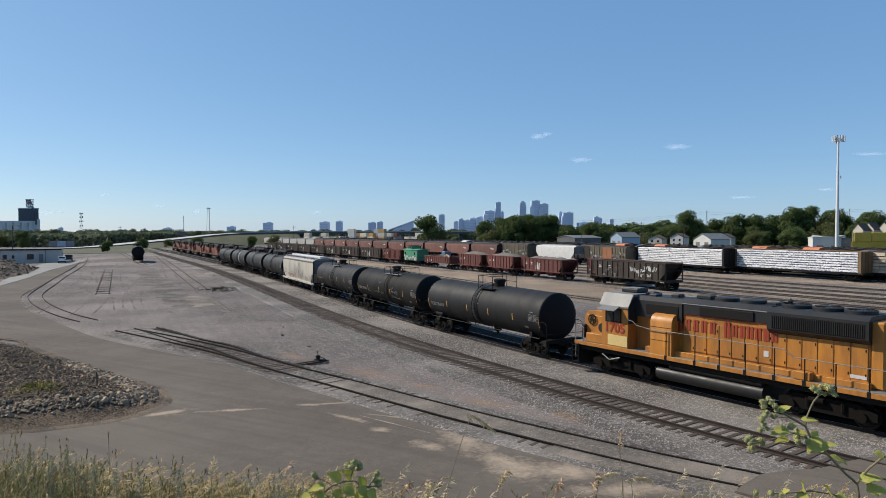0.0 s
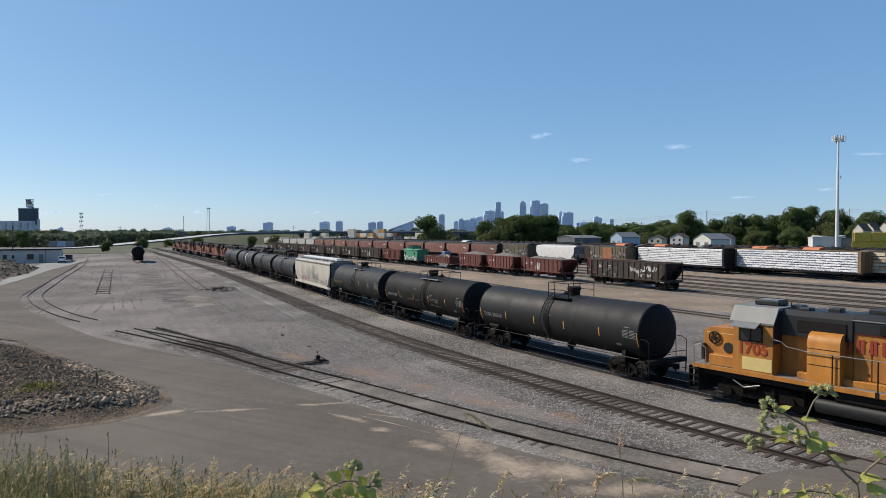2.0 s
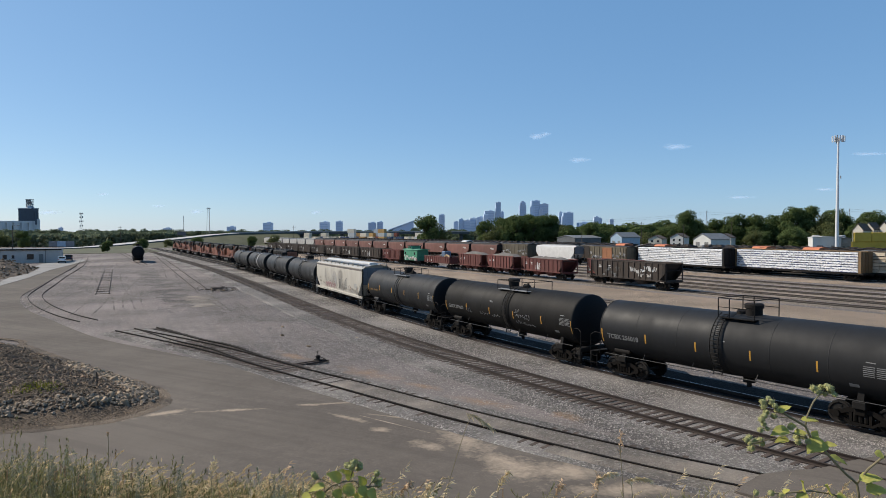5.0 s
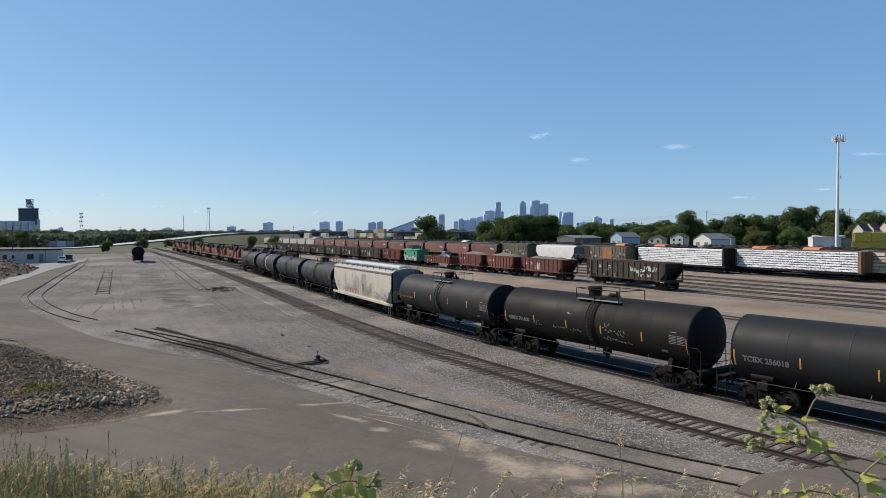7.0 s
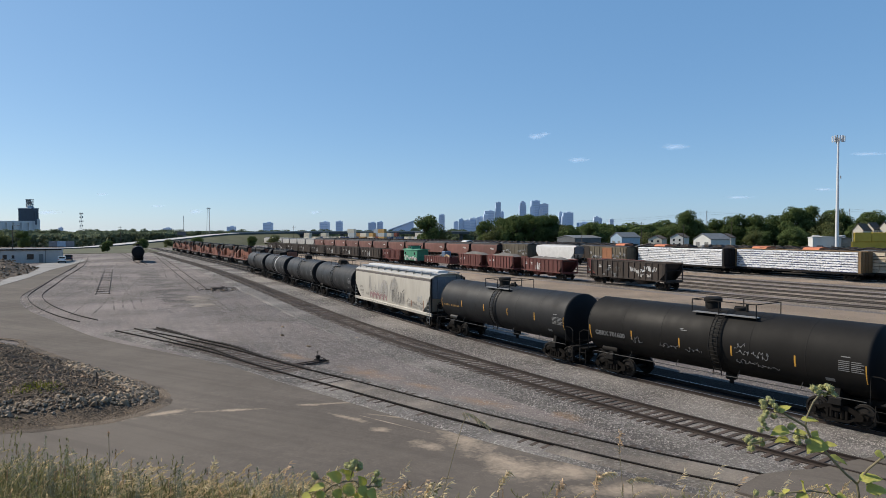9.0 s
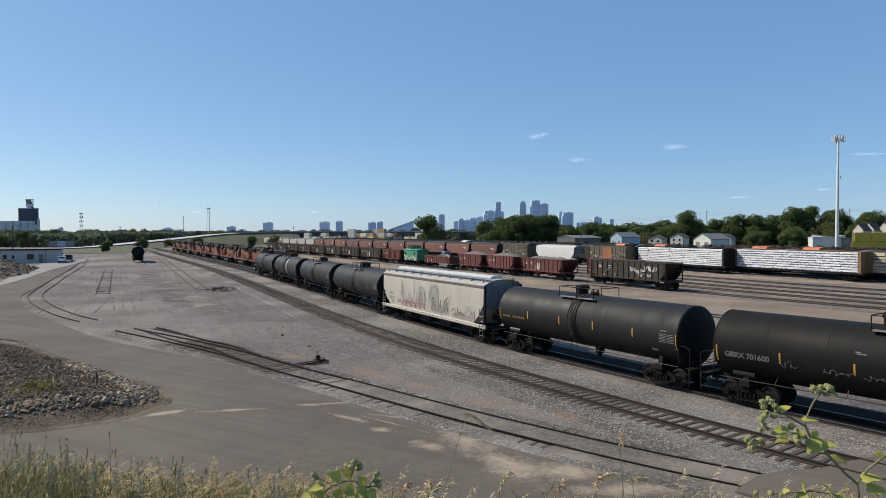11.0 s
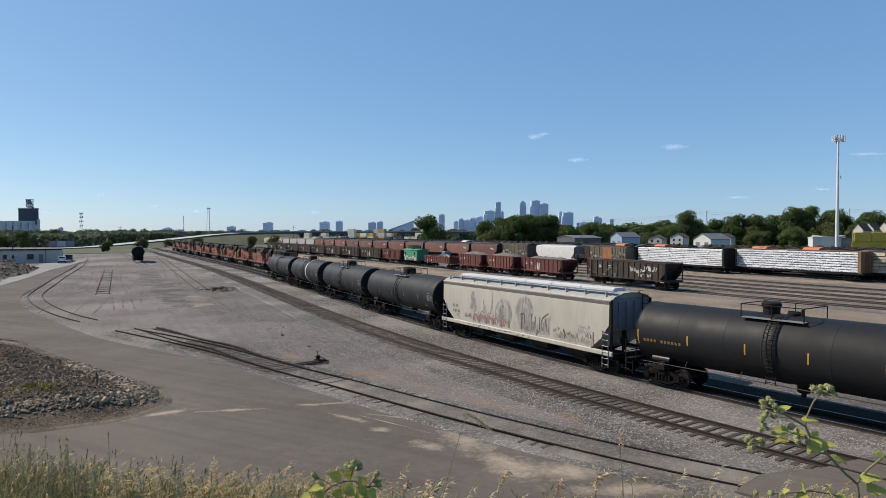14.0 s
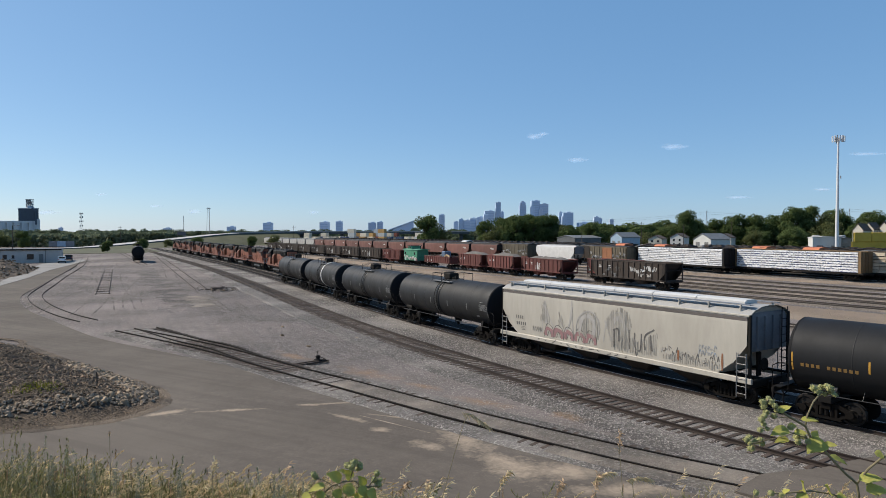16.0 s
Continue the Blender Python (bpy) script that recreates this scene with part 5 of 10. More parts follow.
def build_train():
    block = [(a, b, -11.5 + 2.9 * i, -10.2 + 2.9 * i) for i in range(6) for a, b in ((5.97, 6.38), (6.44, 6.9 - 0.1 * (i % 2)))] + [(6.05, 6.4, 9.5, 11), (5.42, 5.78, -33, -27)]
    add = [
        (locomotive("yellow-orange diesel locomotive with grey roof and red lettering", "orange", "loco_grey", "loco_grey", "light_grey", "orange", "wagons of the moving train", True, True), 18.25, 5.2),
        (tank_wagon("black tank wagon with pale lettering, coupled to the locomotive", "tank", "faded", marks=block + [(-0.05, 0.25, 9, 11)], R=1.46, Z=2.45, low_rail=False, number="TCBX 256018"), -0.1, 5.75),
        (tank_wagon("sooty brown-black tank wagon with graffiti and faded lettering", "tank_b", "faded", marks=block + [(-1.25, -1.05, 18, 19.5), (-1.2, -0.85, 15.5, 17)], ladder_x=0.84, dome=-1.25, number="GBRX 701600"), -16.28, 5.75),
        (tank_wagon("black tank wagon with ochre lettering and grey top grating", "tank", "gold", marks=glyph_row(-6.6, -4.4, -14, -8.5, 11, 4) + block, rise=6), -32.22, 5.75),
        (covered_hopper("dirty white covered hopper wagon with graffiti along its side", group="wagons of the moving train", spin=True), -49.45, 7.2),
        (tank_wagon("black tank wagon coupled behind the white hopper", "tank_c", "faded", marks=block, boxed=True, glow="faded"), -66.9, 5.75),
        (tank_wagon("black tank wagon with faint lettering", "tank_c", "faded", marks=block, boxed=True, glow="faded"), -82.95, 5.75),
        (tank_wagon("black tank wagon with a white painted band", "tank_c", "faded", marks=block, white_ring=True, boxed=True, glow="faded"), -99.7, 5.75),
        (tank_wagon("last black tank wagon of the train", "tank_c", "faded", marks=block, boxed=True, glow="faded"), -116.0, 5.75),
    ]
    TRAIN.extend(add)
    for x0, x1, a0, a1, k, n in ((-4.2, -3.5, -22, -10, 1, 3), (-2.4, -1.3, -22, -14, 2, 5), (-0.9, -0.1, -22, -14, 3, 4), (1.65, 2.1, -2, 8, 4, 3), (1.75, 2.3, -12, -4, 5, 3), (2.4, 3.2, -16, -2, 6, 4), (1.6, 2.6, -28, -20, 7, 5), (2.6, 3.5, -30, -24, 8, 4)):
        scribble(add[2][0], TANK_R, TANK_Z, x0, x1, a0, a1, k, "graf_dim" if k in (4, 5, 6) else "faded", n)


build_train()


# ---- standing wagons ----
def open_hopper(label, mat, L, top=3.45, load=None, ribs=9, group="row of open wagons", slope=True, graffiti=False):
    """Open-top hopper or gondola of half length L; slope: the ends slope in under the end platforms."""
    root = thing("open_hopper_wagon" if slope else "gondola_wagon", label, "hopper wagon" if slope else "gondola wagon", group)
    W, low = 1.46, 1.12
    cut = 1.35 if slope else 0.0
    for k in (-1, 1):
        out = [(-L + cut, low), (L - cut, low), (L - 0.25, low + 1.05), (L - 0.1, top), (-L + 0.1, top), (-L + 0.25, low + 1.05)] if slope else [(-L, low), (L, low), (L, top), (-L, top)]
        part("side_wall", Shape().prism(out, 1, k * W - 0.03, k * W + 0.03), MT[mat], root, smooth=0)
        part("top_rail", Shape().box((0, k * (W + 0.01), top), (2 * L, 0.16, 0.14), 0.02), MT[mat], root)
        part("side_sill", Shape().box((0, k * (W + 0.01), low), (2 * L, 0.14, 0.2), 0.02), MT[mat], root)
        rib = Shape().box((0, k * (W + 0.075), (low + top) / 2), (0.13, 0.12, top - low - 0.1), 0.02).mesh("rib", MT["rib_brown" if mat == "dark_brown" else mat], 0)
        for i in range(ribs):
            part("rib", rib, None, root, at=pose(-L + cut + 0.15 + (2 * L - 2 * cut - 0.3) * i / (ribs - 1), 0, 0))
        # ends
        if slope:
            s = Shape()
            s.convex([(k * (L - 0.12), -W, top - 0.02), (k * (L - 0.12), W, top - 0.02), (k * (L - cut - 0.6), W, low), (k * (L - cut - 0.6), -W, low),
                      (k * (L - 0.18), -W, top - 0.02), (k * (L - 0.18), W, top - 0.02), (k * (L - cut - 0.66), W, low), (k * (L - cut - 0.66), -W, low)],
                     [(0, 1, 2, 3), (4, 5, 6, 7), (0, 1, 5, 4), (1, 2, 6, 5), (2, 3, 7, 6), (3, 0, 4, 7)])
            part("slope_sheet", s, MT[mat], root)
            s = Shape()
            for y in (-W, W):
                s.box((k * (L - 0.08), y, (low + top) / 2), (0.14, 0.14, top - low), 0.02)
            s.box((k * L, 0, low), (0.16, 2.9, 0.3), 0.02)
            s.box((k * (L - 0.7), 0, 0.9), (1.4, 0.5, 0.3), 0.02)
            part("end_frame", s, MT[mat], root)
        else:
            part("end_wall", Shape().box((k * L, 0, (low + top) / 2), (0.08, 2 * W, top - low), 0.01), MT[mat], root)
        s = Shape()
        ladder(s, (k * (L - 0.3), -W - 0.12, 0.6), (0, 0, 1), (0, -1, 0), 0.4, top - 0.7, 7, 0.022)
        part("ladder", s, MT["black"], root)
        coupler(root, k * (L - 0.05), k)
        bogie(root, k * (L - 1.35))
    part("floor", Shape().box((0, 0, low - 0.05), (2 * (L - cut - 0.5), 2 * W - 0.08, 0.1), 0), MT[mat], root)
    if slope:
        for x in (-L / 3.2, L / 3.2):
            s = Shape().convex([(x - 1.3, -1.3, low), (x + 1.3, -1.3, low), (x + 1.3, 1.3, low), (x - 1.3, 1.3, low), (x - 0.4, -1.0, 0.42), (x + 0.4, -1.0, 0.42), (x + 0.4, 1.0, 0.42), (x - 0.4, 1.0, 0.42)],
                               [(0, 1, 2, 3), (4, 5, 6, 7), (0, 1, 5, 4), (1, 2, 6, 5), (2, 3, 7, 6), (3, 0, 4, 7)])
            s = Shape()
            s.convex([(x - 1.3, -1.3, low), (x + 1.3, -1.3, low), (x + 1.3, 1.3, low), (x - 1.3, 1.3, low), (x - 0.4, -1.0, 0.42), (x + 0.4, -1.0, 0.42), (x + 0.4, 1.0, 0.42), (x - 0.4, 1.0, 0.42)],
                     [(0, 1, 2, 3), (4, 5, 6, 7), (0, 1, 5, 4), (1, 2, 6, 5), (2, 3, 7, 6), (3, 0, 4, 7)])
            part("discharge_bay", s, MT[mat], root)
    if load:
        s = Shape()
        nx, ny = 30, 10
        for j in range(ny + 1):
            for i in range(nx + 1):
                x, y = (-1 + 2 * i / nx) * (L - 0.2), (-1 + 2 * j / ny) * (W - 0.04)
                e = (1 - abs(2 * i / nx - 1) ** 3) * (1 - abs(2 * j / ny - 1) ** 2.2)
                s.v.append((x, y, top - 0.25 + load * e * (0.85 + 0.4 * noise.noise((x * 0.6, y * 0.6, L)))))
        for j in range(ny):
            for i in range(nx):
                a = j * (nx + 1) + i
                s.f.append((a, a + 1, a + nx + 2, a + nx + 1))
        part("load", s, MT["gravel_load"], root, "heaped grey gravel load")
    else:
        part("load", Shape().box((0, 0, top - 1.0), (2 * L - 0.8, 2 * W - 0.1, 0.08), 0), MT["dark_brown"], root, "dark interior bed")
    if graffiti:
        rnd = random.Random(3)
        for i in range(4):
            s = Shape()
            x = -L * 0.25 + i * 0.42
            s.convex([(x, -W - 0.036, 1.35), (x + 0.3, -W - 0.036, 1.35), (x + 0.42, -W - 0.036, 2.2 + rnd.random() * 0.5), (x + 0.16, -W - 0.036, 2.3 + rnd.random() * 0.5),
                      (x, -W - 0.03, 1.35), (x + 0.3, -W - 0.03, 1.35), (x + 0.42, -W - 0.03, 2.2), (x + 0.16, -W - 0.03, 2.3)], [(0, 1, 2, 3), (4, 5, 6, 7)])
            part("graffiti", s, MT["lettering"], root, "pale painted graffiti stroke")
    # lettering bars
    for x, z, w in ((-L * 0.72, top - 0.75, 0.5), (-L * 0.72, top - 1.0, 0.6), (-L * 0.45, top - 0.75, 0.45), (-L * 0.45, top - 1.0, 0.5)):
        part("lettering", Shape().box((x, -W - 0.035, z), (w, 0.012, 0.14), 0), MT["lettering"], root)
    return root


def caboose(m):
    root = thing("caboose", "green steel caboose with cupola and pale graffiti along its base", "caboose", m=m)
    part("body", Shape().box((0, 0, 2.35), (7.6, 2.9, 2.5), 0.05), MT["green"], root)
    part("roof", Shape().prism([(-1.6, 3.58), (1.6, 3.58), (1.5, 3.7), (0, 3.85), (-1.5, 3.7)], 0, -4.6, 4.6), MT["green"], root)
    part("cupola", Shape().box((-0.9, 0, 4.05), (2.0, 2.5, 0.85), 0.05), MT["green"], root)
    part("cupola_roof", Shape().box((-0.9, 0, 4.52), (2.3, 2.8, 0.1), 0.03), MT["black"], root)
    for x in (-1.35, -0.45):
        part("window", Shape().box((x, -1.255, 4.12), (0.6, 0.04, 0.42), 0.01), MT["glass"], root)
    for x in (-2.9, 2.4):
        part("window", Shape().box((x, -1.46, 2.75), (0.6, 0.04, 0.6), 0.01), MT["glass"], root)
    part("smoke_stack", Shape().rod((1.6, 0.4, 3.7), (1.6, 0.4, 4.5), 0.09), MT["black"], root)
    part("frame", Shape().box((0, 0, 1.0), (9.4, 2.4, 0.24), 0.03), MT["black"], root)
    for k in (-1, 1):
        s = Shape()
        for y in (-1.35, 1.35):
            s.pipe([(k * 4.6, y, 0.5), (k * 4.6, y, 3.6)], 0.03)
        s.pipe([(k * 4.6, -1.35, 2.0), (k * 4.6, 1.35, 2.0)], 0.025)
        s.box((k * 4.2, 0, 1.14), (0.9, 2.8, 0.05), 0)
        part("end_platform", s, MT["black"], root)
        coupler(root, k * 4.6, k)
        bogie(root, k * 3.2)
    side_tags(root, -3.6, 0.4, 1.35, 2.2, -1.46, 8, ("hatch", "hatch", "lettering"), 7, 0.06)
    side_tags(root, 0.6, 3.6, 1.35, 2.0, -1.46, 9, ("graf_pink", "hatch"), 5, 0.07)
    return root


def box_wagon(label, mat, L, m, door="rust", group="row of closed wagons"):
    root = thing("box_wagon", label, "box wagon", group, m=m)
    part("body", Shape().box((0, 0, 2.75), (2 * L, 2.94, 3.3), 0.04), MT[mat], root)
    part("roof", Shape().prism([(-1.5, 4.4), (1.5, 4.4), (1.45, 4.5), (0, 4.6), (-1.45, 4.5)], 0, -L - 0.05, L + 0.05), MT["dark_brown"], root)
    rib = Shape().box((0, -1.51, 2.75), (0.14, 0.1, 3.1), 0.02).mesh("rib", MT[mat], 0)
    for i in range(15):
        x = -L + 0.3 + (2 * L - 0.6) * i / 14
        if abs(x) > 1.7:
            part("rib", rib, None, root, at=pose(x, 0, 0))
    for k in (-1, 1):
        part("door", Shape().box((k * 0.85, -1.50, 2.7), (1.6, 0.09, 2.95), 0.02), MT[door], root, "sliding door with rusty patches")
        s = Shape()
        ladder(s, (k * (L - 0.4), -1.56, 0.6), (0, 0, 1), (0, -1, 0), 0.42, 3.6, 10, 0.02)
        part("ladder", s, MT["black"], root)
        coupler(root, k * L, k)
        bogie(root, k * (L - 1.6))
    part("frame", Shape().box((0, 0, 0.98), (2 * L, 2.6, 0.26), 0.03), MT["black"], root)
    side_tags(root, -L + 0.6, -1.9, 1.5, 3.0, -1.57, int(L * 10), ("lettering", "graf_dim", "faded"), 7)
    side_tags(root, 1.9, L - 0.6, 1.5, 3.0, -1.57, int(L * 10) + 3, ("graf_dim", "lettering", "faded"), 7)
    return root


FAR_HATCH = Shape().box((0, 0, 0), (1.1, 1.1, 0.16), 0.04).mesh("roof_hatch", MT["dark_brown"], 0)


def far_wagon(label, mat, L, m):
    root = thing("box_wagon", label, "box wagon", "far rows of wagons", m=m)
    part("body", Shape().box((0, 0, 2.75), (2 * L, 2.94, 3.3), 0.04), MT[mat], root)
    part("roof", Shape().prism([(-1.5, 4.4), (1.5, 4.4), (1.45, 4.5), (0, 4.6), (-1.45, 4.5)], 0, -L - 0.05, L + 0.05), MT["loco_grey"], root)
    part("roof_walk", Shape().box((0, 0, 4.64), (2 * L - 0.6, 0.7, 0.06), 0), MT["dark_brown"], root)
    for i in range(5):
        part("roof_hatch", FAR_HATCH, None, root, at=pose(-L + 1.4 + i * (2 * L - 2.8) / 4, 0, 4.72))
    for k in (-1, 1):
        part("bogie", BOGIE, None, root, at=pose(k * (L - 1.6), 0, 0))
    part("frame", Shape().box((0, 0, 0.98), (2 * L + 0.6, 2.6, 0.26), 0.03), MT["black"], root)
    return root


def lumber_wagon(label, m, L, frame_mat, blue, seed, columns=7, rows=5, wrap="wrap"):
    """Centre-beam flat wagon with wrapped bundles stacked on both sides of the beam."""
    root = thing("centre_beam_wagon", label, "lumber wagon", "lumber wagons", m=m)
    rnd = random.Random(seed)
    part("floor", Shape().box((0, 0, 1.05), (2 * L, 2.8, 0.3), 0.03), MT["black"], root)
    part("centre_beam", Shape().box((0, 0, 2.9), (2 * L - 0.4, 0.16, 3.4), 0.02), MT[frame_mat], root)
    part("top_beam", Shape().box((0, 0, 4.62), (2 * L, 0.5, 0.14), 0.03), MT[frame_mat], root)
    for k in (-1, 1):
        part("bulkhead", Shape().box((k * (L - 0.55), 0, 2.9), (0.5, 2.86, 3.5), 0.04), MT[frame_mat], root)
        s = Shape()
        for y in (-1.2, -0.4, 0.4, 1.2):
            s.box((k * (L - 0.27), y, 2.9), (0.1, 0.12, 3.4), 0.01)
        part("bulkhead_rib", s, MT[frame_mat], root)
        coupler(root, k * L, k)
        bogie(root, k * (L - 2.3))
    x0, x1 = -L + 0.86, L - 0.86
    w = (x1 - x0) / columns
    h = 3.3 / rows
    for side in (-1, 1):
        z = 1.22
        for j in range(rows):
            hh = h * rnd.uniform(0.88, 1.1) if j < rows - 1 else 4.5 - z
            cuts = [x0 + w * i + (0 if i in (0, columns) else rnd.uniform(-0.18, 0.18) * w) for i in range(columns + 1)]
            for i in range(columns):
                cw = cuts[i + 1] - cuts[i]
                c = ((cuts[i] + cuts[i + 1]) / 2, side * 0.76 + rnd.uniform(-0.03, 0.03), z + hh / 2)
                b = part("lumber_pack", Shape().box(c, (cw - 0.03 - rnd.random() * 0.05, 1.28, hh - 0.06 - rnd.random() * 0.05), 0.03), MT[wrap], root)
                if side < 0 and wrap == "wrap":
                    for q in range(4):
                        if rnd.random() < (0.9 if blue else 0.4):
                            part("print", Shape().box((c[0] + (q - 1.5) * cw * 0.23, c[1] - 0.643, c[2] - hh * rnd.uniform(0.22, 0.36)), (cw * rnd.uniform(0.1, 0.21), 0.012, rnd.uniform(0.05, 0.13)), 0), MT["wrap_blue" if blue else "wrap_grey"], b,
                                 "dark blue print on the wrap" if blue else "grey print on the wrap")
            z += hh
    for k in (-1, 1):
        s = Shape()
        for i in range(columns * 2):
            s.rod((x0 + w * (i + 0.5) / 2, -1.42, 1.2), (x0 + w * (i + 0.5) / 2, -0.4, 4.66), 0.012, n=4)
    part("tie_down_cable", s, MT["black"], root)
    return root


def side_tags(root, x0, x1, z0, z1, y, seed, mats, n=8, r=0.028):
    """Looping sprayed tags on an upright side at y."""
    rnd = random.Random(seed)
    for i in range(n):
        cx, cz = x0 + (x1 - x0) * (i + 0.5) / n + rnd.uniform(-0.2, 0.2), rnd.uniform(z0, z1)
        w, h = rnd.uniform(0.25, 0.6), rnd.uniform(0.3, 0.75)
        pts = []
        for k in range(15):
            t = k / 14
            pts.append((cx + w * (t - 0.5) * 1.6 + 0.3 * w * math.sin(t * 17 + i), y, cz + h * 0.5 * math.sin(t * 23 + seed + i) + rnd.uniform(-0.08, 0.08)))
        part("graffiti", Shape().pipe(pts, r * rnd.uniform(0.7, 1.5), 4), MT[mats[i % len(mats)]], root, "sprayed graffiti tag")


MT["graf_pink"] = material("sprayed_pink", (0.36, 0.20, 0.20), (0.26, 0.16, 0.16), 0.6, grain=9, stain=3, amount=0.6)
MT["graf_black"] = material("sprayed_black", (0.085, 0.078, 0.075), (0.16, 0.15, 0.14), 0.7, grain=9, stain=3, amount=0.7)
MT["graf_grey"] = material("sprayed_grey", (0.34, 0.32, 0.30), (0.44, 0.42, 0.39), 0.7, grain=5, stain=2, amount=0.8)
MT["graf_dull"] = material("dull_grey_scratch", (0.11, 0.105, 0.10), (0.07, 0.066, 0.062), 0.7, grain=20, stain=8, amount=0.7)
MT["graf_mist"] = material("thin_grey_spray_mist", (0.385, 0.358, 0.315), (0.28, 0.262, 0.232), 0.7, grain=7, stain=2, amount=0.8)
MT["graf_blue"] = material("sprayed_blue", (0.20, 0.27, 0.36), (0.36, 0.38, 0.40), 0.7, grain=9, stain=3, amount=0.7)
MT["wrap_grey"] = material("grey_wrap_print", (0.40, 0.41, 0.44), (0.5, 0.5, 0.52), 0.5)
MT["roof_orange"] = material("orange_tarpaulin", (0.55, 0.16, 0.06), (0.4, 0.12, 0.05), 0.6)


def near_row():
    def at(u):
        return standing(u - 0.65, row_near(u - 0.65))
    dark = open_hopper("dark brown open hopper wagon streaked with rust", "dark_brown", 7.9, 3.5, None, 12)
    side_tags(dark, 1.2, 6.2, 1.5, 2.9, -1.505, 14, ("lettering", "graf_grey", "lettering"), 11, 0.05)
    side_tags(dark, -5.5, -1.5, 1.4, 2.6, -1.505, 15, ("faded", "graf_dull"), 6, 0.04)
    dark.matrix_basis = at(-33.5)
    red = open_hopper("oxide-red open hopper wagon heaped with grey gravel, graffiti on its side", "rust_red", 6.4, 3.2, 0.75, 9, graffiti=True)
    red.matrix_basis = at(-54.0)
    red2 = open_hopper("oxide-red open hopper wagon heaped with grey gravel", "rust_red", 5.15, 3.3, 0.9, 8)
    red2.matrix_basis = at(-66.6)
    copy_thing(red2, at(-77.2))
    gon = open_hopper("low brown-red gondola wagon carrying machine parts", "rust_red", 6.6, 2.4, None, 13, slope=False)
    gon.matrix_basis = at(-90.4)
    caboose(at(-103.0))
    red3 = open_hopper("red-brown empty open hopper wagon with many ribs", "rust_red", 5.9, 3.3, None, 12)
    red3.matrix_basis = at(-114.2)
    old = open_hopper("dark brown empty open hopper wagon with graffiti", "dark_brown", 7.4, 3.4, None, 11, graffiti=True)
    old.matrix_basis = at(-127.9)
    for i in range(1, 8):
        copy_thing(old, at(-127.9 - 15.3 * i))
    part_red = open_hopper("dull red open hopper wagon in the shade of its neighbour", "rust_red", 5.2, 3.3, None, 8)
    part_red.matrix_basis = standing(-44.0, row_near(-44) + 5.0)
    # machine in the low gondola
    m = at(-90.4)
    root = thing("machine", "blue and grey tracked machine lying in the gondola", "machine", m=m @ pose(1.2, 0, 2.0))
    part("cab", Shape().box((0.5, 0, 0.9), (1.7, 1.5, 1.4), 0.12), MT["machine_blue"], root)
    part("arm", Shape().box((-1.3, 0, 0.9), (2.6, 0.4, 0.35), 0.06, Matrix.Rotation(radians(-18), 3, "Y")), MT["light_grey"], root)
    part("chassis", Shape().box((0, 0, 0.2), (3.4, 1.9, 0.5), 0.1), MT["black"], root)
    part("hose", Shape().pipe([(1.6, -0.8, 0.5), (2.4, -0.9, 0.8), (3.2, -0.7, 0.6), (3.8, -0.9, 0.35)], 0.22, 8), MT["wood"], root)


MT["machine_blue"] = material("dusty_blue_paint", (0.08, 0.14, 0.24), (0.12, 0.14, 0.17), 0.5, grain=4)


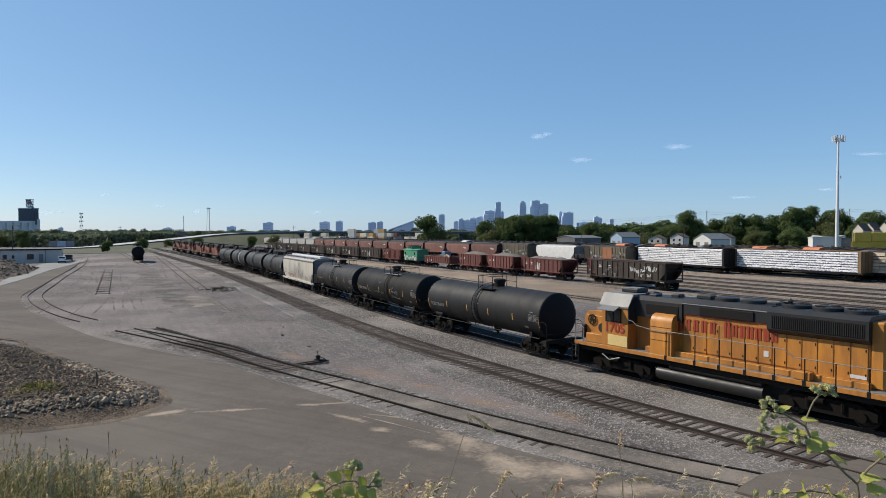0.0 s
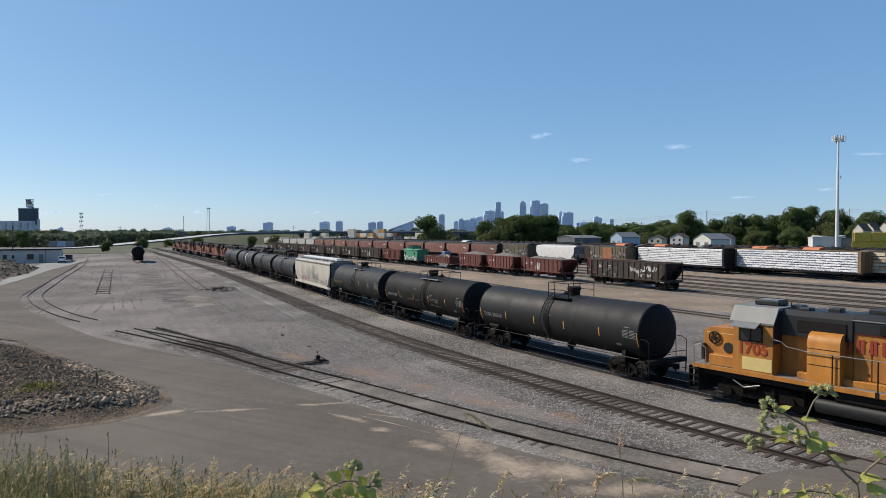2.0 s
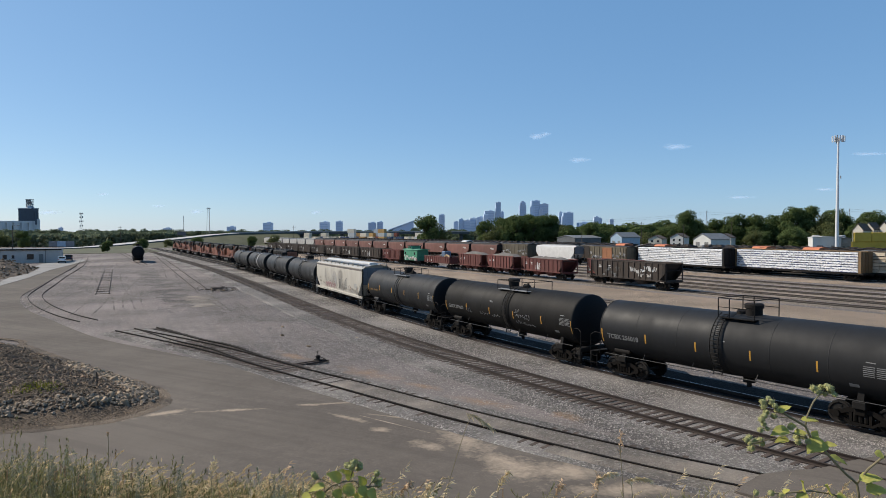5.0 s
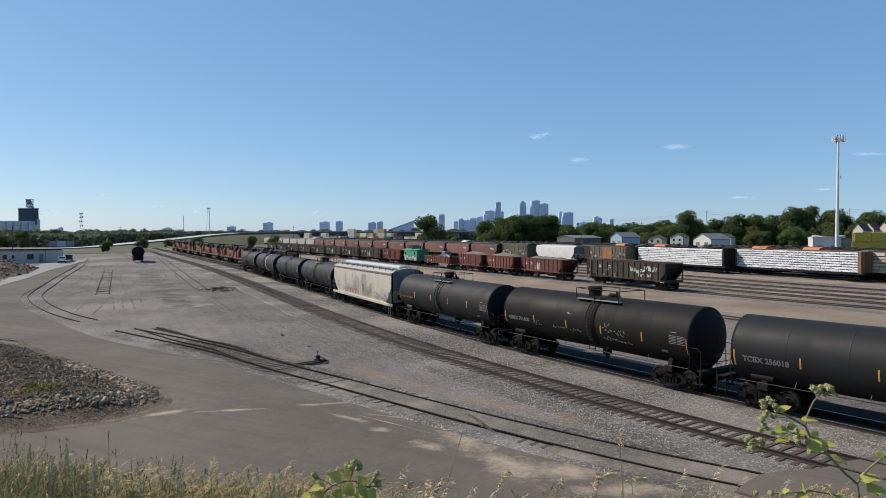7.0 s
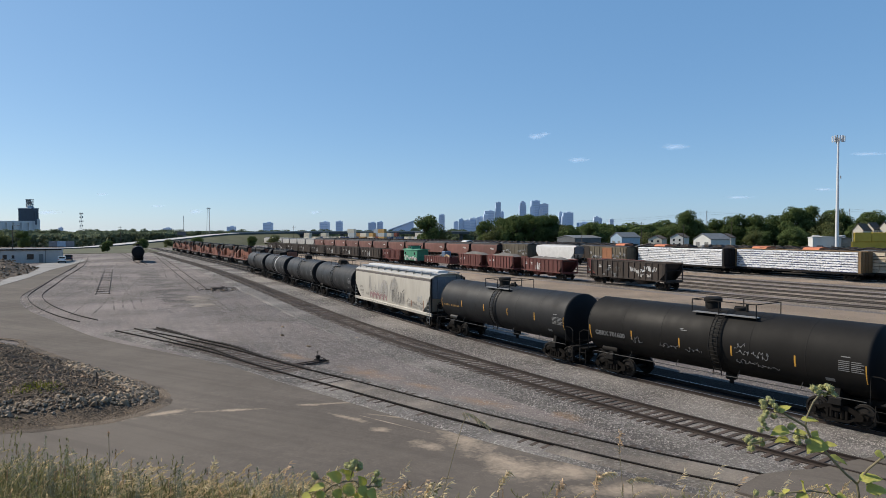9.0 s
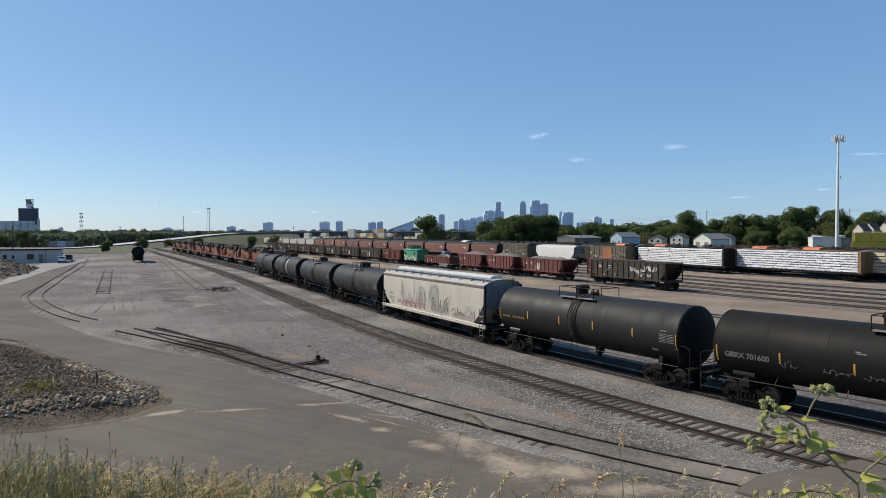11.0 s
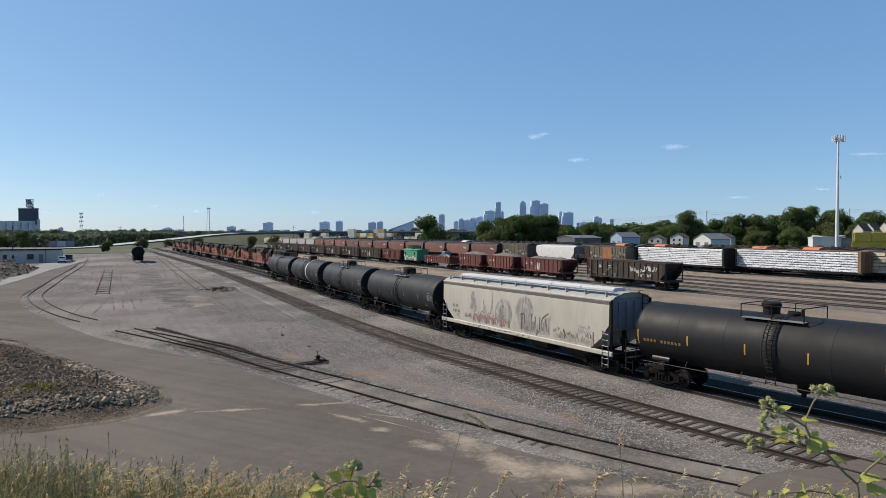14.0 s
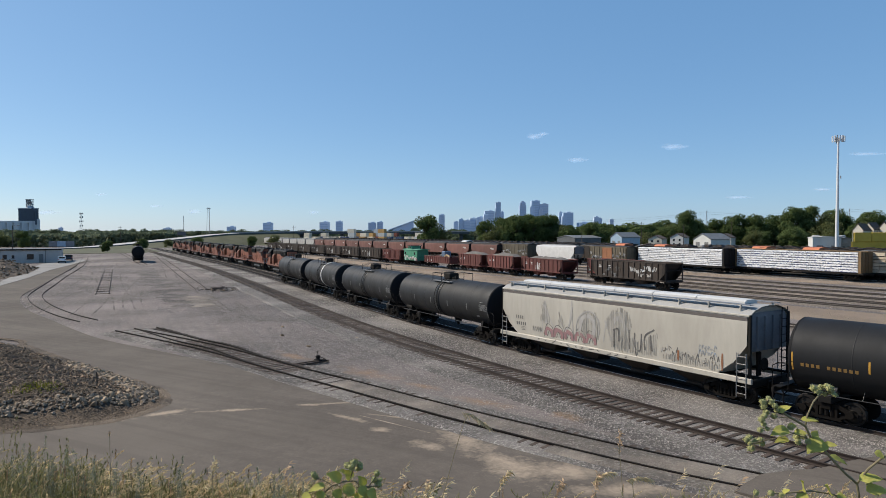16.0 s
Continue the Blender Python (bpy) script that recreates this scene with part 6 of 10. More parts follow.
def far_row():
    def at(u):
        return standing(u, row_far(u))
    brown = covered_hopper("brown-red covered hopper wagon with a pale logo shape", "brown", "dark_brown", "dark_brown", "dark_brown", L=7.45, group="row of closed wagons", detail=False, stripe=False)
    for x, w in ((4.0, 0.35), (4.5, 0.3), (4.95, 0.35), (5.4, 0.3), (5.0, 1.5)):
        part("lettering", Shape().box((x, -1.565, 3.0 if w < 1 else 2.68), (w, 0.014, 0.3 if w < 1 else 0.08), 0), MT["lettering"], brown)
    brown.matrix_basis = at(-130.0)
    for i in range(1, 11):
        copy_thing(brown, at(-130.0 - 15.9 * i))
    grey = covered_hopper("dull grey covered hopper wagon", "hopper_roof", "loco_grey", "hopper_roof", "hopper_end", L=7.45, group="row of closed wagons", detail=False, stripe=False)
    grey.matrix_basis = at(-130 - 15.9 * 11)
    for i in range(12, 18):
        copy_thing(grey, at(-130 - 15.9 * i))
    white = covered_hopper("clean white covered hopper wagon with rounded roof", "hatch", "hatch", "hopper_roof", "hopper_end", L=8.3, group="row of closed wagons", detail=False, stripe=False)
    white.matrix_basis = at(-98.5)
    box_wagon("faded olive box wagon with pale graffiti", "olive", 6.4, at(-115.0), "olive")
    box_wagon("dark olive box wagon with a rusty orange door", "olive", 6.8, at(-81.8), "rust")
    lumber_wagon("centre-beam wagon stacked with plain white wrapped lumber", at(-63.2), 12.5, "black", False, 1, 7, 9)
    lumber_wagon("ochre centre-beam wagon stacked with white wrapped lumber, blue print", at(-38.3), 12.5, "ochre", True, 2, 8, 8)
    lumber_wagon("centre-beam wagon stacked with bare sawn lumber", at(-12.3), 12.4, "dark_brown", False, 4, 7, 6, wrap="wood_wrap")
    # further rows whose roofs show over the first
    dark = far_wagon("dark-roofed closed wagon far across the yard", "dark_brown", 8.2, standing(-20, 96.8))
    def far_lat(u, a):
        return a + max(0.0, u + 100) * 0.115
    for k, a in enumerate((87.3, 93.2, 99.2, 105.2)):
        for i in range(18):
            u = -22 - 16.9 * i - 5 * k
            if k == 0 and i < 1:
                continue
            copy_thing(dark, standing(u, far_lat(u, a)))
    dark.matrix_basis = standing(-6, far_lat(-6, 93.2))
    rnd = random.Random(4)
    for i, u in enumerate((-49.5, -39.0, -73, -84, -152)):
        tarp = solid("tarpaulin", Shape().prism([(-1.4, 0), (1.4, 0), (1.1, 0.35), (0, 0.5), (-1.1, 0.35)], 0, -1.6, 1.6), MT["roof_orange" if i < 4 else "hatch"], "orange cover on the roof of a far wagon", "roof cover", "roof covers",
                     m=standing(u, far_lat(u, 87.3)) @ pose(0, 0, 4.58))


MT["wood_wrap"] = material("sawn_lumber_ends", (0.58, 0.50, 0.38), (0.42, 0.34, 0.24), 0.7, grain=3, stain=1, amount=0.5, vary=0.15)


def add_print(m, scale, lo, hi, color, amount):
    """Broken lines of print and creases over a wrapped surface."""
    t, n = m.node_tree, m.node_tree.nodes
    bsdf = n["Principled BSDF"]
    co, mp, nz, rg, mx = n.new("ShaderNodeTexCoord"), n.new("ShaderNodeMapping"), n.new("ShaderNodeTexNoise"), n.new("ShaderNodeMapRange"), n.new("ShaderNodeMix")
    mp.inputs["Scale"].default_value = scale
    nz.inputs["Scale"].default_value, nz.inputs["Detail"].default_value = 1.0, 3
    for i, v in enumerate((lo, hi, 0.0, amount)):
        rg.inputs[i + 1].default_value = v
    mx.data_type = "RGBA"
    mx.inputs[7].default_value = color
    t.links.new(co.outputs["Object"], mp.inputs["Vector"])
    t.links.new(mp.outputs[0], nz.inputs["Vector"])
    t.links.new(nz.outputs["Fac"], rg.inputs[0])
    t.links.new(rg.outputs[0], mx.inputs[0])
    t.links.new(bsdf.inputs["Base Color"].links[0].from_socket, mx.inputs[6])
    t.links.new(mx.outputs[2], bsdf.inputs["Base Color"])


add_print(MT["wrap"], (2.6, 2.0, 11.0), 0.54, 0.60, (0.16, 0.17, 0.24, 1), 0.75)
near_row()
far_row()


def loco_row():
    a = locomotive("faded orange and black diesel locomotive standing in a long row", "loco_orange", "black", "black", "black", "loco_orange", "row of standing locomotives", False)
    for i in range(10):
        u = -84.5 - 18.1 * i
        m = standing(u, 9.6, True)
        if i % 3 == 1:
            m = m @ pose(0, 0, 0, 0, 0, 180)
        if i == 0:
            a.matrix_basis = m
        else:
            copy_thing(a, m)


loco_row()
parked = tank_wagon("black tank wagon standing alone with its end towards the road", "tank", spin=False, group="")
parked.matrix_basis = standing(-158.0, -12.9) @ pose(0, 0, 0, 0, 0, -3.5)


# ---- graffiti on the white hopper of the train ----
def graffiti():
    car = TRAIN[4][0]
    sec = [(z, y) for y, z in hopper_section()[:6]]
    zs, ys = [q[0] for q in sec], [q[1] for q in sec]
    count = [0]

    def stroke(pts, w, mat, label, fine=True):
        """A brush stroke along (x, z) points lying on the wagon's side."""
        dense = resample(pts, 0.06) if len(pts) > 2 else resample([pts[0], ((pts[0][0] + pts[1][0]) / 2, (pts[0][1] + pts[1][1]) / 2), pts[1]], 0.08)
        nn = side_normals(dense)
        s = Shape()
        count[0] += 1
        lift = 0.006 + 0.0012 * (count[0] % 9)
        for i, (p, n) in enumerate(zip(dense, nn)):
            f = 0.75 + 0.35 * noise.noise((p[0] * 3, p[1] * 3, count[0]))
            for k in (-1, 1):
                x, z = p[0] + n[0] * w * f * k / 2, p[1] + n[1] * w * f * k / 2
                s.v.append((x, -(float(np.interp(z, zs, ys)) + lift), z))
        s.f = [(2 * i, 2 * i + 1, 2 * i + 3, 2 * i + 2) for i in range(len(dense) - 1)]
        part("graffiti", s, MT[mat], car, label, smooth=0)

    grey, black, pink = "faded grey sprayed outline", "black sprayed stroke", "dull pink sprayed fill"
    # tall faded outlines
    for pts, w in (([(-4.75, 1.6), (-4.65, 2.7), (-4.55, 3.55)], 0.07), ([(-4.5, 3.55), (-4.2, 2.8), (-3.8, 2.1), (-3.6, 1.7)], 0.10), ([(-4.7, 3.3), (-4.35, 3.0), (-4.4, 2.2)], 0.28),
                   ([(-3.3, 3.0), (-3.1, 2.4), (-2.75, 1.9)], 0.09), ([(-2.25, 3.75), (-2.2, 2.8), (-2.1, 1.9)], 0.10), ([(-2.8, 1.9), (-2.4, 2.4), (-2.2, 3.4)], 0.16),
                   ([(-1.9, 1.9), (-1.75, 2.7), (-1.2, 3.2), (-0.55, 3.2), (-0.1, 2.7), (-0.15, 2.0)], 0.09), ([(-1.6, 2.1), (-1.4, 2.8), (-0.9, 3.0), (-0.5, 2.7), (-0.5, 2.0)], 0.34),
                   ([(0.2, 1.7), (0.35, 2.6), (0.6, 3.0), (1.1, 3.4), (1.7, 3.3), (2.05, 2.8), (1.95, 2.2)], 0.09), ([(0.75, 2.4), (1.05, 3.05), (1.55, 3.0), (1.75, 2.5)], 0.34),
                   ([(0.3, 2.9), (0.6, 2.3), (0.75, 1.8)], 0.10)):
        stroke(pts, w, "graf_grey", grey)
    # thin misty fill inside the outlines
    mist = random.Random(29)

    def fill(outline, step=0.10):
        """Fine upright strokes inside a closed outline of (x, z)."""
        x = min(p[0] for p in outline) + 0.05
        while x < max(p[0] for p in outline):
            cut = []
            for a, b in zip(outline, outline[1:] + outline[:1]):
                if (a[0] > x) != (b[0] > x):
                    cut.append(a[1] + (b[1] - a[1]) * (x - a[0]) / (b[0] - a[0]))
            cut.sort()
            for z0, z1 in zip(cut[::2], cut[1::2]):
                if z1 - z0 > 0.25:
                    stroke([(x, z0 + mist.uniform(0, 0.15)), (x + mist.uniform(-0.04, 0.04), (z0 + z1) / 2), (x + mist.uniform(-0.05, 0.05), z1 - mist.uniform(0, 0.12))], mist.uniform(0.03, 0.09), "graf_mist", "faint grey sprayed haze")
            x += step * mist.uniform(0.7, 1.2)
    fill([(-4.9, 2.2), (-4.8, 3.3), (-4.55, 3.7), (-4.3, 3.1), (-3.95, 2.2)])
    fill([(-3.35, 2.1), (-3.25, 3.05), (-2.8, 2.3), (-2.75, 2.0)])
    fill([(-1.8, 2.0), (-1.65, 2.9), (-1.15, 3.35), (-0.5, 3.3), (-0.05, 2.8), (-0.1, 1.7), (-1.6, 1.7)])
    fill([(0.3, 2.9), (0.8, 3.5), (1.4, 3.75), (1.95, 3.5), (2.15, 3.0), (2.05, 1.5), (0.75, 1.5)])
    fill([(0.9, 1.35), (0.95, 2.3), (2.2, 2.3), (2.6, 2.1), (3.8, 2.75), (3.75, 1.4)], 0.12)
    fill([(4.0, 1.35), (4.1, 1.7), (5.2, 1.95), (7.3, 1.75), (7.4, 1.35)], 0.13)
    for x, r in ((-4.15, 0.32), (-3.35, 0.36), (-2.5, 0.34), (-1.6, 0.38), (-0.75, 0.36)):
        stroke([(x - r, 1.5), (x - 0.2, 1.9), (x + r * 0.8, 1.75 + 0.1 * r), (x + r, 1.45)], 0.34, "graf_pink", pink)
        stroke([(x - r - 0.1, 1.4), (x - r, 1.85), (x - 0.1, 2.2), (x + r, 2.0), (x + r + 0.1, 1.5)], 0.05, "graf_black", black)
        stroke([(x - 0.15, 1.45), (x + 0.05, 1.8), (x + 0.2, 1.5)], 0.045, "graf_black", black)
    for pts, w in (([(0.95, 1.55), (0.98, 2.45)], 0.11), ([(0.9, 2.45), (1.25, 2.55), (1.3, 1.9)], 0.12), ([(1.6, 1.6), (1.62, 2.6)], 0.11), 
                   ([(2.0, 1.6), (2.02, 2.6)], 0.11), ([(2.35, 2.5), (2.38, 1.75), (2.7, 1.65), (2.8, 2.5)], 0.11), ([(3.0, 1.7), (3.02, 2.4), (3.6, 2.8)], 0.11), ([(3.35, 2.5), (3.45, 1.7)], 0.14),
                   ([(2.4, 1.65), (2.45, 1.3)], 0.06)):
        stroke(pts, w, "graf_black", black)
    rnd = random.Random(17)
    for i in range(26):
        x = 4.0 + i * 0.125
        z = rnd.uniform(1.55, 1.95)
        stroke([(x, z), (x + rnd.uniform(-0.05, 0.16), z + rnd.uniform(0.05, 0.3)), (x + rnd.uniform(0.03, 0.2), z + rnd.uniform(-0.1, 0.12))], 0.035, "graf_black" if i % 3 else "graf_grey", "small dark scribble")
    for i in range(12):
        x = 6.15 + (i % 6) * 0.16
        z = 2.0 + (i // 6) * 0.24
        stroke([(x, z), (x + 0.05, z + rnd.uniform(0.1, 0.28)), (x + 0.13, z + rnd.uniform(-0.05, 0.15))], 0.03, "graf_blue", "small blue scribble")
    for i in range(5):
        x = -5.6 + i * 0.17
        stroke([(x, 1.62), (x + 0.05, 1.95), (x + 0.12, 1.65)], 0.035, "graf_black", "small dark scribble")
    for x, z, n in ((-7.15, 2.34, 4), (-7.1, 1.95, 5)):
        for i in range(n):
            stroke([(x + i * 0.2, z - 0.1), (x + i * 0.2, z + 0.1)], 0.12, "graf_black", "dark lettering bar")
    for i in range(3):
        stroke([(-6.7, 1.75 - i * 0.09), (-6.3 - 0.1 * (i % 2), 1.75 - i * 0.09)], 0.03, "graf_black", "thin dark lettering line")
    stroke([(5.0, 1.5), (5.02, 2.0)], 0.12, "rust", "rusty patch")
    stroke([(7.35, 1.4), (7.37, 2.2)], 0.10, "rust", "rusty streak")
    for i in range(12):
        x = -5.0 + i * 0.62 + rnd.uniform(-0.1, 0.1)
        s = Shape().box((x, -1.594, 1.17 + rnd.uniform(-0.04, 0.05)), (rnd.uniform(0.1, 0.4), 0.012, 0.05), 0, Matrix.Rotation(rnd.uniform(-0.7, 0.7), 3, "Y"))
        part("graffiti", s, MT["graf_black"], car, "black scribble on the side sill")



graffiti()


# ---- background ----
def leaf_material(name, base, dark, through_light=0.35, **more):
    """Leaves: part of the light goes through them."""
    m = material(name, base, dark, 0.8, spec=0.08, **more)
    t, n = m.node_tree, m.node_tree.nodes
    bsdf, out = n["Principled BSDF"], n["Material Output"]
    tr, mx = n.new("ShaderNodeBsdfTranslucent"), n.new("ShaderNodeMixShader")
    mx.inputs[0].default_value = through_light
    t.links.new(bsdf.inputs["Base Color"].links[0].from_socket, tr.inputs["Color"])
    t.links.new(bsdf.outputs[0], mx.inputs[1])
    t.links.new(tr.outputs[0], mx.inputs[2])
    t.links.new(mx.outputs[0], out.inputs["Surface"])
    return m


TREE = dict(grain=1.2, stain=0.25, amount=0.6, vary=0.35, island=True)
MT["leaf"] = leaf_material("summer_tree_leaves", (0.125, 0.165, 0.058), (0.07, 0.10, 0.036), **TREE)
MT["leaf_b"] = leaf_material("olive_tree_leaves", (0.165, 0.18, 0.072), (0.095, 0.11, 0.045), **TREE)
# paler and greyer than the near leaves: distance haze is put into the colour
MT["leaf_far"] = leaf_material("haze_paled_leaves", (0.175, 0.205, 0.125), (0.115, 0.14, 0.085), **TREE)
MT["bark"] = material("grey_brown_bark", (0.11, 0.085, 0.065), (0.06, 0.048, 0.04), 0.9, grain=4, stain=1, streak=0.3, bump=0.6, bump_scale=6)


def tree_parts(seed, height, width, mat, leaf=0.36, count=6500):
    rnd = random.Random(seed)
    root = thing("tree", "broad-leaved summer tree with a dense dark green crown", "tree", "trees behind the yard")
    s = Shape()
    s.rod((0, 0, -0.3), (0.1, 0, height * 0.3), height * 0.026, height * 0.018, n=9)
    blobs = []
    for i in range(17):
        a, r = rnd.random() * 2 * math.pi, width * 0.5 * math.sqrt(rnd.random()) * 0.72
        z = height * rnd.uniform(0.16, 0.84)
        f = 1 - max(0.0, z / height - 0.55) * 1.3
        p = Vector((r * math.cos(a) * f, r * math.sin(a) * f, z))
        blobs.append((p, width * rnd.uniform(0.15, 0.27)))
        s.rod((0.1, 0, height * rnd.uniform(0.2, 0.32)), p, height * 0.010, height * 0.003, n=5)
    part("trunk", s, MT["bark"], root)
    c = Shape()
    for i in range(count):
        p, r = rnd.choice(blobs)
        d = Vector((rnd.gauss(0, 1), rnd.gauss(0, 1), rnd.gauss(0, 1))).normalized()
        q = p + Vector((d.x, d.y, d.z * 0.8)) * r * rnd.uniform(0.55, 1.08) ** 0.6
        nrm = (d + Vector((rnd.gauss(0, 0.6), rnd.gauss(0, 0.6), rnd.gauss(0.3, 0.6)))).normalized()
        x = nrm.orthogonal().normalized()
        x = Matrix.Rotation(rnd.random() * 6.3, 3, nrm) @ x
        y = nrm.cross(x)
        k = leaf * rnd.uniform(0.6, 1.4)
        c.put([q - x * k, q - y * k * 0.55 - nrm * k * 0.2, q + x * k, q + y * k * 0.6 - nrm * k * 0.2], [(0, 1, 2, 3)])
    part("crown", c, MT[mat], root, smooth=0)
    return root


def trees():
    kinds = [tree_parts(1, 16, 13, "leaf"), tree_parts(2, 14, 14, "leaf_b"), tree_parts(3, 18, 12, "leaf"), tree_parts(4, 11, 12, "leaf"),
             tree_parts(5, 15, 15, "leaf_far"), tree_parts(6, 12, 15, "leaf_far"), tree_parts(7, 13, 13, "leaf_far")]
    base = [(16, 13), (14, 14), (18, 12), (11, 12), (15, 15), (12, 15), (13, 13)]
    rnd = random.Random(21)
    used = [False] * 7

    def plant(x, y, h, k):
        m = pose(x, y, -0.3, 0, 0, rnd.random() * 360)
        h *= 1.12 if x > 195 and y < 400 else 1.0
        f = h / base[k][0]
        ob = kinds[k] if not used[k] else copy_thing(kinds[k], m)
        used[k] = True
        ob.matrix_basis = m @ Matrix.Diagonal((f * rnd.uniform(0.92, 1.1), f * rnd.uniform(0.92, 1.1), f, 1))
    # singles and groves: place across, distance, height
    for x, y, h, k in ((-8, 330, 17.6, 0), (-3, 336, 14, 1), (29, 375, 13.5, 1), (38, 380, 18, 0), (46, 385, 18.5, 2), (55, 378, 18.3, 0), (63, 388, 19.5, 2), (68, 380, 14, 1),
                       (33, 372, 10, 3), (25, 380, 16, 0), (33, 386, 18, 2), (42, 374, 19, 0), (51, 376, 19.5, 2), (59, 384, 19.5, 0), (48, 390, 20, 2), (74, 390, 12, 3), (80, 360, 14, 0), (86, 366, 11, 3), (94, 400, 12, 1), (104, 410, 11, 3), (113, 420, 11.5, 1), (121, 405, 11, 3), (130, 415, 14, 0),
                       (140, 380, 22, 2), (146, 384, 17, 0), (133, 388, 14, 1), (155, 400, 13, 3), (163, 395, 17, 0), (172, 390, 20, 2), (181, 385, 19.5, 0), (189, 396, 14, 1), (196, 390, 16, 3),
                       (204, 385, 21.5, 0), (212, 388, 22.5, 2), (219, 380, 18.5, 1), (228, 385, 20.5, 0), (236, 390, 18, 2), (243, 380, 14, 1), (250, 385, 19.5, 0), (258, 392, 17, 2), (268, 385, 18, 0),
                       (279, 390, 17, 1), (290, 385, 18, 2), (302, 392, 18, 0), (187, 320, 11, 1), (178, 335, 10, 3), (236, 340, 12, 1)):
        plant(x, y, h, k)
    # low tree line on the far left and along the horizon
    for i in range(100):
        x = -430 + i * 6.3 + rnd.uniform(-4, 4)
        y = rnd.uniform(540, 640)
        plant(x, y, rnd.uniform(8.0, 11.5), rnd.choice((4, 5, 6)))
    for x, y, h, k in ((-254, 385, 7, 3), (-270, 400, 7.5, 1), (-290, 400, 8, 0), (-240, 410, 7, 3), (-136, 268, 4.6, 3), (-150, 330, 4.8, 3), (-143, 345, 5.2, 1), (-130, 350, 5.6, 3), (-155, 335, 3.6, 1), (-213, 335, 9.5, 0), (-228, 340, 9, 1), (-104, 360, 6, 3), (-96, 375, 7.5, 1)):
        if h > 1:
            plant(x, y, h, k)
    for i in range(30):
        plant(70 + i * 9 + rnd.uniform(-4, 4), rnd.uniform(420, 470), rnd.uniform(12, 17), rnd.choice((0, 1, 3)))
        plant(62 + i * 9.2 + rnd.uniform(-4, 4), rnd.uniform(350, 400), rnd.uniform(7, 11), rnd.choice((1, 3)))
    for i in range(34):
        x = -60 + i * 16 + rnd.uniform(-6, 6)
        plant(x, rnd.uniform(640, 700), rnd.uniform(9, 13), rnd.choice((4, 5, 6)))


def far_woods(count, x0, x1, deep, high, mat, label, seed):
    """A low continuous belt of woods."""
    rnd = random.Random(seed)
    s = Shape()
    for i in range(count):
        x = rnd.uniform(x0, x1)
        y = deep + rnd.uniform(-14, 14)
        top = high + 2.6 * noise.noise((x * 0.045, 1.0, 4.0)) + 1.6 * noise.noise((x * 0.16, 5.0, 2.0))
        q = Vector((x, y, top * (1 - rnd.random() ** 2.2) - 0.2))
        k = rnd.uniform(0.8, 1.7)
        nrm = Vector((rnd.gauss(0, 0.6), rnd.gauss(-0.5, 0.6), rnd.gauss(0.6, 0.6))).normalized()
        a = Matrix.Rotation(rnd.random() * 6.3, 3, nrm) @ nrm.orthogonal().normalized()
        b = nrm.cross(a)
        s.put([q - a * k, q - b * k * 0.6, q + a * k, q + b * k * 0.6], [(0, 1, 2, 3)])
    solid("woods", s, MT[mat], label, "woods", kind="stuff", smooth=0)


trees()
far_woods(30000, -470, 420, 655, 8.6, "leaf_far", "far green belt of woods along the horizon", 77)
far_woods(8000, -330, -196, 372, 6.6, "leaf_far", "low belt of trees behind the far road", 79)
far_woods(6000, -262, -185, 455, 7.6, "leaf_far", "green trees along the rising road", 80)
far_woods(14000, 88, 330, 425, 11.5, "leaf", "dense dark belt of trees behind the yard", 78)


# distance haze is mixed into these three colours: pale, bluish, little contrast
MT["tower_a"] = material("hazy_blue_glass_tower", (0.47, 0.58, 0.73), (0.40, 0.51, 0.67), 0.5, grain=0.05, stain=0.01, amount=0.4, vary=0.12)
MT["tower_glass"] = material("hazy_blue_window_band", (0.44, 0.555, 0.71), (0.39, 0.50, 0.66), 0.4, grain=0.05, stain=0.01, amount=0.4)
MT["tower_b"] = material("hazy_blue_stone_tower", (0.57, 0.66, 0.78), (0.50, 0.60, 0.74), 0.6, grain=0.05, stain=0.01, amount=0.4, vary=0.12)


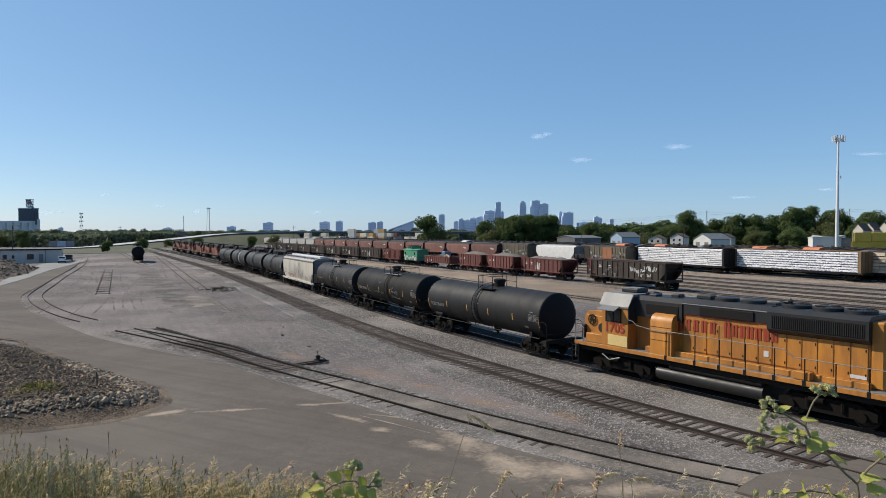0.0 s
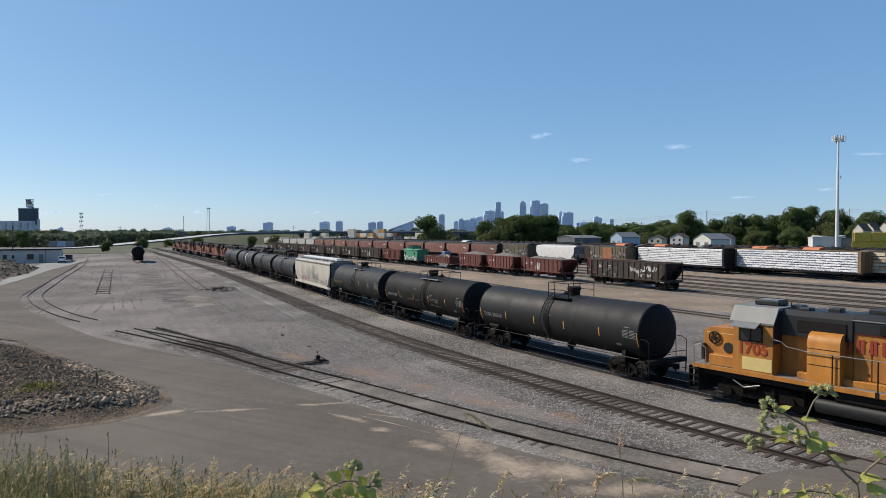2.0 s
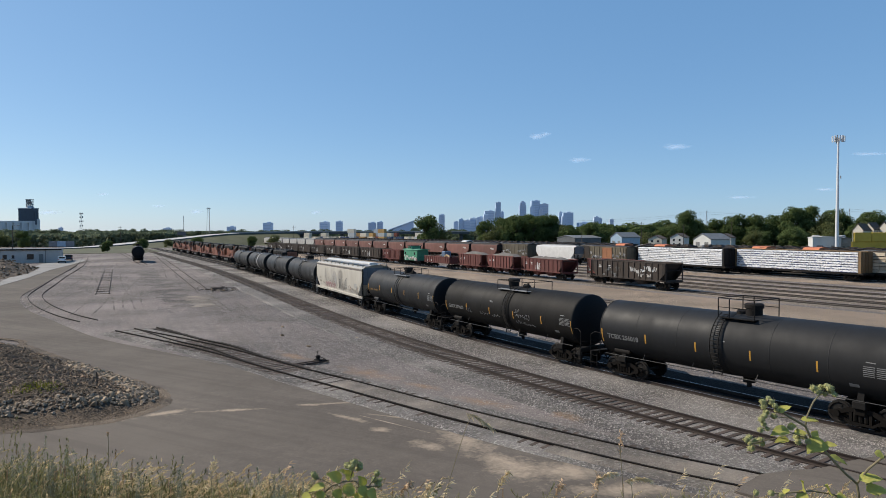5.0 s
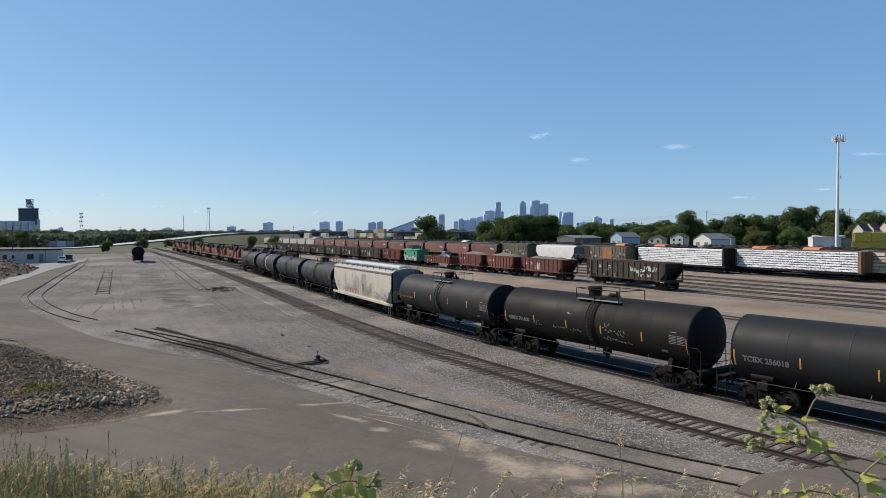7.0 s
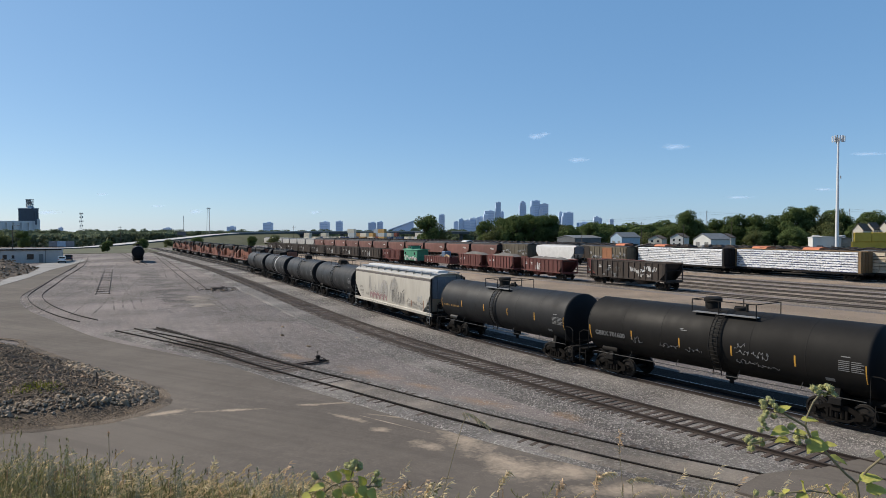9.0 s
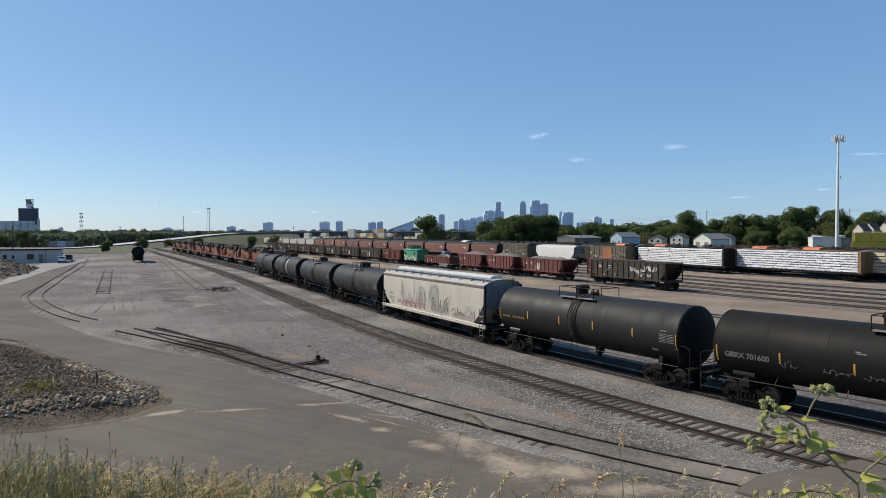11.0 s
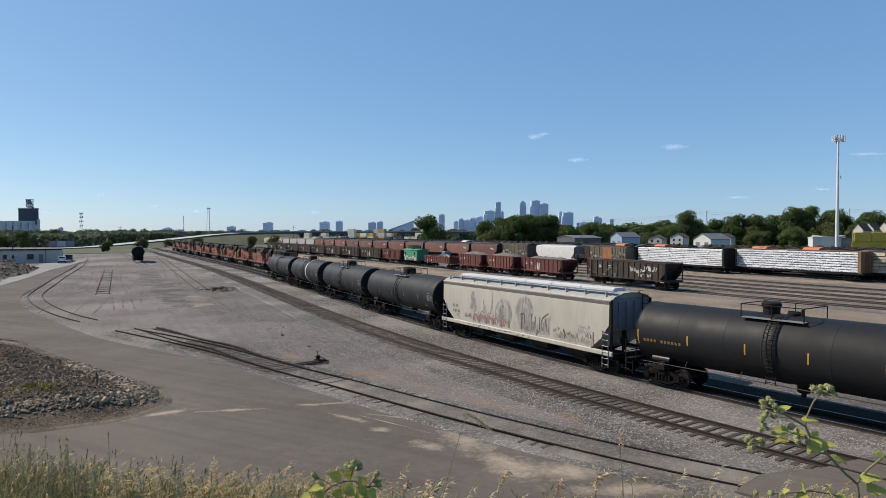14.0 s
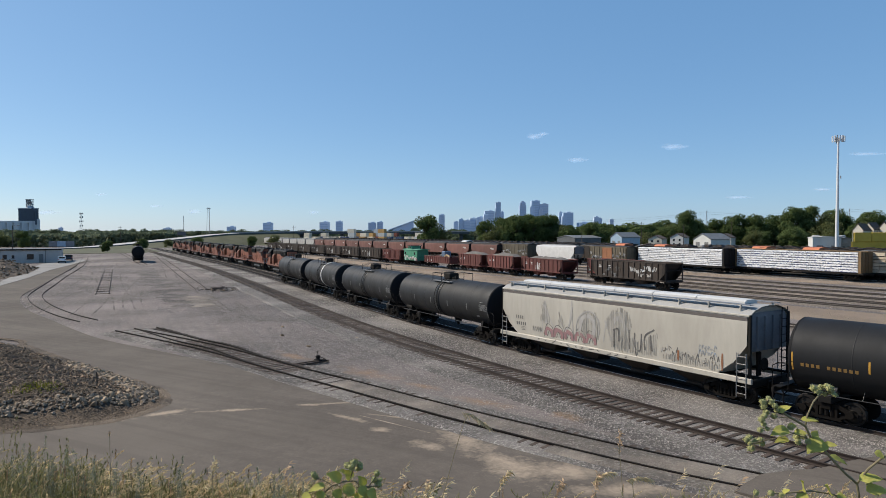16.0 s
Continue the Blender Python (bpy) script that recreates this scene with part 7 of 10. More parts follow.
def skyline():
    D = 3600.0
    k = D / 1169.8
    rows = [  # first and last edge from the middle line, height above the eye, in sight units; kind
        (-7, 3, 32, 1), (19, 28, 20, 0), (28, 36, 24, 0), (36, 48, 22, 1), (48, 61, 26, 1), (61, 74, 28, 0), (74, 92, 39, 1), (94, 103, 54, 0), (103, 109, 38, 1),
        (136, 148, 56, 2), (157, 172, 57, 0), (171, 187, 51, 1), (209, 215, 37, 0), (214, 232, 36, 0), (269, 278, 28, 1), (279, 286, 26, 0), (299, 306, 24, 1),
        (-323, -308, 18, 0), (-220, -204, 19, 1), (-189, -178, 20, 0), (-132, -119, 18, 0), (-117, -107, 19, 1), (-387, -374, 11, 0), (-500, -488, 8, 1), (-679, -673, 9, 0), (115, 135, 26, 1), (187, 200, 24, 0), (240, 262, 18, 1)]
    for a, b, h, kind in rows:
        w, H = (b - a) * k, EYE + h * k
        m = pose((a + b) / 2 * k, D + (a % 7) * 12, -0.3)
        root = thing("office_tower", "distant blue-grey downtown office tower", "office tower", "downtown skyline", m=m)
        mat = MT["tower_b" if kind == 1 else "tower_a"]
        if kind == 2:
            s = Shape().box((0, 0, H * 0.44), (w, w, H * 0.88), 1)
            s.box((0, 0, H * 0.92), (w * 0.75, w * 0.75, H * 0.1), 1)
            s.box((0, 0, H * 0.98), (w * 0.4, w * 0.4, H * 0.06), 1)
        else:
            s = Shape().box((0, 0, H / 2), (w, w, H), 0.8)
            s.box((w * 0.1, 0, H + 2), (w * 0.4, w * 0.4, 5), 0.3)
            if H > 90:
                s.box((-w * 0.38, -w * 0.1, H * 0.42), (w * 0.42, w * 1.05, H * 0.84), 0.8)
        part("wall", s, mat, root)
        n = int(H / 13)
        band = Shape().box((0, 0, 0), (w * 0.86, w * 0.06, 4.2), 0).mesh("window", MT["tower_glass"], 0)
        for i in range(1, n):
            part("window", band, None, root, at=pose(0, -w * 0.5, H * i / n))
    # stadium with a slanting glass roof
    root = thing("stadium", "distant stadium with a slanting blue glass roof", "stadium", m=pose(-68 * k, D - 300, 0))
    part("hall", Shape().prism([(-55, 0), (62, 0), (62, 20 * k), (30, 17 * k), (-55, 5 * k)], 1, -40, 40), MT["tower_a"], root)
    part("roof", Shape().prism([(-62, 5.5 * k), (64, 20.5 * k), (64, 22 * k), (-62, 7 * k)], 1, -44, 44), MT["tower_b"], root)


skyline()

MT["silo"] = material("weathered_concrete_silo", (0.66, 0.67, 0.68), (0.50, 0.51, 0.53), 0.85, grain=0.5, stain=0.05, amount=0.5, streak=0.2)
MT["head"] = material("dark_blue_grey_cladding", (0.075, 0.10, 0.135), (0.055, 0.07, 0.095), 0.6, grain=0.5, stain=0.1)
MT["white_wall"] = material("white_painted_block_wall", (0.62, 0.62, 0.60), (0.48, 0.47, 0.45), 0.7, grain=2, stain=0.3, amount=0.4)
MT["block_wall"] = material("grey_white_block_wall", (0.52, 0.495, 0.47), (0.39, 0.37, 0.35), 0.8, grain=2, stain=0.3, amount=0.5)
MT["white_pole"] = material("white_galvanised_pole", (0.70, 0.71, 0.72), (0.55, 0.56, 0.57), 0.45, grain=1, stain=0.2, amount=0.4)
MT["mast"] = material("dull_mast_steel", (0.30, 0.30, 0.31), (0.2, 0.2, 0.2), 0.6)
MT["yellow_wall"] = material("mustard_container_wall", (0.62, 0.42, 0.06), (0.48, 0.32, 0.05), 0.7, grain=1, stain=0.2)
MT["house"] = material("cream_house_siding", (0.60, 0.56, 0.48), (0.46, 0.42, 0.35), 0.8, grain=2)
MT["shingle"] = material("brown_roof_shingles", (0.12, 0.09, 0.07), (0.08, 0.06, 0.05), 0.9, grain=3)
MT["blue_shed"] = material("pale_blue_metal_shed", (0.34, 0.45, 0.56), (0.26, 0.35, 0.45), 0.5, grain=1)
MT["grey_shed"] = material("dark_grey_metal_shed", (0.12, 0.13, 0.14), (0.09, 0.09, 0.1), 0.6, grain=1)
MT["bridge"] = material("dark_bridge_girder", (0.085, 0.095, 0.105), (0.06, 0.065, 0.07), 0.7, grain=1)
MT["cont_a"] = material("cream_container_paint", (0.74, 0.66, 0.52), (0.58, 0.52, 0.41), 0.6, vary=0.15)
MT["cont_b"] = material("rust_container_paint", (0.28, 0.08, 0.05), (0.2, 0.06, 0.04), 0.6, vary=0.2)
MT["cont_c"] = material("blue_container_paint", (0.06, 0.10, 0.19), (0.05, 0.08, 0.14), 0.6, vary=0.2)
MT["cont_d"] = material("grey_container_paint", (0.40, 0.44, 0.48), (0.3, 0.33, 0.36), 0.6, vary=0.2)
MT["cont_e"] = material("ochre_container_paint", (0.50, 0.30, 0.10), (0.38, 0.23, 0.09), 0.6, vary=0.2)
MT["car_white"] = material("white_car_paint", (0.75, 0.75, 0.75), (0.65, 0.65, 0.65), 0.25, amount=0.2)
MT["car_dark"] = material("dark_car_paint", (0.05, 0.05, 0.06), (0.04, 0.04, 0.04), 0.25, amount=0.2)


def elevator():
    root = thing("grain_elevator", "pale concrete grain elevator with a dark headhouse and steel top", "grain elevator", m=pose(-444, 700, 0))
    for i in range(8):
        part("silo", Shape().lathe([(0, 4.2), (17.6, 4.2), (18.0, 3.9)], 20, 2, (-44 + i * 7.8, 0, 0)), MT["silo"], root)
    part("gallery", Shape().box((-17, 0, 19.0), (58, 7, 2.4), 0.3), MT["silo"], root)
    part("headhouse", Shape().box((5.5, 0, 26.4), (17.5, 7, 13.0), 0.3), MT["head"], root)
    part("headhouse_wall", Shape().box((13.2, 0, 11), (5.0, 6.4, 22), 0.3), MT["silo"], root)
    part("spout", Shape().pipe([(12, -4, 33.5), (15.8, -4, 29), (15.8, -4, 16)], 0.9, 8), MT["head"], root)
    part("parapet", Shape().box((5.5, 0, 33.3), (18.2, 7.6, 0.8), 0.1), MT["silo"], root)
    part("roof_cone", Shape().lathe([(33.5, 4.2), (35.5, 3.0), (36.6, 0.8)], 16, 2, (7.2, 0, 0)), MT["silo"], root)
    s = Shape()
    for x in (4.6, 9.2):
        for y in (-2, 2):
            s.rod((x, y, 33.5), (x, y, 42.6), 0.4, n=6)
    for z in (37.6, 40.2, 42.6):
        s.box((6.9, 0, z), (6.0, 5.2, 0.4), 0)
    s.box((6.9, 0, 39.0), (3.6, 3.4, 2.6), 0.2)
    s.box((5.6, 0, 41.6), (3.2, 3.0, 2.0), 0.2)
    s.rod((9.2, -2, 42), (12.5, -3, 34), 0.45)
    s.rod((4.6, -2, 34), (9.2, -2, 42), 0.3)
    part("leg_tower", s, MT["mast"], root)


def lattice_mast(x, y, h, w, label, head=False, antennas=False):
    root = thing("radio_mast", label, "radio mast", m=pose(x, y, -0.3))
    s = Shape()
    for i, (a, b) in enumerate(((-1, -1), (1, -1), (0, 1))):
        s.rod((a * w, b * w, 0), (a * w * 0.45, b * w * 0.45, h), 0.13, 0.08, n=5)
    n = max(6, int(h / 2.2))
    for i in range(n):
        z0, z1 = h * i / n, h * (i + 1) / n
        f0, f1 = w * (1 - 0.55 * i / n), w * (1 - 0.55 * (i + 1) / n)
        s.rod((-f0, -f0, z0), (f1, -f1, z1), 0.06, n=4)
        s.rod((f0, -f0, z0), (0, f1, z1), 0.06, n=4)
    part("lattice", s, MT["mast"], root)
    if head:
        s = Shape().box((0, 0, h + 0.4), (2.6, 1.6, 0.5), 0.05)
        for i in range(5):
            s.box((-1.1 + i * 0.55, -0.6, h + 1.0), (0.42, 0.4, 0.5), 0.05)
        part("floodlight_head", s, MT["mast"], root)
    if antennas:
        for z in (0.55, 0.7, 0.85, 0.97):
            s = Shape()
            for i in range(4):
                a = i * 1.57 + z * 5
                s.box((1.3 * math.cos(a), 1.3 * math.sin(a), h * z), (0.5, 0.5, 1.6), 0.05)
            part("antenna_ring", s, MT["mast"], root)


def monopole():
    root = thing("cell_tower", "tall white steel monopole with a ring of antennas on top", "cell tower", m=pose(143.0, 240, -0.3))
    part("pole", Shape().lathe([(0, 0.66), (12, 0.58), (26, 0.45), (42.2, 0.31)], 18, 2), MT["white_pole"], root, smooth=60)
    part("base", Shape().box((0, 0, 0.3), (2.6, 2.6, 0.6), 0.05), MT["concrete"], root)
    for z in (13.8, 27.6):
        part("joint", Shape().lathe([(z, 0.62 - z * 0.0065), (z + 0.5, 0.62 - z * 0.0065)], 18, 2), MT["white_pole"], root)
    s = Shape()
    for i in range(3):
        a, b = i * 2.094 + 0.5, (i + 1) * 2.094 + 0.5
        s.rod((1.9 * math.cos(a), 1.9 * math.sin(a), 41.6), (1.9 * math.cos(b), 1.9 * math.sin(b), 41.6), 0.08)
        s.rod((0, 0, 41.4), (1.9 * math.cos(a), 1.9 * math.sin(a), 41.6), 0.09)
    part("antenna_frame", s, MT["mast"], root)
    rnd = random.Random(2)
    for i in range(14):
        a = i * 2 * math.pi / 14
        r = 1.75 + 0.3 * (i % 2)
        part("antenna", Shape().box((r * math.cos(a), r * math.sin(a), 41.8 + rnd.uniform(-0.3, 0.3)), (0.32, 0.32, 2.3), 0.06, Matrix.Rotation(a, 3, "Z")), MT["white_pole" if i % 3 else "mast"], root)
    part("cable_box", Shape().box((0.7, -0.6, 28), (0.3, 0.3, 1.0), 0.05), MT["mast"], root)


def house(x, y, w, h, turn, wall, roof, label):
    root = thing("house", label, "house", "houses behind the yard", m=pose(x, y, -0.3, 0, 0, turn))
    part("wall", Shape().prism([(-w / 2, 0), (w / 2, 0), (w / 2, h * 0.74), (0, h), (-w / 2, h * 0.74)], 1, -w * 0.6, w * 0.6), MT[wall], root)
    for k in (-1, 1):
        s = Shape()
        s.convex([(k * (w / 2 + 0.4), -w * 0.65, h * 0.72), (0, -w * 0.65, h + 0.05), (0, w * 0.65, h + 0.05), (k * (w / 2 + 0.4), w * 0.65, h * 0.72),
                  (k * (w / 2 + 0.4), -w * 0.65, h * 0.72 + 0.25), (0, -w * 0.65, h + 0.3), (0, w * 0.65, h + 0.3), (k * (w / 2 + 0.4), w * 0.65, h * 0.72 + 0.25)],
                 [(0, 1, 2, 3), (4, 5, 6, 7), (0, 1, 5, 4), (1, 2, 6, 5), (2, 3, 7, 6), (3, 0, 4, 7)])
        part("roof", s, MT[roof], root)
        for z in (0.25, 0.55):
            part("window", Shape().box((k * w * 0.22, -w * 0.6, h * z), (w * 0.14, 0.12, h * 0.16), 0.02), MT["glass"], root)
    part("door", Shape().box((0, -w * 0.6, h * 0.14), (w * 0.12, 0.12, h * 0.26), 0.02), MT["shingle"], root)


def shed(name, x, y, w, d, h, turn, wall, roof, label, ridge=0.35, doors=2):
    root = thing(name, label, "shed", m=pose(x, y, -0.3, 0, 0, turn))
    part("wall", Shape().prism([(-w / 2, 0), (w / 2, 0), (w / 2, h * (1 - ridge)), (0, h), (-w / 2, h * (1 - ridge))], 1, -d / 2, d / 2), MT[wall], root)
    for k in (-1, 1):
        s = Shape()
        s.convex([(k * (w / 2 + 0.3), -d / 2 - 0.3, h * (1 - ridge)), (0, -d / 2 - 0.3, h + 0.02), (0, d / 2 + 0.3, h + 0.02), (k * (w / 2 + 0.3), d / 2 + 0.3, h * (1 - ridge)),
                  (k * (w / 2 + 0.3), -d / 2 - 0.3, h * (1 - ridge) + 0.2), (0, -d / 2 - 0.3, h + 0.22), (0, d / 2 + 0.3, h + 0.22), (k * (w / 2 + 0.3), d / 2 + 0.3, h * (1 - ridge) + 0.2)],
                 [(0, 1, 2, 3), (4, 5, 6, 7), (0, 1, 5, 4), (1, 2, 6, 5), (2, 3, 7, 6), (3, 0, 4, 7)])
        part("roof", s, MT[roof], root)
    for i in range(doors):
        part("door", Shape().box((-w * 0.25 + i * w * 0.5, -d / 2 - 0.02, h * 0.25), (w * 0.22, 0.1, h * 0.5), 0.02), MT["light_grey"], root)


def vehicle(x, y, turn, mat, label):
    root = thing("car", label, "car", "parked cars", m=pose(x, y, -0.2, 0, 0, turn))
    part("body", Shape().prism([(-2.4, 0.35), (2.4, 0.35), (2.45, 0.8), (2.3, 1.0), (1.2, 1.08), (0.6, 1.65), (-1.6, 1.7), (-2.2, 1.1), (-2.4, 0.9)], 1, -0.9, 0.9), MT[mat], root, smooth=40)
    for k in (-1, 1):
        part("window", Shape().prism([(-1.9, 1.1), (0.95, 1.1), (0.5, 1.58), (-1.5, 1.6)], 1, k * 0.905 - 0.01, k * 0.905 + 0.01), MT["black"], root, "dark tinted windows")
        for dx in (-1.5, 1.5):
            w = part("wheel", Shape().lathe([(k * 0.7, 0.1), (k * 0.7, 0.34), (k * 0.92, 0.34), (k * 0.92, 0.1)], 16, 1, (dx, 0, 0.34)), MT["black"], root)
            part("rim", Shape().lathe([(k * 0.9, 0.02), (k * 0.925, 0.2), (k * 0.93, 0.02)], 12, 1, (dx, 0, 0.34)), MT["steel"], w)
    part("rear_window", Shape().box((-1.95, 0, 1.42), (0.04, 1.4, 0.5), 0.01, Matrix.Rotation(radians(45), 3, "Y")), MT["black"], root, "dark tinted rear window")
    for k in (-1, 1):
        part("tail_light", Shape().box((-2.38, k * 0.72, 0.92), (0.1, 0.26, 0.22), 0.02), MT["red"], root, "red tail light")
    part("bumper", Shape().box((-2.42, 0, 0.5), (0.14, 1.8, 0.22), 0.04), MT["black"], root)
    part("windscreen", Shape().box((0.95, 0, 1.36), (0.03, 1.5, 0.62), 0.01, Matrix.Rotation(radians(-45), 3, "Y")), MT["glass"], root)


def left_side():
    root = thing("workshop", "low white flat-roofed workshop with small dark windows", "building", m=pose(-109.2, 172.8, -0.3, 0, 0, 27))
    part("wall", Shape().box((0.5, 3, 1.75), (15.2, 9, 3.5), 0.05), MT["block_wall"], root)
    part("roof", Shape().box((0.5, 3, 3.6), (15.6, 9.5, 0.22), 0.04), MT["grey_shed"], root)
    part("roof_edge", Shape().box((0.5, -1.78, 3.5), (15.6, 0.1, 0.3), 0.02), MT["black"], root)
    for x, w, h in ((-4.4, 0.9, 1.0), (-2.6, 0.6, 0.8), (1.2, 1.5, 1.3)):
        win = part("window", Shape().box((x, -1.5, 1.7), (w, 0.1, h), 0.02), MT["glass"], root)
        part("window_frame", Shape().box((x, -1.53, 1.7 - h / 2 - 0.06), (w + 0.2, 0.14, 0.1), 0.01), MT["light_grey"], win)
    part("door", Shape().box((3.6, -1.5, 1.2), (1.0, 0.1, 2.2), 0.02), MT["light_grey"], root)
    part("downpipe", Shape().rod((4.6, -1.58, 0), (4.6, -1.58, 3.4), 0.07), MT["light_grey"], root)
    vehicle(-98.6, 171, 119, "car_white", "white pickup parked beside the workshop")
    vehicle(-104.5, 184.5, 119, "car_dark", "dark car parked beside the workshop")
    vehicle(-118, 150, 80, "car_white", "white van parked behind the dirt mound")
    # utility pole
    root = thing("utility_pole", "slim dark utility pole with a lamp arm", "utility pole", m=pose(-112, 172, -0.3))
    part("pole", Shape().rod((0, 0, 0), (0, 0, 9.8), 0.16, 0.1), MT["bark"], root)
    part("arm", Shape().pipe([(0, 0, 9.6), (0.8, 0, 9.9), (1.4, 0, 9.85)], 0.05), MT["mast"], root)
    part("lamp", Shape().box((1.6, 0, 9.8), (0.6, 0.25, 0.16), 0.04), MT["mast"], root)
    # dirt mound at the road's edge
    s = Shape()
    for j in range(25):
        for i in range(37):
            x, y = -112 + i * 1.35, 96 + j * 2.1
            e = max(0.0, 1 - ((x + 97) / 22) ** 2) * max(0.0, 1 - ((y - 124) / 24) ** 2)
            edge = max(0.0, min(1.0, (-0.49 * (y - 98) - 66.5 - x + 1.0) / 5))
            s.v.append((x, y, -0.35 + 2.9 * (e ** 0.7) * edge * (1 + 0.25 * noise.noise((x * 0.3, y * 0.3, 0)))))
    for j in range(24):
        for i in range(36):
            a = j * 37 + i
            s.f.append((a, a + 1, a + 38, a + 37))
    solid("dirt_mound", s, MT["mound"], "long brown heap of earth and rubble beside the road", "dirt mound", kind="structure")
    rnd = random.Random(70)
    clods = Shape()
    for i in range(2600):
        q = rnd.choice(s.v)
        if q[2] < -0.2:
            continue
        k = rnd.uniform(0.12, 0.42)
        c = Vector((q[0] + rnd.uniform(-0.7, 0.7), q[1] + rnd.uniform(-1, 1), q[2] + 0.2 * k))
        r = Matrix.Rotation(rnd.random() * 6.3, 3, "Z")
        pts = [Vector((1, 0, 0)), Vector((-0.3, 0.9, 0)), Vector((-0.8, -0.7, 0)), Vector((0.1, 0.1, 0.7)), Vector((0.2, -0.1, -0.6))]
        clods.put([c + r @ (v * k * rnd.uniform(0.7, 1.3)) for v in pts], [(0, 1, 3), (1, 2, 3), (2, 0, 3), (1, 0, 4), (2, 1, 4), (0, 2, 4)])
    solid("mound_rubble", clods, MT["soil_stone"], "clods and stones on the earth heap", "rubble", kind="stuff", smooth=0)
    elevator()
    lattice_mast(-328, 600, 26, 1.2, "slim lattice radio mast with antenna rings", antennas=True)
    lattice_mast(-177, 500, 25.5, 1.6, "tall steel lattice floodlight mast", head=True)
    lattice_mast(-196, 500, 20.5, 0.35, "thin guyed steel radio mast")
    # billboard wall
    root = thing("billboard", "low grey billboard wall with one pale blue panel", "billboard", m=pose(-202, 350, -0.3))
    for i in range(3):
        part("panel", Shape().box((-4.5 + i * 4.5, 0, 2.0), (4.4, 0.3, 3.0), 0.05), MT["blue_shed" if i == 1 else "grey_panel"], root)
        part("post", Shape().rod((-4.5 + i * 4.5, 0.3, 0), (-4.5 + i * 4.5, 0.3, 3), 0.15), MT["mast"], root)


MT["rock_chip"] = material("pale_limestone_chips", (0.34, 0.258, 0.18), (0.20, 0.152, 0.108), 0.95, grain=6, stain=1.5, amount=0.6, vary=0.4, island=True)
MT["soil_stone"] = material("dark_rubble_stone", (0.265, 0.182, 0.115), (0.125, 0.086, 0.055), 0.95, grain=5, stain=0.5, amount=0.6, vary=0.55, island=True)
MT["mound"] = gravel("brown_earth_mound", (0.25, 0.195, 0.152), (0.075, 0.06, 0.048), (0.19, 0.148, 0.115), 2.6, 0.6, 0.3)
MT["road_pale"] = material("pale_worn_road_concrete", (0.46, 0.445, 0.42), (0.37, 0.355, 0.335), 0.9, grain=2, stain=0.2, amount=0.4)
MT["grey_panel"] = material("grey_billboard_panel", (0.22, 0.23, 0.25), (0.16, 0.17, 0.18), 0.6)
left_side()
monopole()


def far_road():
    # verge, rising road and its bridge far on the left
    solid("verge", Shape().prism([(-330, 240), (-150, 243), (-118, 255), (-112, 285), (-150, 330), (-330, 330)], 2, -0.3, -0.15), MT["verge"], "strip of green verge grass beyond the yard", "grass", kind="structure", smooth=0)
    pts = [(-330, 306), (-240, 310), (-200, 314), (-178, 326), (-167, 355), (-159, 400), (-146, 440), (-124, 472), (-95, 492), (-60, 503), (-20, 508), (20, 510)]
    zs = [-0.1, -0.1, 0.0, 0.5, 2.2, 4.4, 6.9, 7.7, 8.0, 8.1, 8.1, 8.1]
    dense = resample([(p[0], p[1], z) for p, z in zip(pts, zs)], 6.0)
    nn = side_normals(dense)
    s, e = Shape(), Shape()
    for p, n in zip(dense, nn):
        for h in (0.0, 1.4):
            for q in (-5, 5):
                s.v.append((p[0] + n[0] * q, p[1] + n[1] * q, p[2] - h))
    for i in range(len(dense) - 1):
        a = i * 4
        s.f += [(a, a + 1, a + 5, a + 4), (a + 2, a + 6, a + 7, a + 3), (a, a + 4, a + 6, a + 2), (a + 1, a + 3, a + 7, a + 5)]
    root = thing("overpass", "long dark overpass carrying a road across the yard", "overpass", kind="structure")
    deck = part("deck", s, MT["bridge"], root, smooth=0)
    deck.data.materials.append(MT["road_pale"])
    for i, poly in enumerate(deck.data.polygons):
        if i % 4 == 0:
            poly.material_index = 1
    rail = Shape()
    for p, n, p2, n2 in [q for q in zip(dense, nn, dense[1:], nn[1:]) if q[0][2] > 7.2]:
        for q in (-4, 4):
            rail.convex([(a[0] + b[0] * (q + d), a[1] + b[1] * (q + d), a[2] + z) for a, b in ((p, n), (p2, n2)) for d in (-0.15, 0.15) for z in (0, 0.8)],
                        [(0, 1, 3, 2), (4, 5, 7, 6), (0, 1, 5, 4), (2, 3, 7, 6), (1, 3, 7, 5), (0, 2, 6, 4)])
    part("parapet", rail, MT["concrete"], root, smooth=0)
    for p in [q for q in dense if q[2] > 7.0][::5]:
        part("pier", Shape().box((p[0], p[1], p[2] / 2 - 0.8), (2.4, 5, p[2]), 0.2), MT["bridge"], root)
    # green slope under the rising road
    s = Shape()
    for i, p in enumerate(dense[24:56]):
        n = nn[24 + i]
        for q in (-24, -4.5, 0):
            s.v.append((p[0] + n[0] * q, p[1] + n[1] * q, (p[2] - 0.5) if q > -20 else -0.25))
    m = len(s.v) // 3
    for i in range(m - 1):
        for j in range(2):
            a = i * 3 + j
            s.f.append((a, a + 3, a + 4, a + 1))
    solid("slope", s, MT["verge"], "green grass slope below the rising road", "grass slope", kind="structure")
    root = thing("road_sign", "dark gantry sign beside the far road", "road sign", m=pose(-170, 430, 0))
    part("panel", Shape().box((0, 0, 7.2), (5.6, 0.4, 2.2), 0.05), MT["grey_shed"], root)
    for x in (-2.5, 2.5):
        part("post", Shape().rod((x, 0.3, 0), (x, 0.3, 6.3), 0.18), MT["mast"], root)


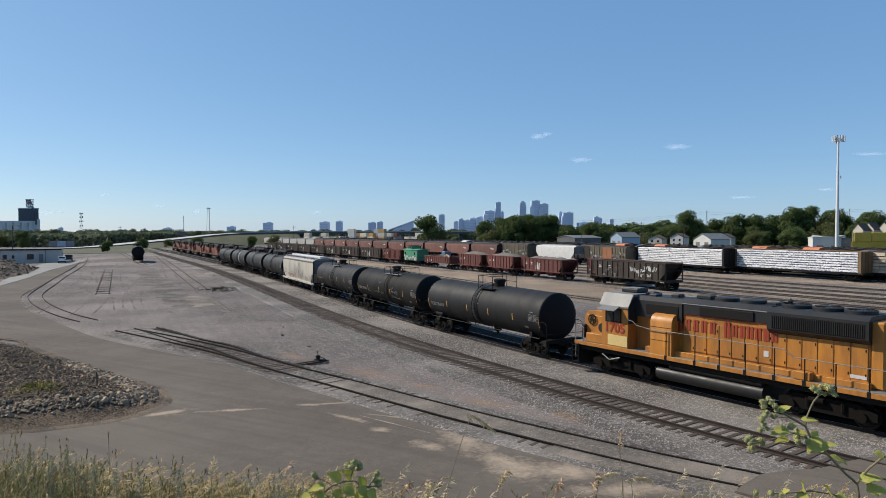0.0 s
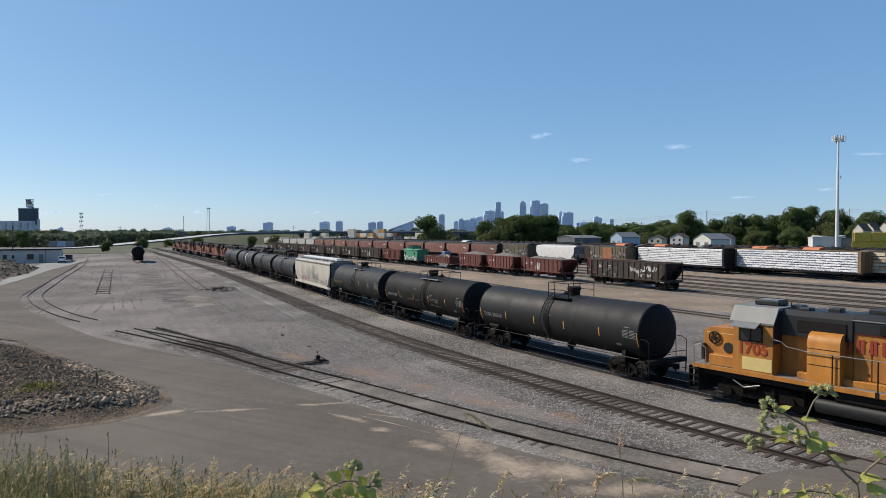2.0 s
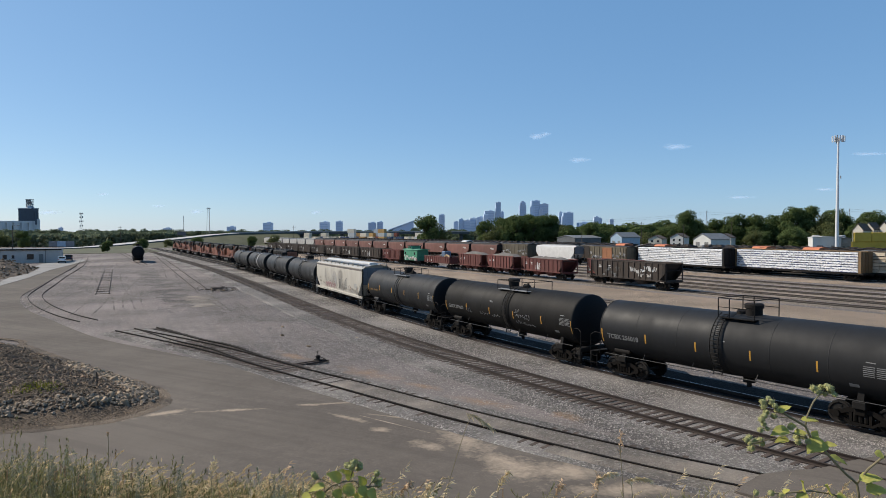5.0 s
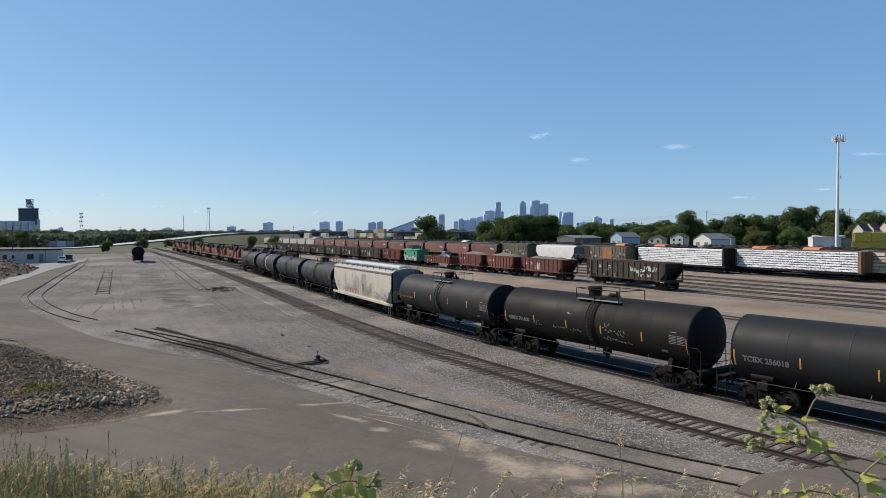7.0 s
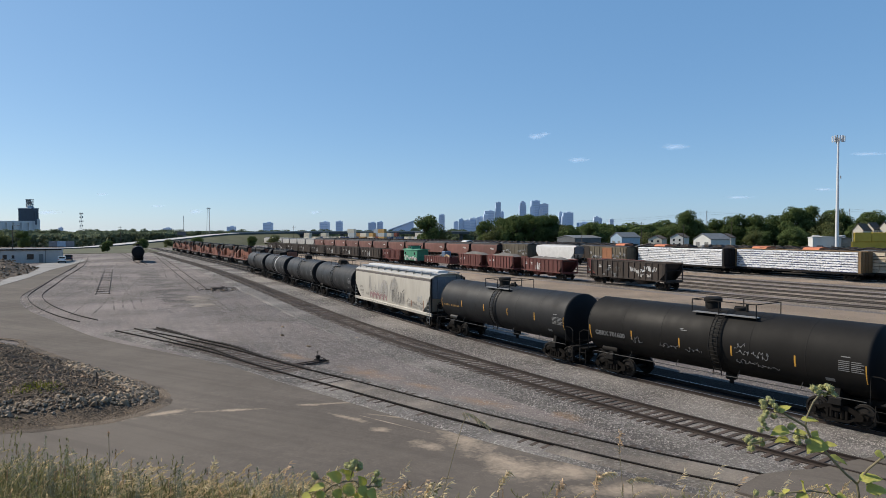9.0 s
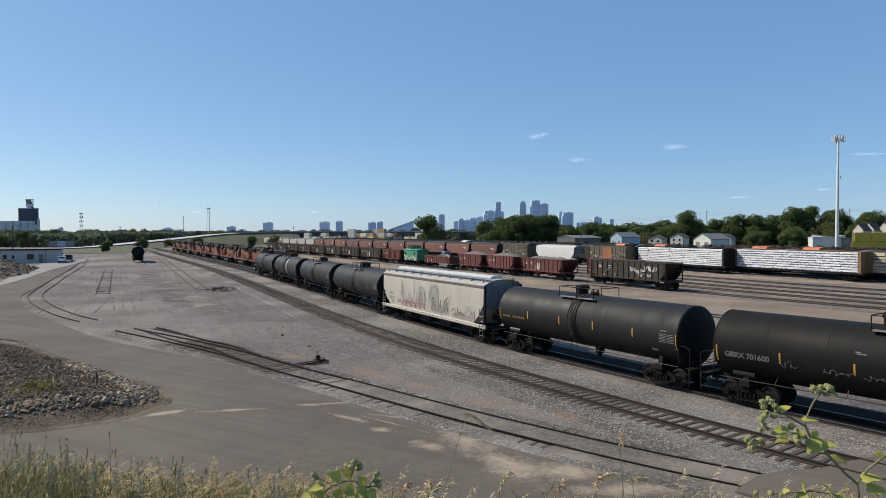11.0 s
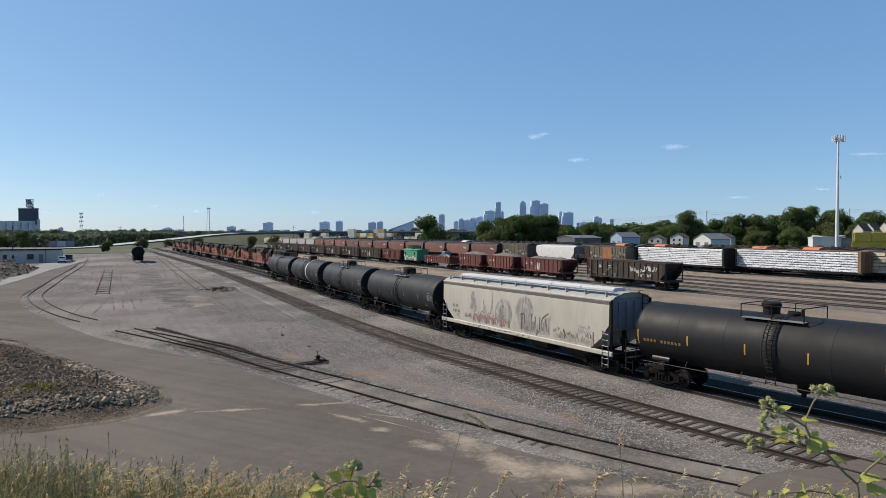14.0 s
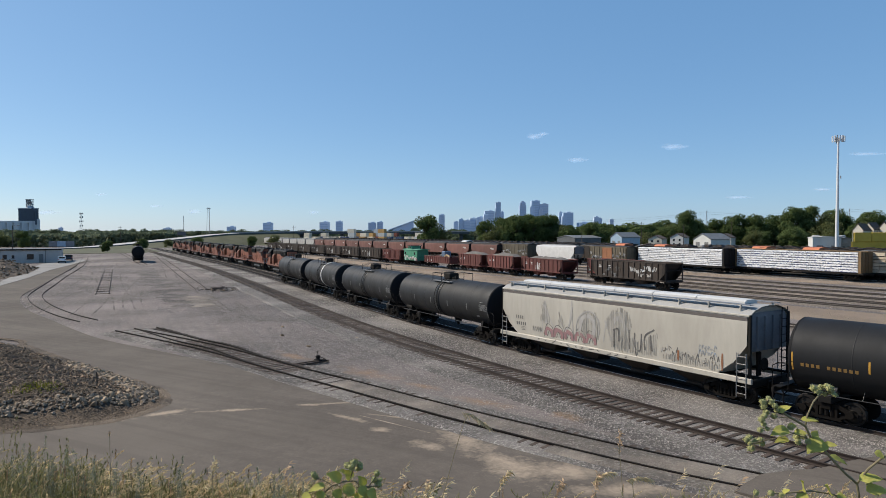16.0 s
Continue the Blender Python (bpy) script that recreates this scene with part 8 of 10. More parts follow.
far_road()
solid("far_field", Shape().prism([(-400, 520), (-140, 420), (40, 330), (95, 262), (150, 205), (230, 130), (600, 120), (900, 900), (-700, 900)], 2, -0.33, -0.21), MT["verge"], "rough green land beyond the yard", "field", kind="structure", smooth=0)


def containers():
    rnd = random.Random(6)
    col = ["cont_a", "cont_a", "cont_b", "cont_a", "cont_d", "cont_a", "cont_e", "white_wall", "cont_a", "cont_c"]
    meshes = {}
    for c in sorted(set(col)):
        edge = [(-3.0 + 0.16 * i + (0.04 if i % 2 else 0), -1.2 + (0.05 if (i // 2) % 2 else 0)) for i in range(38)]
        s = Shape().prism(edge + [(3.0, 1.2), (-3.0, 1.2)], 2, 0.02, 2.58)
        meshes[c] = s.mesh("shipping_container", MT[c], 0)
    for i in range(19):
        n = rnd.choice((3, 3, 4)) if 6 < i < 14 else rnd.choice((2, 2, 3))
        for j in range(n):
            ob = new("shipping_container", meshes[rnd.choice(col)])
            ob.matrix_basis = pose(-92 + i * 4.2 + rnd.uniform(-0.6, 0.6), 452 + (i % 3) * 6, -0.27 + j * 2.6, 0, 0, rnd.uniform(-44, -36))
            tagged(ob, "stacked corrugated shipping container", "container", "stacked shipping containers")


CLOUDS = []
MT["cloud"] = bpy.data.materials.new("thin_white_cloud")


def clouds():
    """Small flat fair-weather wisps far away, thin at their edges."""
    m = MT["cloud"]
    m.use_nodes = True
    t, n = m.node_tree, m.node_tree.nodes
    b = n["Principled BSDF"]
    b.inputs["Base Color"].default_value, b.inputs["Roughness"].default_value = (0.95, 0.96, 1.0, 1), 1.0
    # a pale blue glow stands in for sunlight scattered inside the wisps
    b.inputs["Emission Color"].default_value, b.inputs["Emission Strength"].default_value = (0.62, 0.76, 0.95, 1), 0.55
    co, nz, gr = n.new("ShaderNodeTexCoord"), n.new("ShaderNodeTexNoise"), n.new("ShaderNodeVectorMath")
    gr.operation = "LENGTH"
    nz.inputs["Scale"].default_value, nz.inputs["Detail"].default_value = 2.2, 6
    t.links.new(co.outputs["Object"], nz.inputs["Vector"])
    t.links.new(co.outputs["Object"], gr.inputs[0])
    ad = n.new("ShaderNodeMath")
    ad.operation = "SUBTRACT"
    t.links.new(nz.outputs["Fac"], ad.inputs[0])
    r0 = n.new("ShaderNodeMapRange")
    for i, v in enumerate((0.0, 1.0, -0.2, 0.5)):
        r0.inputs[i + 1].default_value = v
    t.links.new(gr.outputs["Value"], r0.inputs[0])
    t.links.new(r0.outputs[0], ad.inputs[1])
    r1 = n.new("ShaderNodeMapRange")
    for i, v in enumerate((0.15, 0.75, 0.0, 0.55)):
        r1.inputs[i + 1].default_value = v
    t.links.new(ad.outputs[0], r1.inputs[0])
    t.links.new(r1.outputs[0], b.inputs["Alpha"])
    s = Shape()
    for j in range(9):
        for i in range(17):
            x, z = -1 + i / 8, -1 + j / 4
            s.v.append((x, 0.15 * noise.noise((x * 2, z * 2, 1)), z))
    for j in range(8):
        for i in range(16):
            a = j * 17 + i
            s.f.append((a, a + 1, a + 18, a + 17))
    me = s.mesh("cloud", m, 60)
    for x, z, w, h in ((1480, 545, 118, 26), (868, 462, 92, 22), (600, 610, 70, 26), (655, 625, 45, 16), (-1560, 135, 60, 20), (-2150, 245, 50, 12), (-1800, 170, 60, 10), (2430, 275, 90, 14), (1890, 225, 120, 14), (-800, 130, 50, 14), (-2500, 130, 120, 18), (2700, 500, 160, 14)):
        ob = new("cloud", me)
        ob.matrix_basis = Matrix.Translation((x, 4200, z + 7)) @ Matrix.Diagonal((w, 40, h, 1))
        tagged(ob, "small thin white cloud wisp in the blue sky", "cloud", "cloud wisps")
        CLOUDS.append((ob, ob.matrix_basis.copy()))


clouds()
containers()
shed("storage_shed", 122, 300, 10, 12, 7.4, -65, "white_wall", "light_grey", "white metal shed with a shallow roof")
shed("storage_shed", 91, 330, 8, 12, 7.9, -62, "blue_shed", "light_grey", "pale blue metal shed", 0.3)
shed("storage_shed", 72, 350, 14, 18, 6.4, -60, "grey_shed", "light_grey", "long dark grey shed", 0.2)
shed("storage_shed", 133, 320, 6, 9, 7.0, -62, "block_wall", "grey_shed", "small grey shed beside the white one", 0.25)
shed("site_cabin", 142.0, 246, 9.6, 5, 6.4, -12, "white_wall", "white_wall", "white equipment cabin at the foot of the cell tower", 0.05)
shed("site_cabin", 149.5, 246, 3.2, 5, 6.0, -20, "hopper_roof", "light_grey", "grey equipment cabin at the foot of the cell tower", 0.05)
house(209, 330, 5.2, 12.2, -64, "house", "shingle", "cream gabled house with a brown roof")
house(215.5, 332, 5.2, 12.8, -64, "house", "shingle", "cream gabled house beside its twin")
house(222, 330, 5.4, 13.2, -64, "house", "shingle", "cream gabled house with a steep brown roof")
house(112, 345, 7, 6.4, -35, "house", "shingle", "small cream house among leafy trees")
house(126, 352, 7, 7.4, -40, "white_wall", "shingle", "small white house among trees")
house(150, 350, 7, 7.2, -38, "house", "shingle", "small cream house at the edge of the trees")
solid("low_wall", Shape().box((0, 0, 2.35), (54, 0.8, 4.7), 0.1), MT["yellow_wall"], "low mustard-yellow wall under the panelled one", "wall", kind="structure", m=pose(174, 235.3, -0.3, 0, 0, -6))
root = thing("mustard_wall", "long mustard-yellow panelled wall behind the wagons", "wall", kind="structure", m=pose(174.5, 235, -0.3, 0, 0, -6))
for i in range(9):
    part("panel", Shape().box((-24 + i * 6.0, 0, 6.35), (5.8, 1.0, 3.3), 0.08), MT["yellow_wall"], root)
for tx, ty in ((141, 250), (150.5, 250)):
    solid("storage_tank", Shape().lathe([(0, 1.6), (6.6, 1.6), (7.0, 1.1)], 16, 2), MT["hopper_roof"], "small grey storage tank", "tank", "storage tanks", m=pose(tx, ty, -0.3))
for x, y, h in ((96, 320, 13), (120, 330, 12), (155, 355, 14), (172, 262, 10), (63, 300, 9), (-205, 420, 12), (-88, 390, 12)):
    root = thing("utility_pole", "wooden utility pole with a crossarm", "utility pole", "utility poles", m=pose(x, y, -0.3))
    part("pole", Shape().rod((0, 0, 0), (0, 0, h), 0.18, 0.12), MT["bark"], root)
    part("crossarm", Shape().box((0, 0, h - 0.8), (2.4, 0.14, 0.16), 0.02), MT["bark"], root)
for dx in (0, 3.2):
    lattice_mast(265 + dx * 1.6, 440, 24, 0.6, "thin lattice pylon beyond the trees")
lattice_mast(176, 442, 22.5, 0.6, "lattice power pylon beyond the trees")
root = thing("power_line", "thin power cables sagging between lattice pylons", "power line", kind="structure")
for z0, z1 in ((20.5, 22.5), (19.2, 21.0)):
    for a, b in (((40, 440, z0 - 5), (176, 442, z0 + 1)), ((176, 442, z0 + 1), (265, 440, z1 + 1)), ((265, 440, z1 + 1), (420, 440, z1 + 2))):
        pts = []
        for i in range(13):
            t = i / 12
            pts.append((a[0] + (b[0] - a[0]) * t, a[1] + (b[1] - a[1]) * t, a[2] + (b[2] - a[2]) * t - 2.4 * 4 * t * (1 - t)))
        part("cable", Shape().pipe(pts, 0.045, 4), MT["mast"], root)


# ---- weeds: materials and one blade ----
MT["straw"] = leaf_material("dry_straw", (0.86, 0.70, 0.44), (0.46, 0.34, 0.18), 0.3, grain=5, stain=1, amount=0.5, vary=0.4, island=True)
MT["weed"] = leaf_material("grey_green_weeds", (0.29, 0.275, 0.13), (0.11, 0.105, 0.045), 0.3, grain=5, stain=1, amount=0.5, vary=0.45, island=True)
MT["weed_dark"] = leaf_material("green_weeds", (0.21, 0.215, 0.03), (0.07, 0.078, 0.014), 0.3, grain=5, stain=1, amount=0.5, vary=0.45, island=True)
MT["wormwood"] = leaf_material("grey_wormwood_leaf", (0.37, 0.37, 0.275), (0.17, 0.175, 0.12), 0.3, grain=5, stain=1, amount=0.5, vary=0.35, island=True)
MT["brown_seed"] = material("brown_seed_heads", (0.58, 0.40, 0.24), (0.38, 0.25, 0.14), 0.9, grain=9, vary=0.3, island=True)
MT["burdock"] = leaf_material("burdock_leaf", (0.70, 0.66, 0.20), (0.54, 0.53, 0.14), 0.48, grain=30, stain=8, amount=0.5, bump=0.3, bump_scale=60)
MT["bur"] = material("green_burs", (0.66, 0.64, 0.27), (0.44, 0.43, 0.16), 0.7, grain=60, stain=20, amount=0.6, bump=1, bump_scale=150)
MT["stem"] = material("weed_stem", (0.24, 0.20, 0.11), (0.16, 0.13, 0.08), 0.7, grain=20, stain=5)


def blade(s, p, lean, h, w, rnd, n=3):
    side = Vector((-lean.y, lean.x, 0))
    if side.length < 1e-4:
        side = Vector((1, 0, 0))
    side = Matrix.Rotation(rnd.uniform(-1.2, 1.2), 3, "Z") @ side.normalized()
    vs = []
    for i in range(n + 1):
        t = i / n
        q = p + Vector((lean.x * t * t, lean.y * t * t, h * (t - 0.22 * t * t * min(1.0, lean.length / h * 1.5))))
        ww = w * (1 - t) ** 0.7
        vs += [q - side * ww, q + side * ww] if i < n else [q]
    fs = [(2 * i, 2 * i + 1, 2 * i + 3, 2 * i + 2) for i in range(n - 1)] + [(2 * n - 2, 2 * n - 1, 2 * n)]
    s.put(vs, fs)


# ---- near things beside the road ----
def rock_mesh(seed, flat_=0.7):
    rnd = random.Random(seed)
    bm = bmesh.new()
    bmesh.ops.create_icosphere(bm, subdivisions=2, radius=0.5)
    cuts = [(Vector((rnd.gauss(0, 1), rnd.gauss(0, 1), rnd.gauss(0, 1))).normalized(), rnd.uniform(0.24, 0.36)) for i in range(9)]
    k = [rnd.uniform(0.65, 1.0), rnd.uniform(0.55, 0.9), rnd.uniform(0.45, flat_)]
    for v in bm.verts:
        f = 1 + 0.4 * noise.noise(v.co * 1.7 + Vector((seed, 0, 0)))
        for d, c in cuts:
            v.co -= d * max(0.0, v.co.dot(d) - c)
        v.co = Vector((v.co.x * k[0], v.co.y * k[1], v.co.z * k[2])) * f
    me = bpy.data.meshes.new("rock")
    bm.to_mesh(me)
    bm.free()
    me.materials.append(MT["rock"])
    return me


def rubble():
    outline = [(-60, 60), (-34, 48.4), (-28.8, 45.2), (-21.6, 38.8), (-17.4, 35.2), (-14.8, 33.2), (-13.3, 31.5), (-12.9, 29.8), (-13.3, 28.6), (-14.3, 27.3), (-15.8, 26.5), (-17.4, 25.9), (-33, 24.1), (-60, 28)]
    poly = [Vector(p) for p in outline]

    def inside(x, y):
        """Distance to the edge, negative outside."""
        d, odd = 1e9, False
        for a, b in zip(poly, poly[1:] + poly[:1]):
            ab, ap = b - a, Vector((x, y)) - a
            t = max(0, min(1, ap.dot(ab) / ab.dot(ab)))
            d = min(d, (ap - ab * t).length)
            if (a.y > y) != (b.y > y) and x < (b.x - a.x) * (y - a.y) / (b.y - a.y) + a.x:
                odd = not odd
        return d if odd else -d

    def height(x, y):
        d = inside(x, y)
        if d < 0:
            return -0.235
        f = min(1.0, d / 3.2)
        f = f * f * (3 - 2 * f)
        return -0.205 + f * (0.66 + 0.30 * noise.noise((x * 0.35, y * 0.35, 5)) + 0.12 * noise.noise((x * 1.3, y * 1.3, 9)))
    s = Shape()
    nx, ny = 150, 120
    for j in range(ny + 1):
        for i in range(nx + 1):
            x, y = -50 + 37.5 * i / nx, 24 + 30 * j / ny
            s.v.append((x, y, height(x, y)))
    for j in range(ny):
        for i in range(nx):
            a = j * (nx + 1) + i
            q = (a, a + 1, a + nx + 2, a + nx + 1)
            if max(s.v[k][2] for k in q) > -0.23:
                s.f.append(q)
    root = thing("rubble_heap", "low heap of dark rubble and soil rimmed with pale limestone rocks", "rubble heap")
    part("soil", s, MT["soil"], root)
    rocks = [rock_mesh(i) for i in range(9)]
    rnd = random.Random(12)
    rim = resample([(-22.5, 39.8), (-20.6, 38.0), (-18.3, 35.9), (-16.3, 34.0), (-14.6, 32.0), (-13.8, 30.6), (-14.3, 29.7), (-15.3, 28.9), (-16.6, 28.3), (-18.4, 27.5), (-22, 26.4)], 0.14)
    for i in range(290):
        p = rnd.choice(rim)
        if p[1] < 28.6 and i % 3:
            p = rnd.choice(rim[20:75])
        sp = 0.30 if p[1] > 29.5 else 0.2
        x, y = p[0] + rnd.gauss(-0.2, sp), p[1] + rnd.gauss(0, sp)
        z = height(x, y)
        if z < -0.31:
            z = -0.23
        k = min(0.7, 0.23 + abs(rnd.gauss(0, 0.16)))
        ob = part("rock", rnd.choice(rocks), None, root, at=pose(x, y, z + 0.06 * k, rnd.uniform(-25, 25), rnd.uniform(-25, 25), rnd.random() * 360) @ Matrix.Diagonal((k, k, k, 1)))
    small = Shape()
    for i in range(52000):
        x, y = rnd.uniform(-46, -13.5), rnd.uniform(25, 50)
        d = inside(x, y)
        if d < 0.15:
            continue
        front = y - np.interp(x, (-22.0, -18.4, -15.3, -13.6), (26.4, 27.5, 28.9, 30.4))
        k = rnd.uniform(0.04, 0.095) * (1.6 if rnd.random() < 0.12 else 1)
        if front < 0.1:
            k *= 0.4
        elif front < 2.2 and rnd.random() < 0.75:
            k *= 0.5
        c = Vector((x, y, height(x, y) + k * 0.25))
        pts = [Vector((1, 0, 0)), Vector((-0.3, 0.9, 0)), Vector((-0.8, -0.7, 0)), Vector((0.1, 0.1, 0.6)), Vector((0.2, -0.1, -0.6))]
        r = Matrix.Rotation(rnd.random() * 6.3, 3, "Z") @ Matrix.Rotation(rnd.uniform(-0.6, 0.6), 3, "X")
        small.put([c + r @ (q * k * rnd.uniform(0.7, 1.3)) for q in pts], [(0, 1, 3), (1, 2, 3), (2, 0, 3), (1, 0, 4), (2, 1, 4), (0, 2, 4)])
    tagged(part("rubble", small, MT["soil_stone"], root, smooth=0), kind="stuff")
    chips = Shape()
    for i in range(1100):
        p = rnd.choice(rim)
        x, y = p[0] + rnd.gauss(-0.2, 0.35), p[1] + rnd.gauss(0, 0.3)
        if inside(x, y) < 0.1:
            continue
        k = rnd.uniform(0.05, 0.13)
        c = Vector((x, y, height(x, y) + k * 0.35))
        r = Matrix.Rotation(rnd.random() * 6.3, 3, "Z") @ Matrix.Rotation(rnd.uniform(-0.7, 0.7), 3, "X")
        pts = [Vector((1, 0.1, 0.1)), Vector((0.25, 0.85, -0.1)), Vector((-0.75, 0.55, 0.15)), Vector((-0.85, -0.55, -0.1)), Vector((0.35, -0.8, 0.05)), Vector((0.1, 0.05, 0.75)), Vector((0, 0, -0.6))]
        chips.put([c + r @ (q * k * rnd.uniform(0.75, 1.25)) for q in pts], [(j, (j + 1) % 5, 5) for j in range(5)] + [((j + 1) % 5, j, 6) for j in range(5)])
    tagged(part("limestone_grit", chips, MT["rock_chip"], root, "pale broken limestone between the rocks", smooth=0), kind="stuff")
    post = Shape().box((0, 0, 0.3), (0.06, 0.06, 0.8), 0.01)
    solid("marker_post", post, MT["bark"], "short dark wooden marker post in the rubble", "post", m=pose(-16.5, 31.4, 0.3, 3, -2, 10))
    tuft = Shape()
    for i in range(420):
        x, y = -18.6 + rnd.gauss(0, 0.55), 30.0 + rnd.gauss(0, 0.4)
        blade(tuft, Vector((x, y, height(x, y))), Vector((rnd.gauss(0, 0.06), rnd.gauss(0, 0.06))), rnd.uniform(0.06, 0.2), 0.02, rnd, 2)
    solid("weed_patch", tuft, MT["weed_dark"], "small patch of green weeds on the rubble heap", "weeds", kind="stuff", smooth=0)


rubble()


def switch_stand():
    root = thing("switch_stand", "low black cast-iron switch stand on two long timbers", "switch stand", m=pose(-8.1, 39.4, -0.16, 0, 0, -46) @ Matrix.Diagonal((0.66, 0.66, 0.66, 1)))
    for x in (-0.32, 0.32):
        part("timber", Shape().box((x, 0.3, -0.02), (0.24, 3.4, 0.16), 0.02), MT["tie"], root)
    part("base", Shape().box((0, 1.1, 0.12), (0.85, 0.4, 0.1), 0.03), MT["black"], root)
    part("body", Shape().lathe([(0.16, 0.2), (0.3, 0.17), (0.38, 0.24), (0.5, 0.22), (0.56, 0.1)], 14, 2, (0, 1.1, 0)), MT["black"], root)
    part("lever", Shape().pipe([(0, 1.1, 0.42), (0.35, 1.35, 0.36), (0.85, 1.5, 0.12)], 0.035), MT["black"], root)
    part("mast", Shape().rod((0, 1.1, 0.5), (-0.12, 1.1, 0.86), 0.018), MT["black"], root)
    part("target", Shape().box((-0.12, 1.1, 0.84), (0.02, 0.16, 0.10), 0.004), MT["rail"], root)
    part("rod", Shape().rod((0, -1.2, 0.05), (0, 1.0, 0.06), 0.03), MT["rail"], root)
    for y in (0.6, 1.5):
        part("weight", Shape().box((0.5, y, 0.1), (0.5, 0.16, 0.1), 0.03), MT["rail"], root)


switch_stand()


# paler apron where the road meets the tracks
flat("road_apron", [(8.68, 19.5), (9.32, 20.13), (10.12, 20.84), (11.26, 21.19), (12.16, 21.34), (12.96, 21.66), (13.73, 22.09), (15.11, 22.6), (19.5, 21.6), (24, 17), (24, 11.5), (12.5, 15.5)], -0.045, MT["asphalt"], "worn dusty level crossing where the road meets the tracks", "level crossing", 0.14)


def scrap():
    root = thing("scrap_pile", "tangle of rusty bars and broken timbers in the gravel", "scrap pile", m=pose(-30.2, 89.5, -0.25))
    rnd = random.Random(5)
    for i in range(26):
        a, l = rnd.random() * 6.3, rnd.uniform(0.8, 2.6)
        x, y = rnd.gauss(0, 1.5), rnd.gauss(0, 1.0)
        p = Vector((x, y, 0.12 + rnd.random() * 0.3))
        d = Vector((math.cos(a) * l / 2, math.sin(a) * l / 2, rnd.uniform(-0.12, 0.3)))
        part("bar", Shape().rod(p - d, p + d, rnd.uniform(0.03, 0.07), n=5), MT[rnd.choice(("rail", "tie_stuff", "bark"))], root)
    for x, y, r in ((-1.2, 0.3, 0.35), (0.6, -0.4, 0.3), (1.5, 0.5, 0.25)):
        part("lump", rock_mesh(int(x * 9)), None, root, at=pose(x, y, 0.1) @ Matrix.Diagonal((r * 2, r * 2, r * 2, 1)))


scrap()
for i, (x, y) in enumerate(((-9.3, 45.5), (-12.3, 50.3), (-6.4, 49.0), (-3.3, 47.4), (-13.4, 55.0))):
    ob = new("stone", rock_mesh(40 + i))
    ob.matrix_basis = pose(x, y, -0.2) @ Matrix.Diagonal((0.42, 0.36, 0.34, 1))
    tagged(ob, "pale loose stone lying in the gravel", "stone", "loose stones")


# ---- weeds on the bank ----
def ear(s, p, d, l, w, rnd, k=14):
    """A drooping feathery seed head from p along d."""
    d = d.normalized()
    for i in range(k):
        t = i / k
        q = p + d * l * t + Vector((0, 0, -0.25 * l * t * t))
        a = rnd.random() * 6.3
        out = (d.orthogonal().normalized() * math.cos(a) + d.cross(d.orthogonal().normalized()) * math.sin(a) + d * 1.2).normalized()
        x = out.orthogonal().normalized() * w * 0.35
        e = q + out * w * 2.2 * (1 - 0.5 * t)
        s.put([q - x, q + x, e], [(0, 1, 2)])
        s.put([q - x.cross(out), q + x.cross(out), e], [(0, 1, 2)])


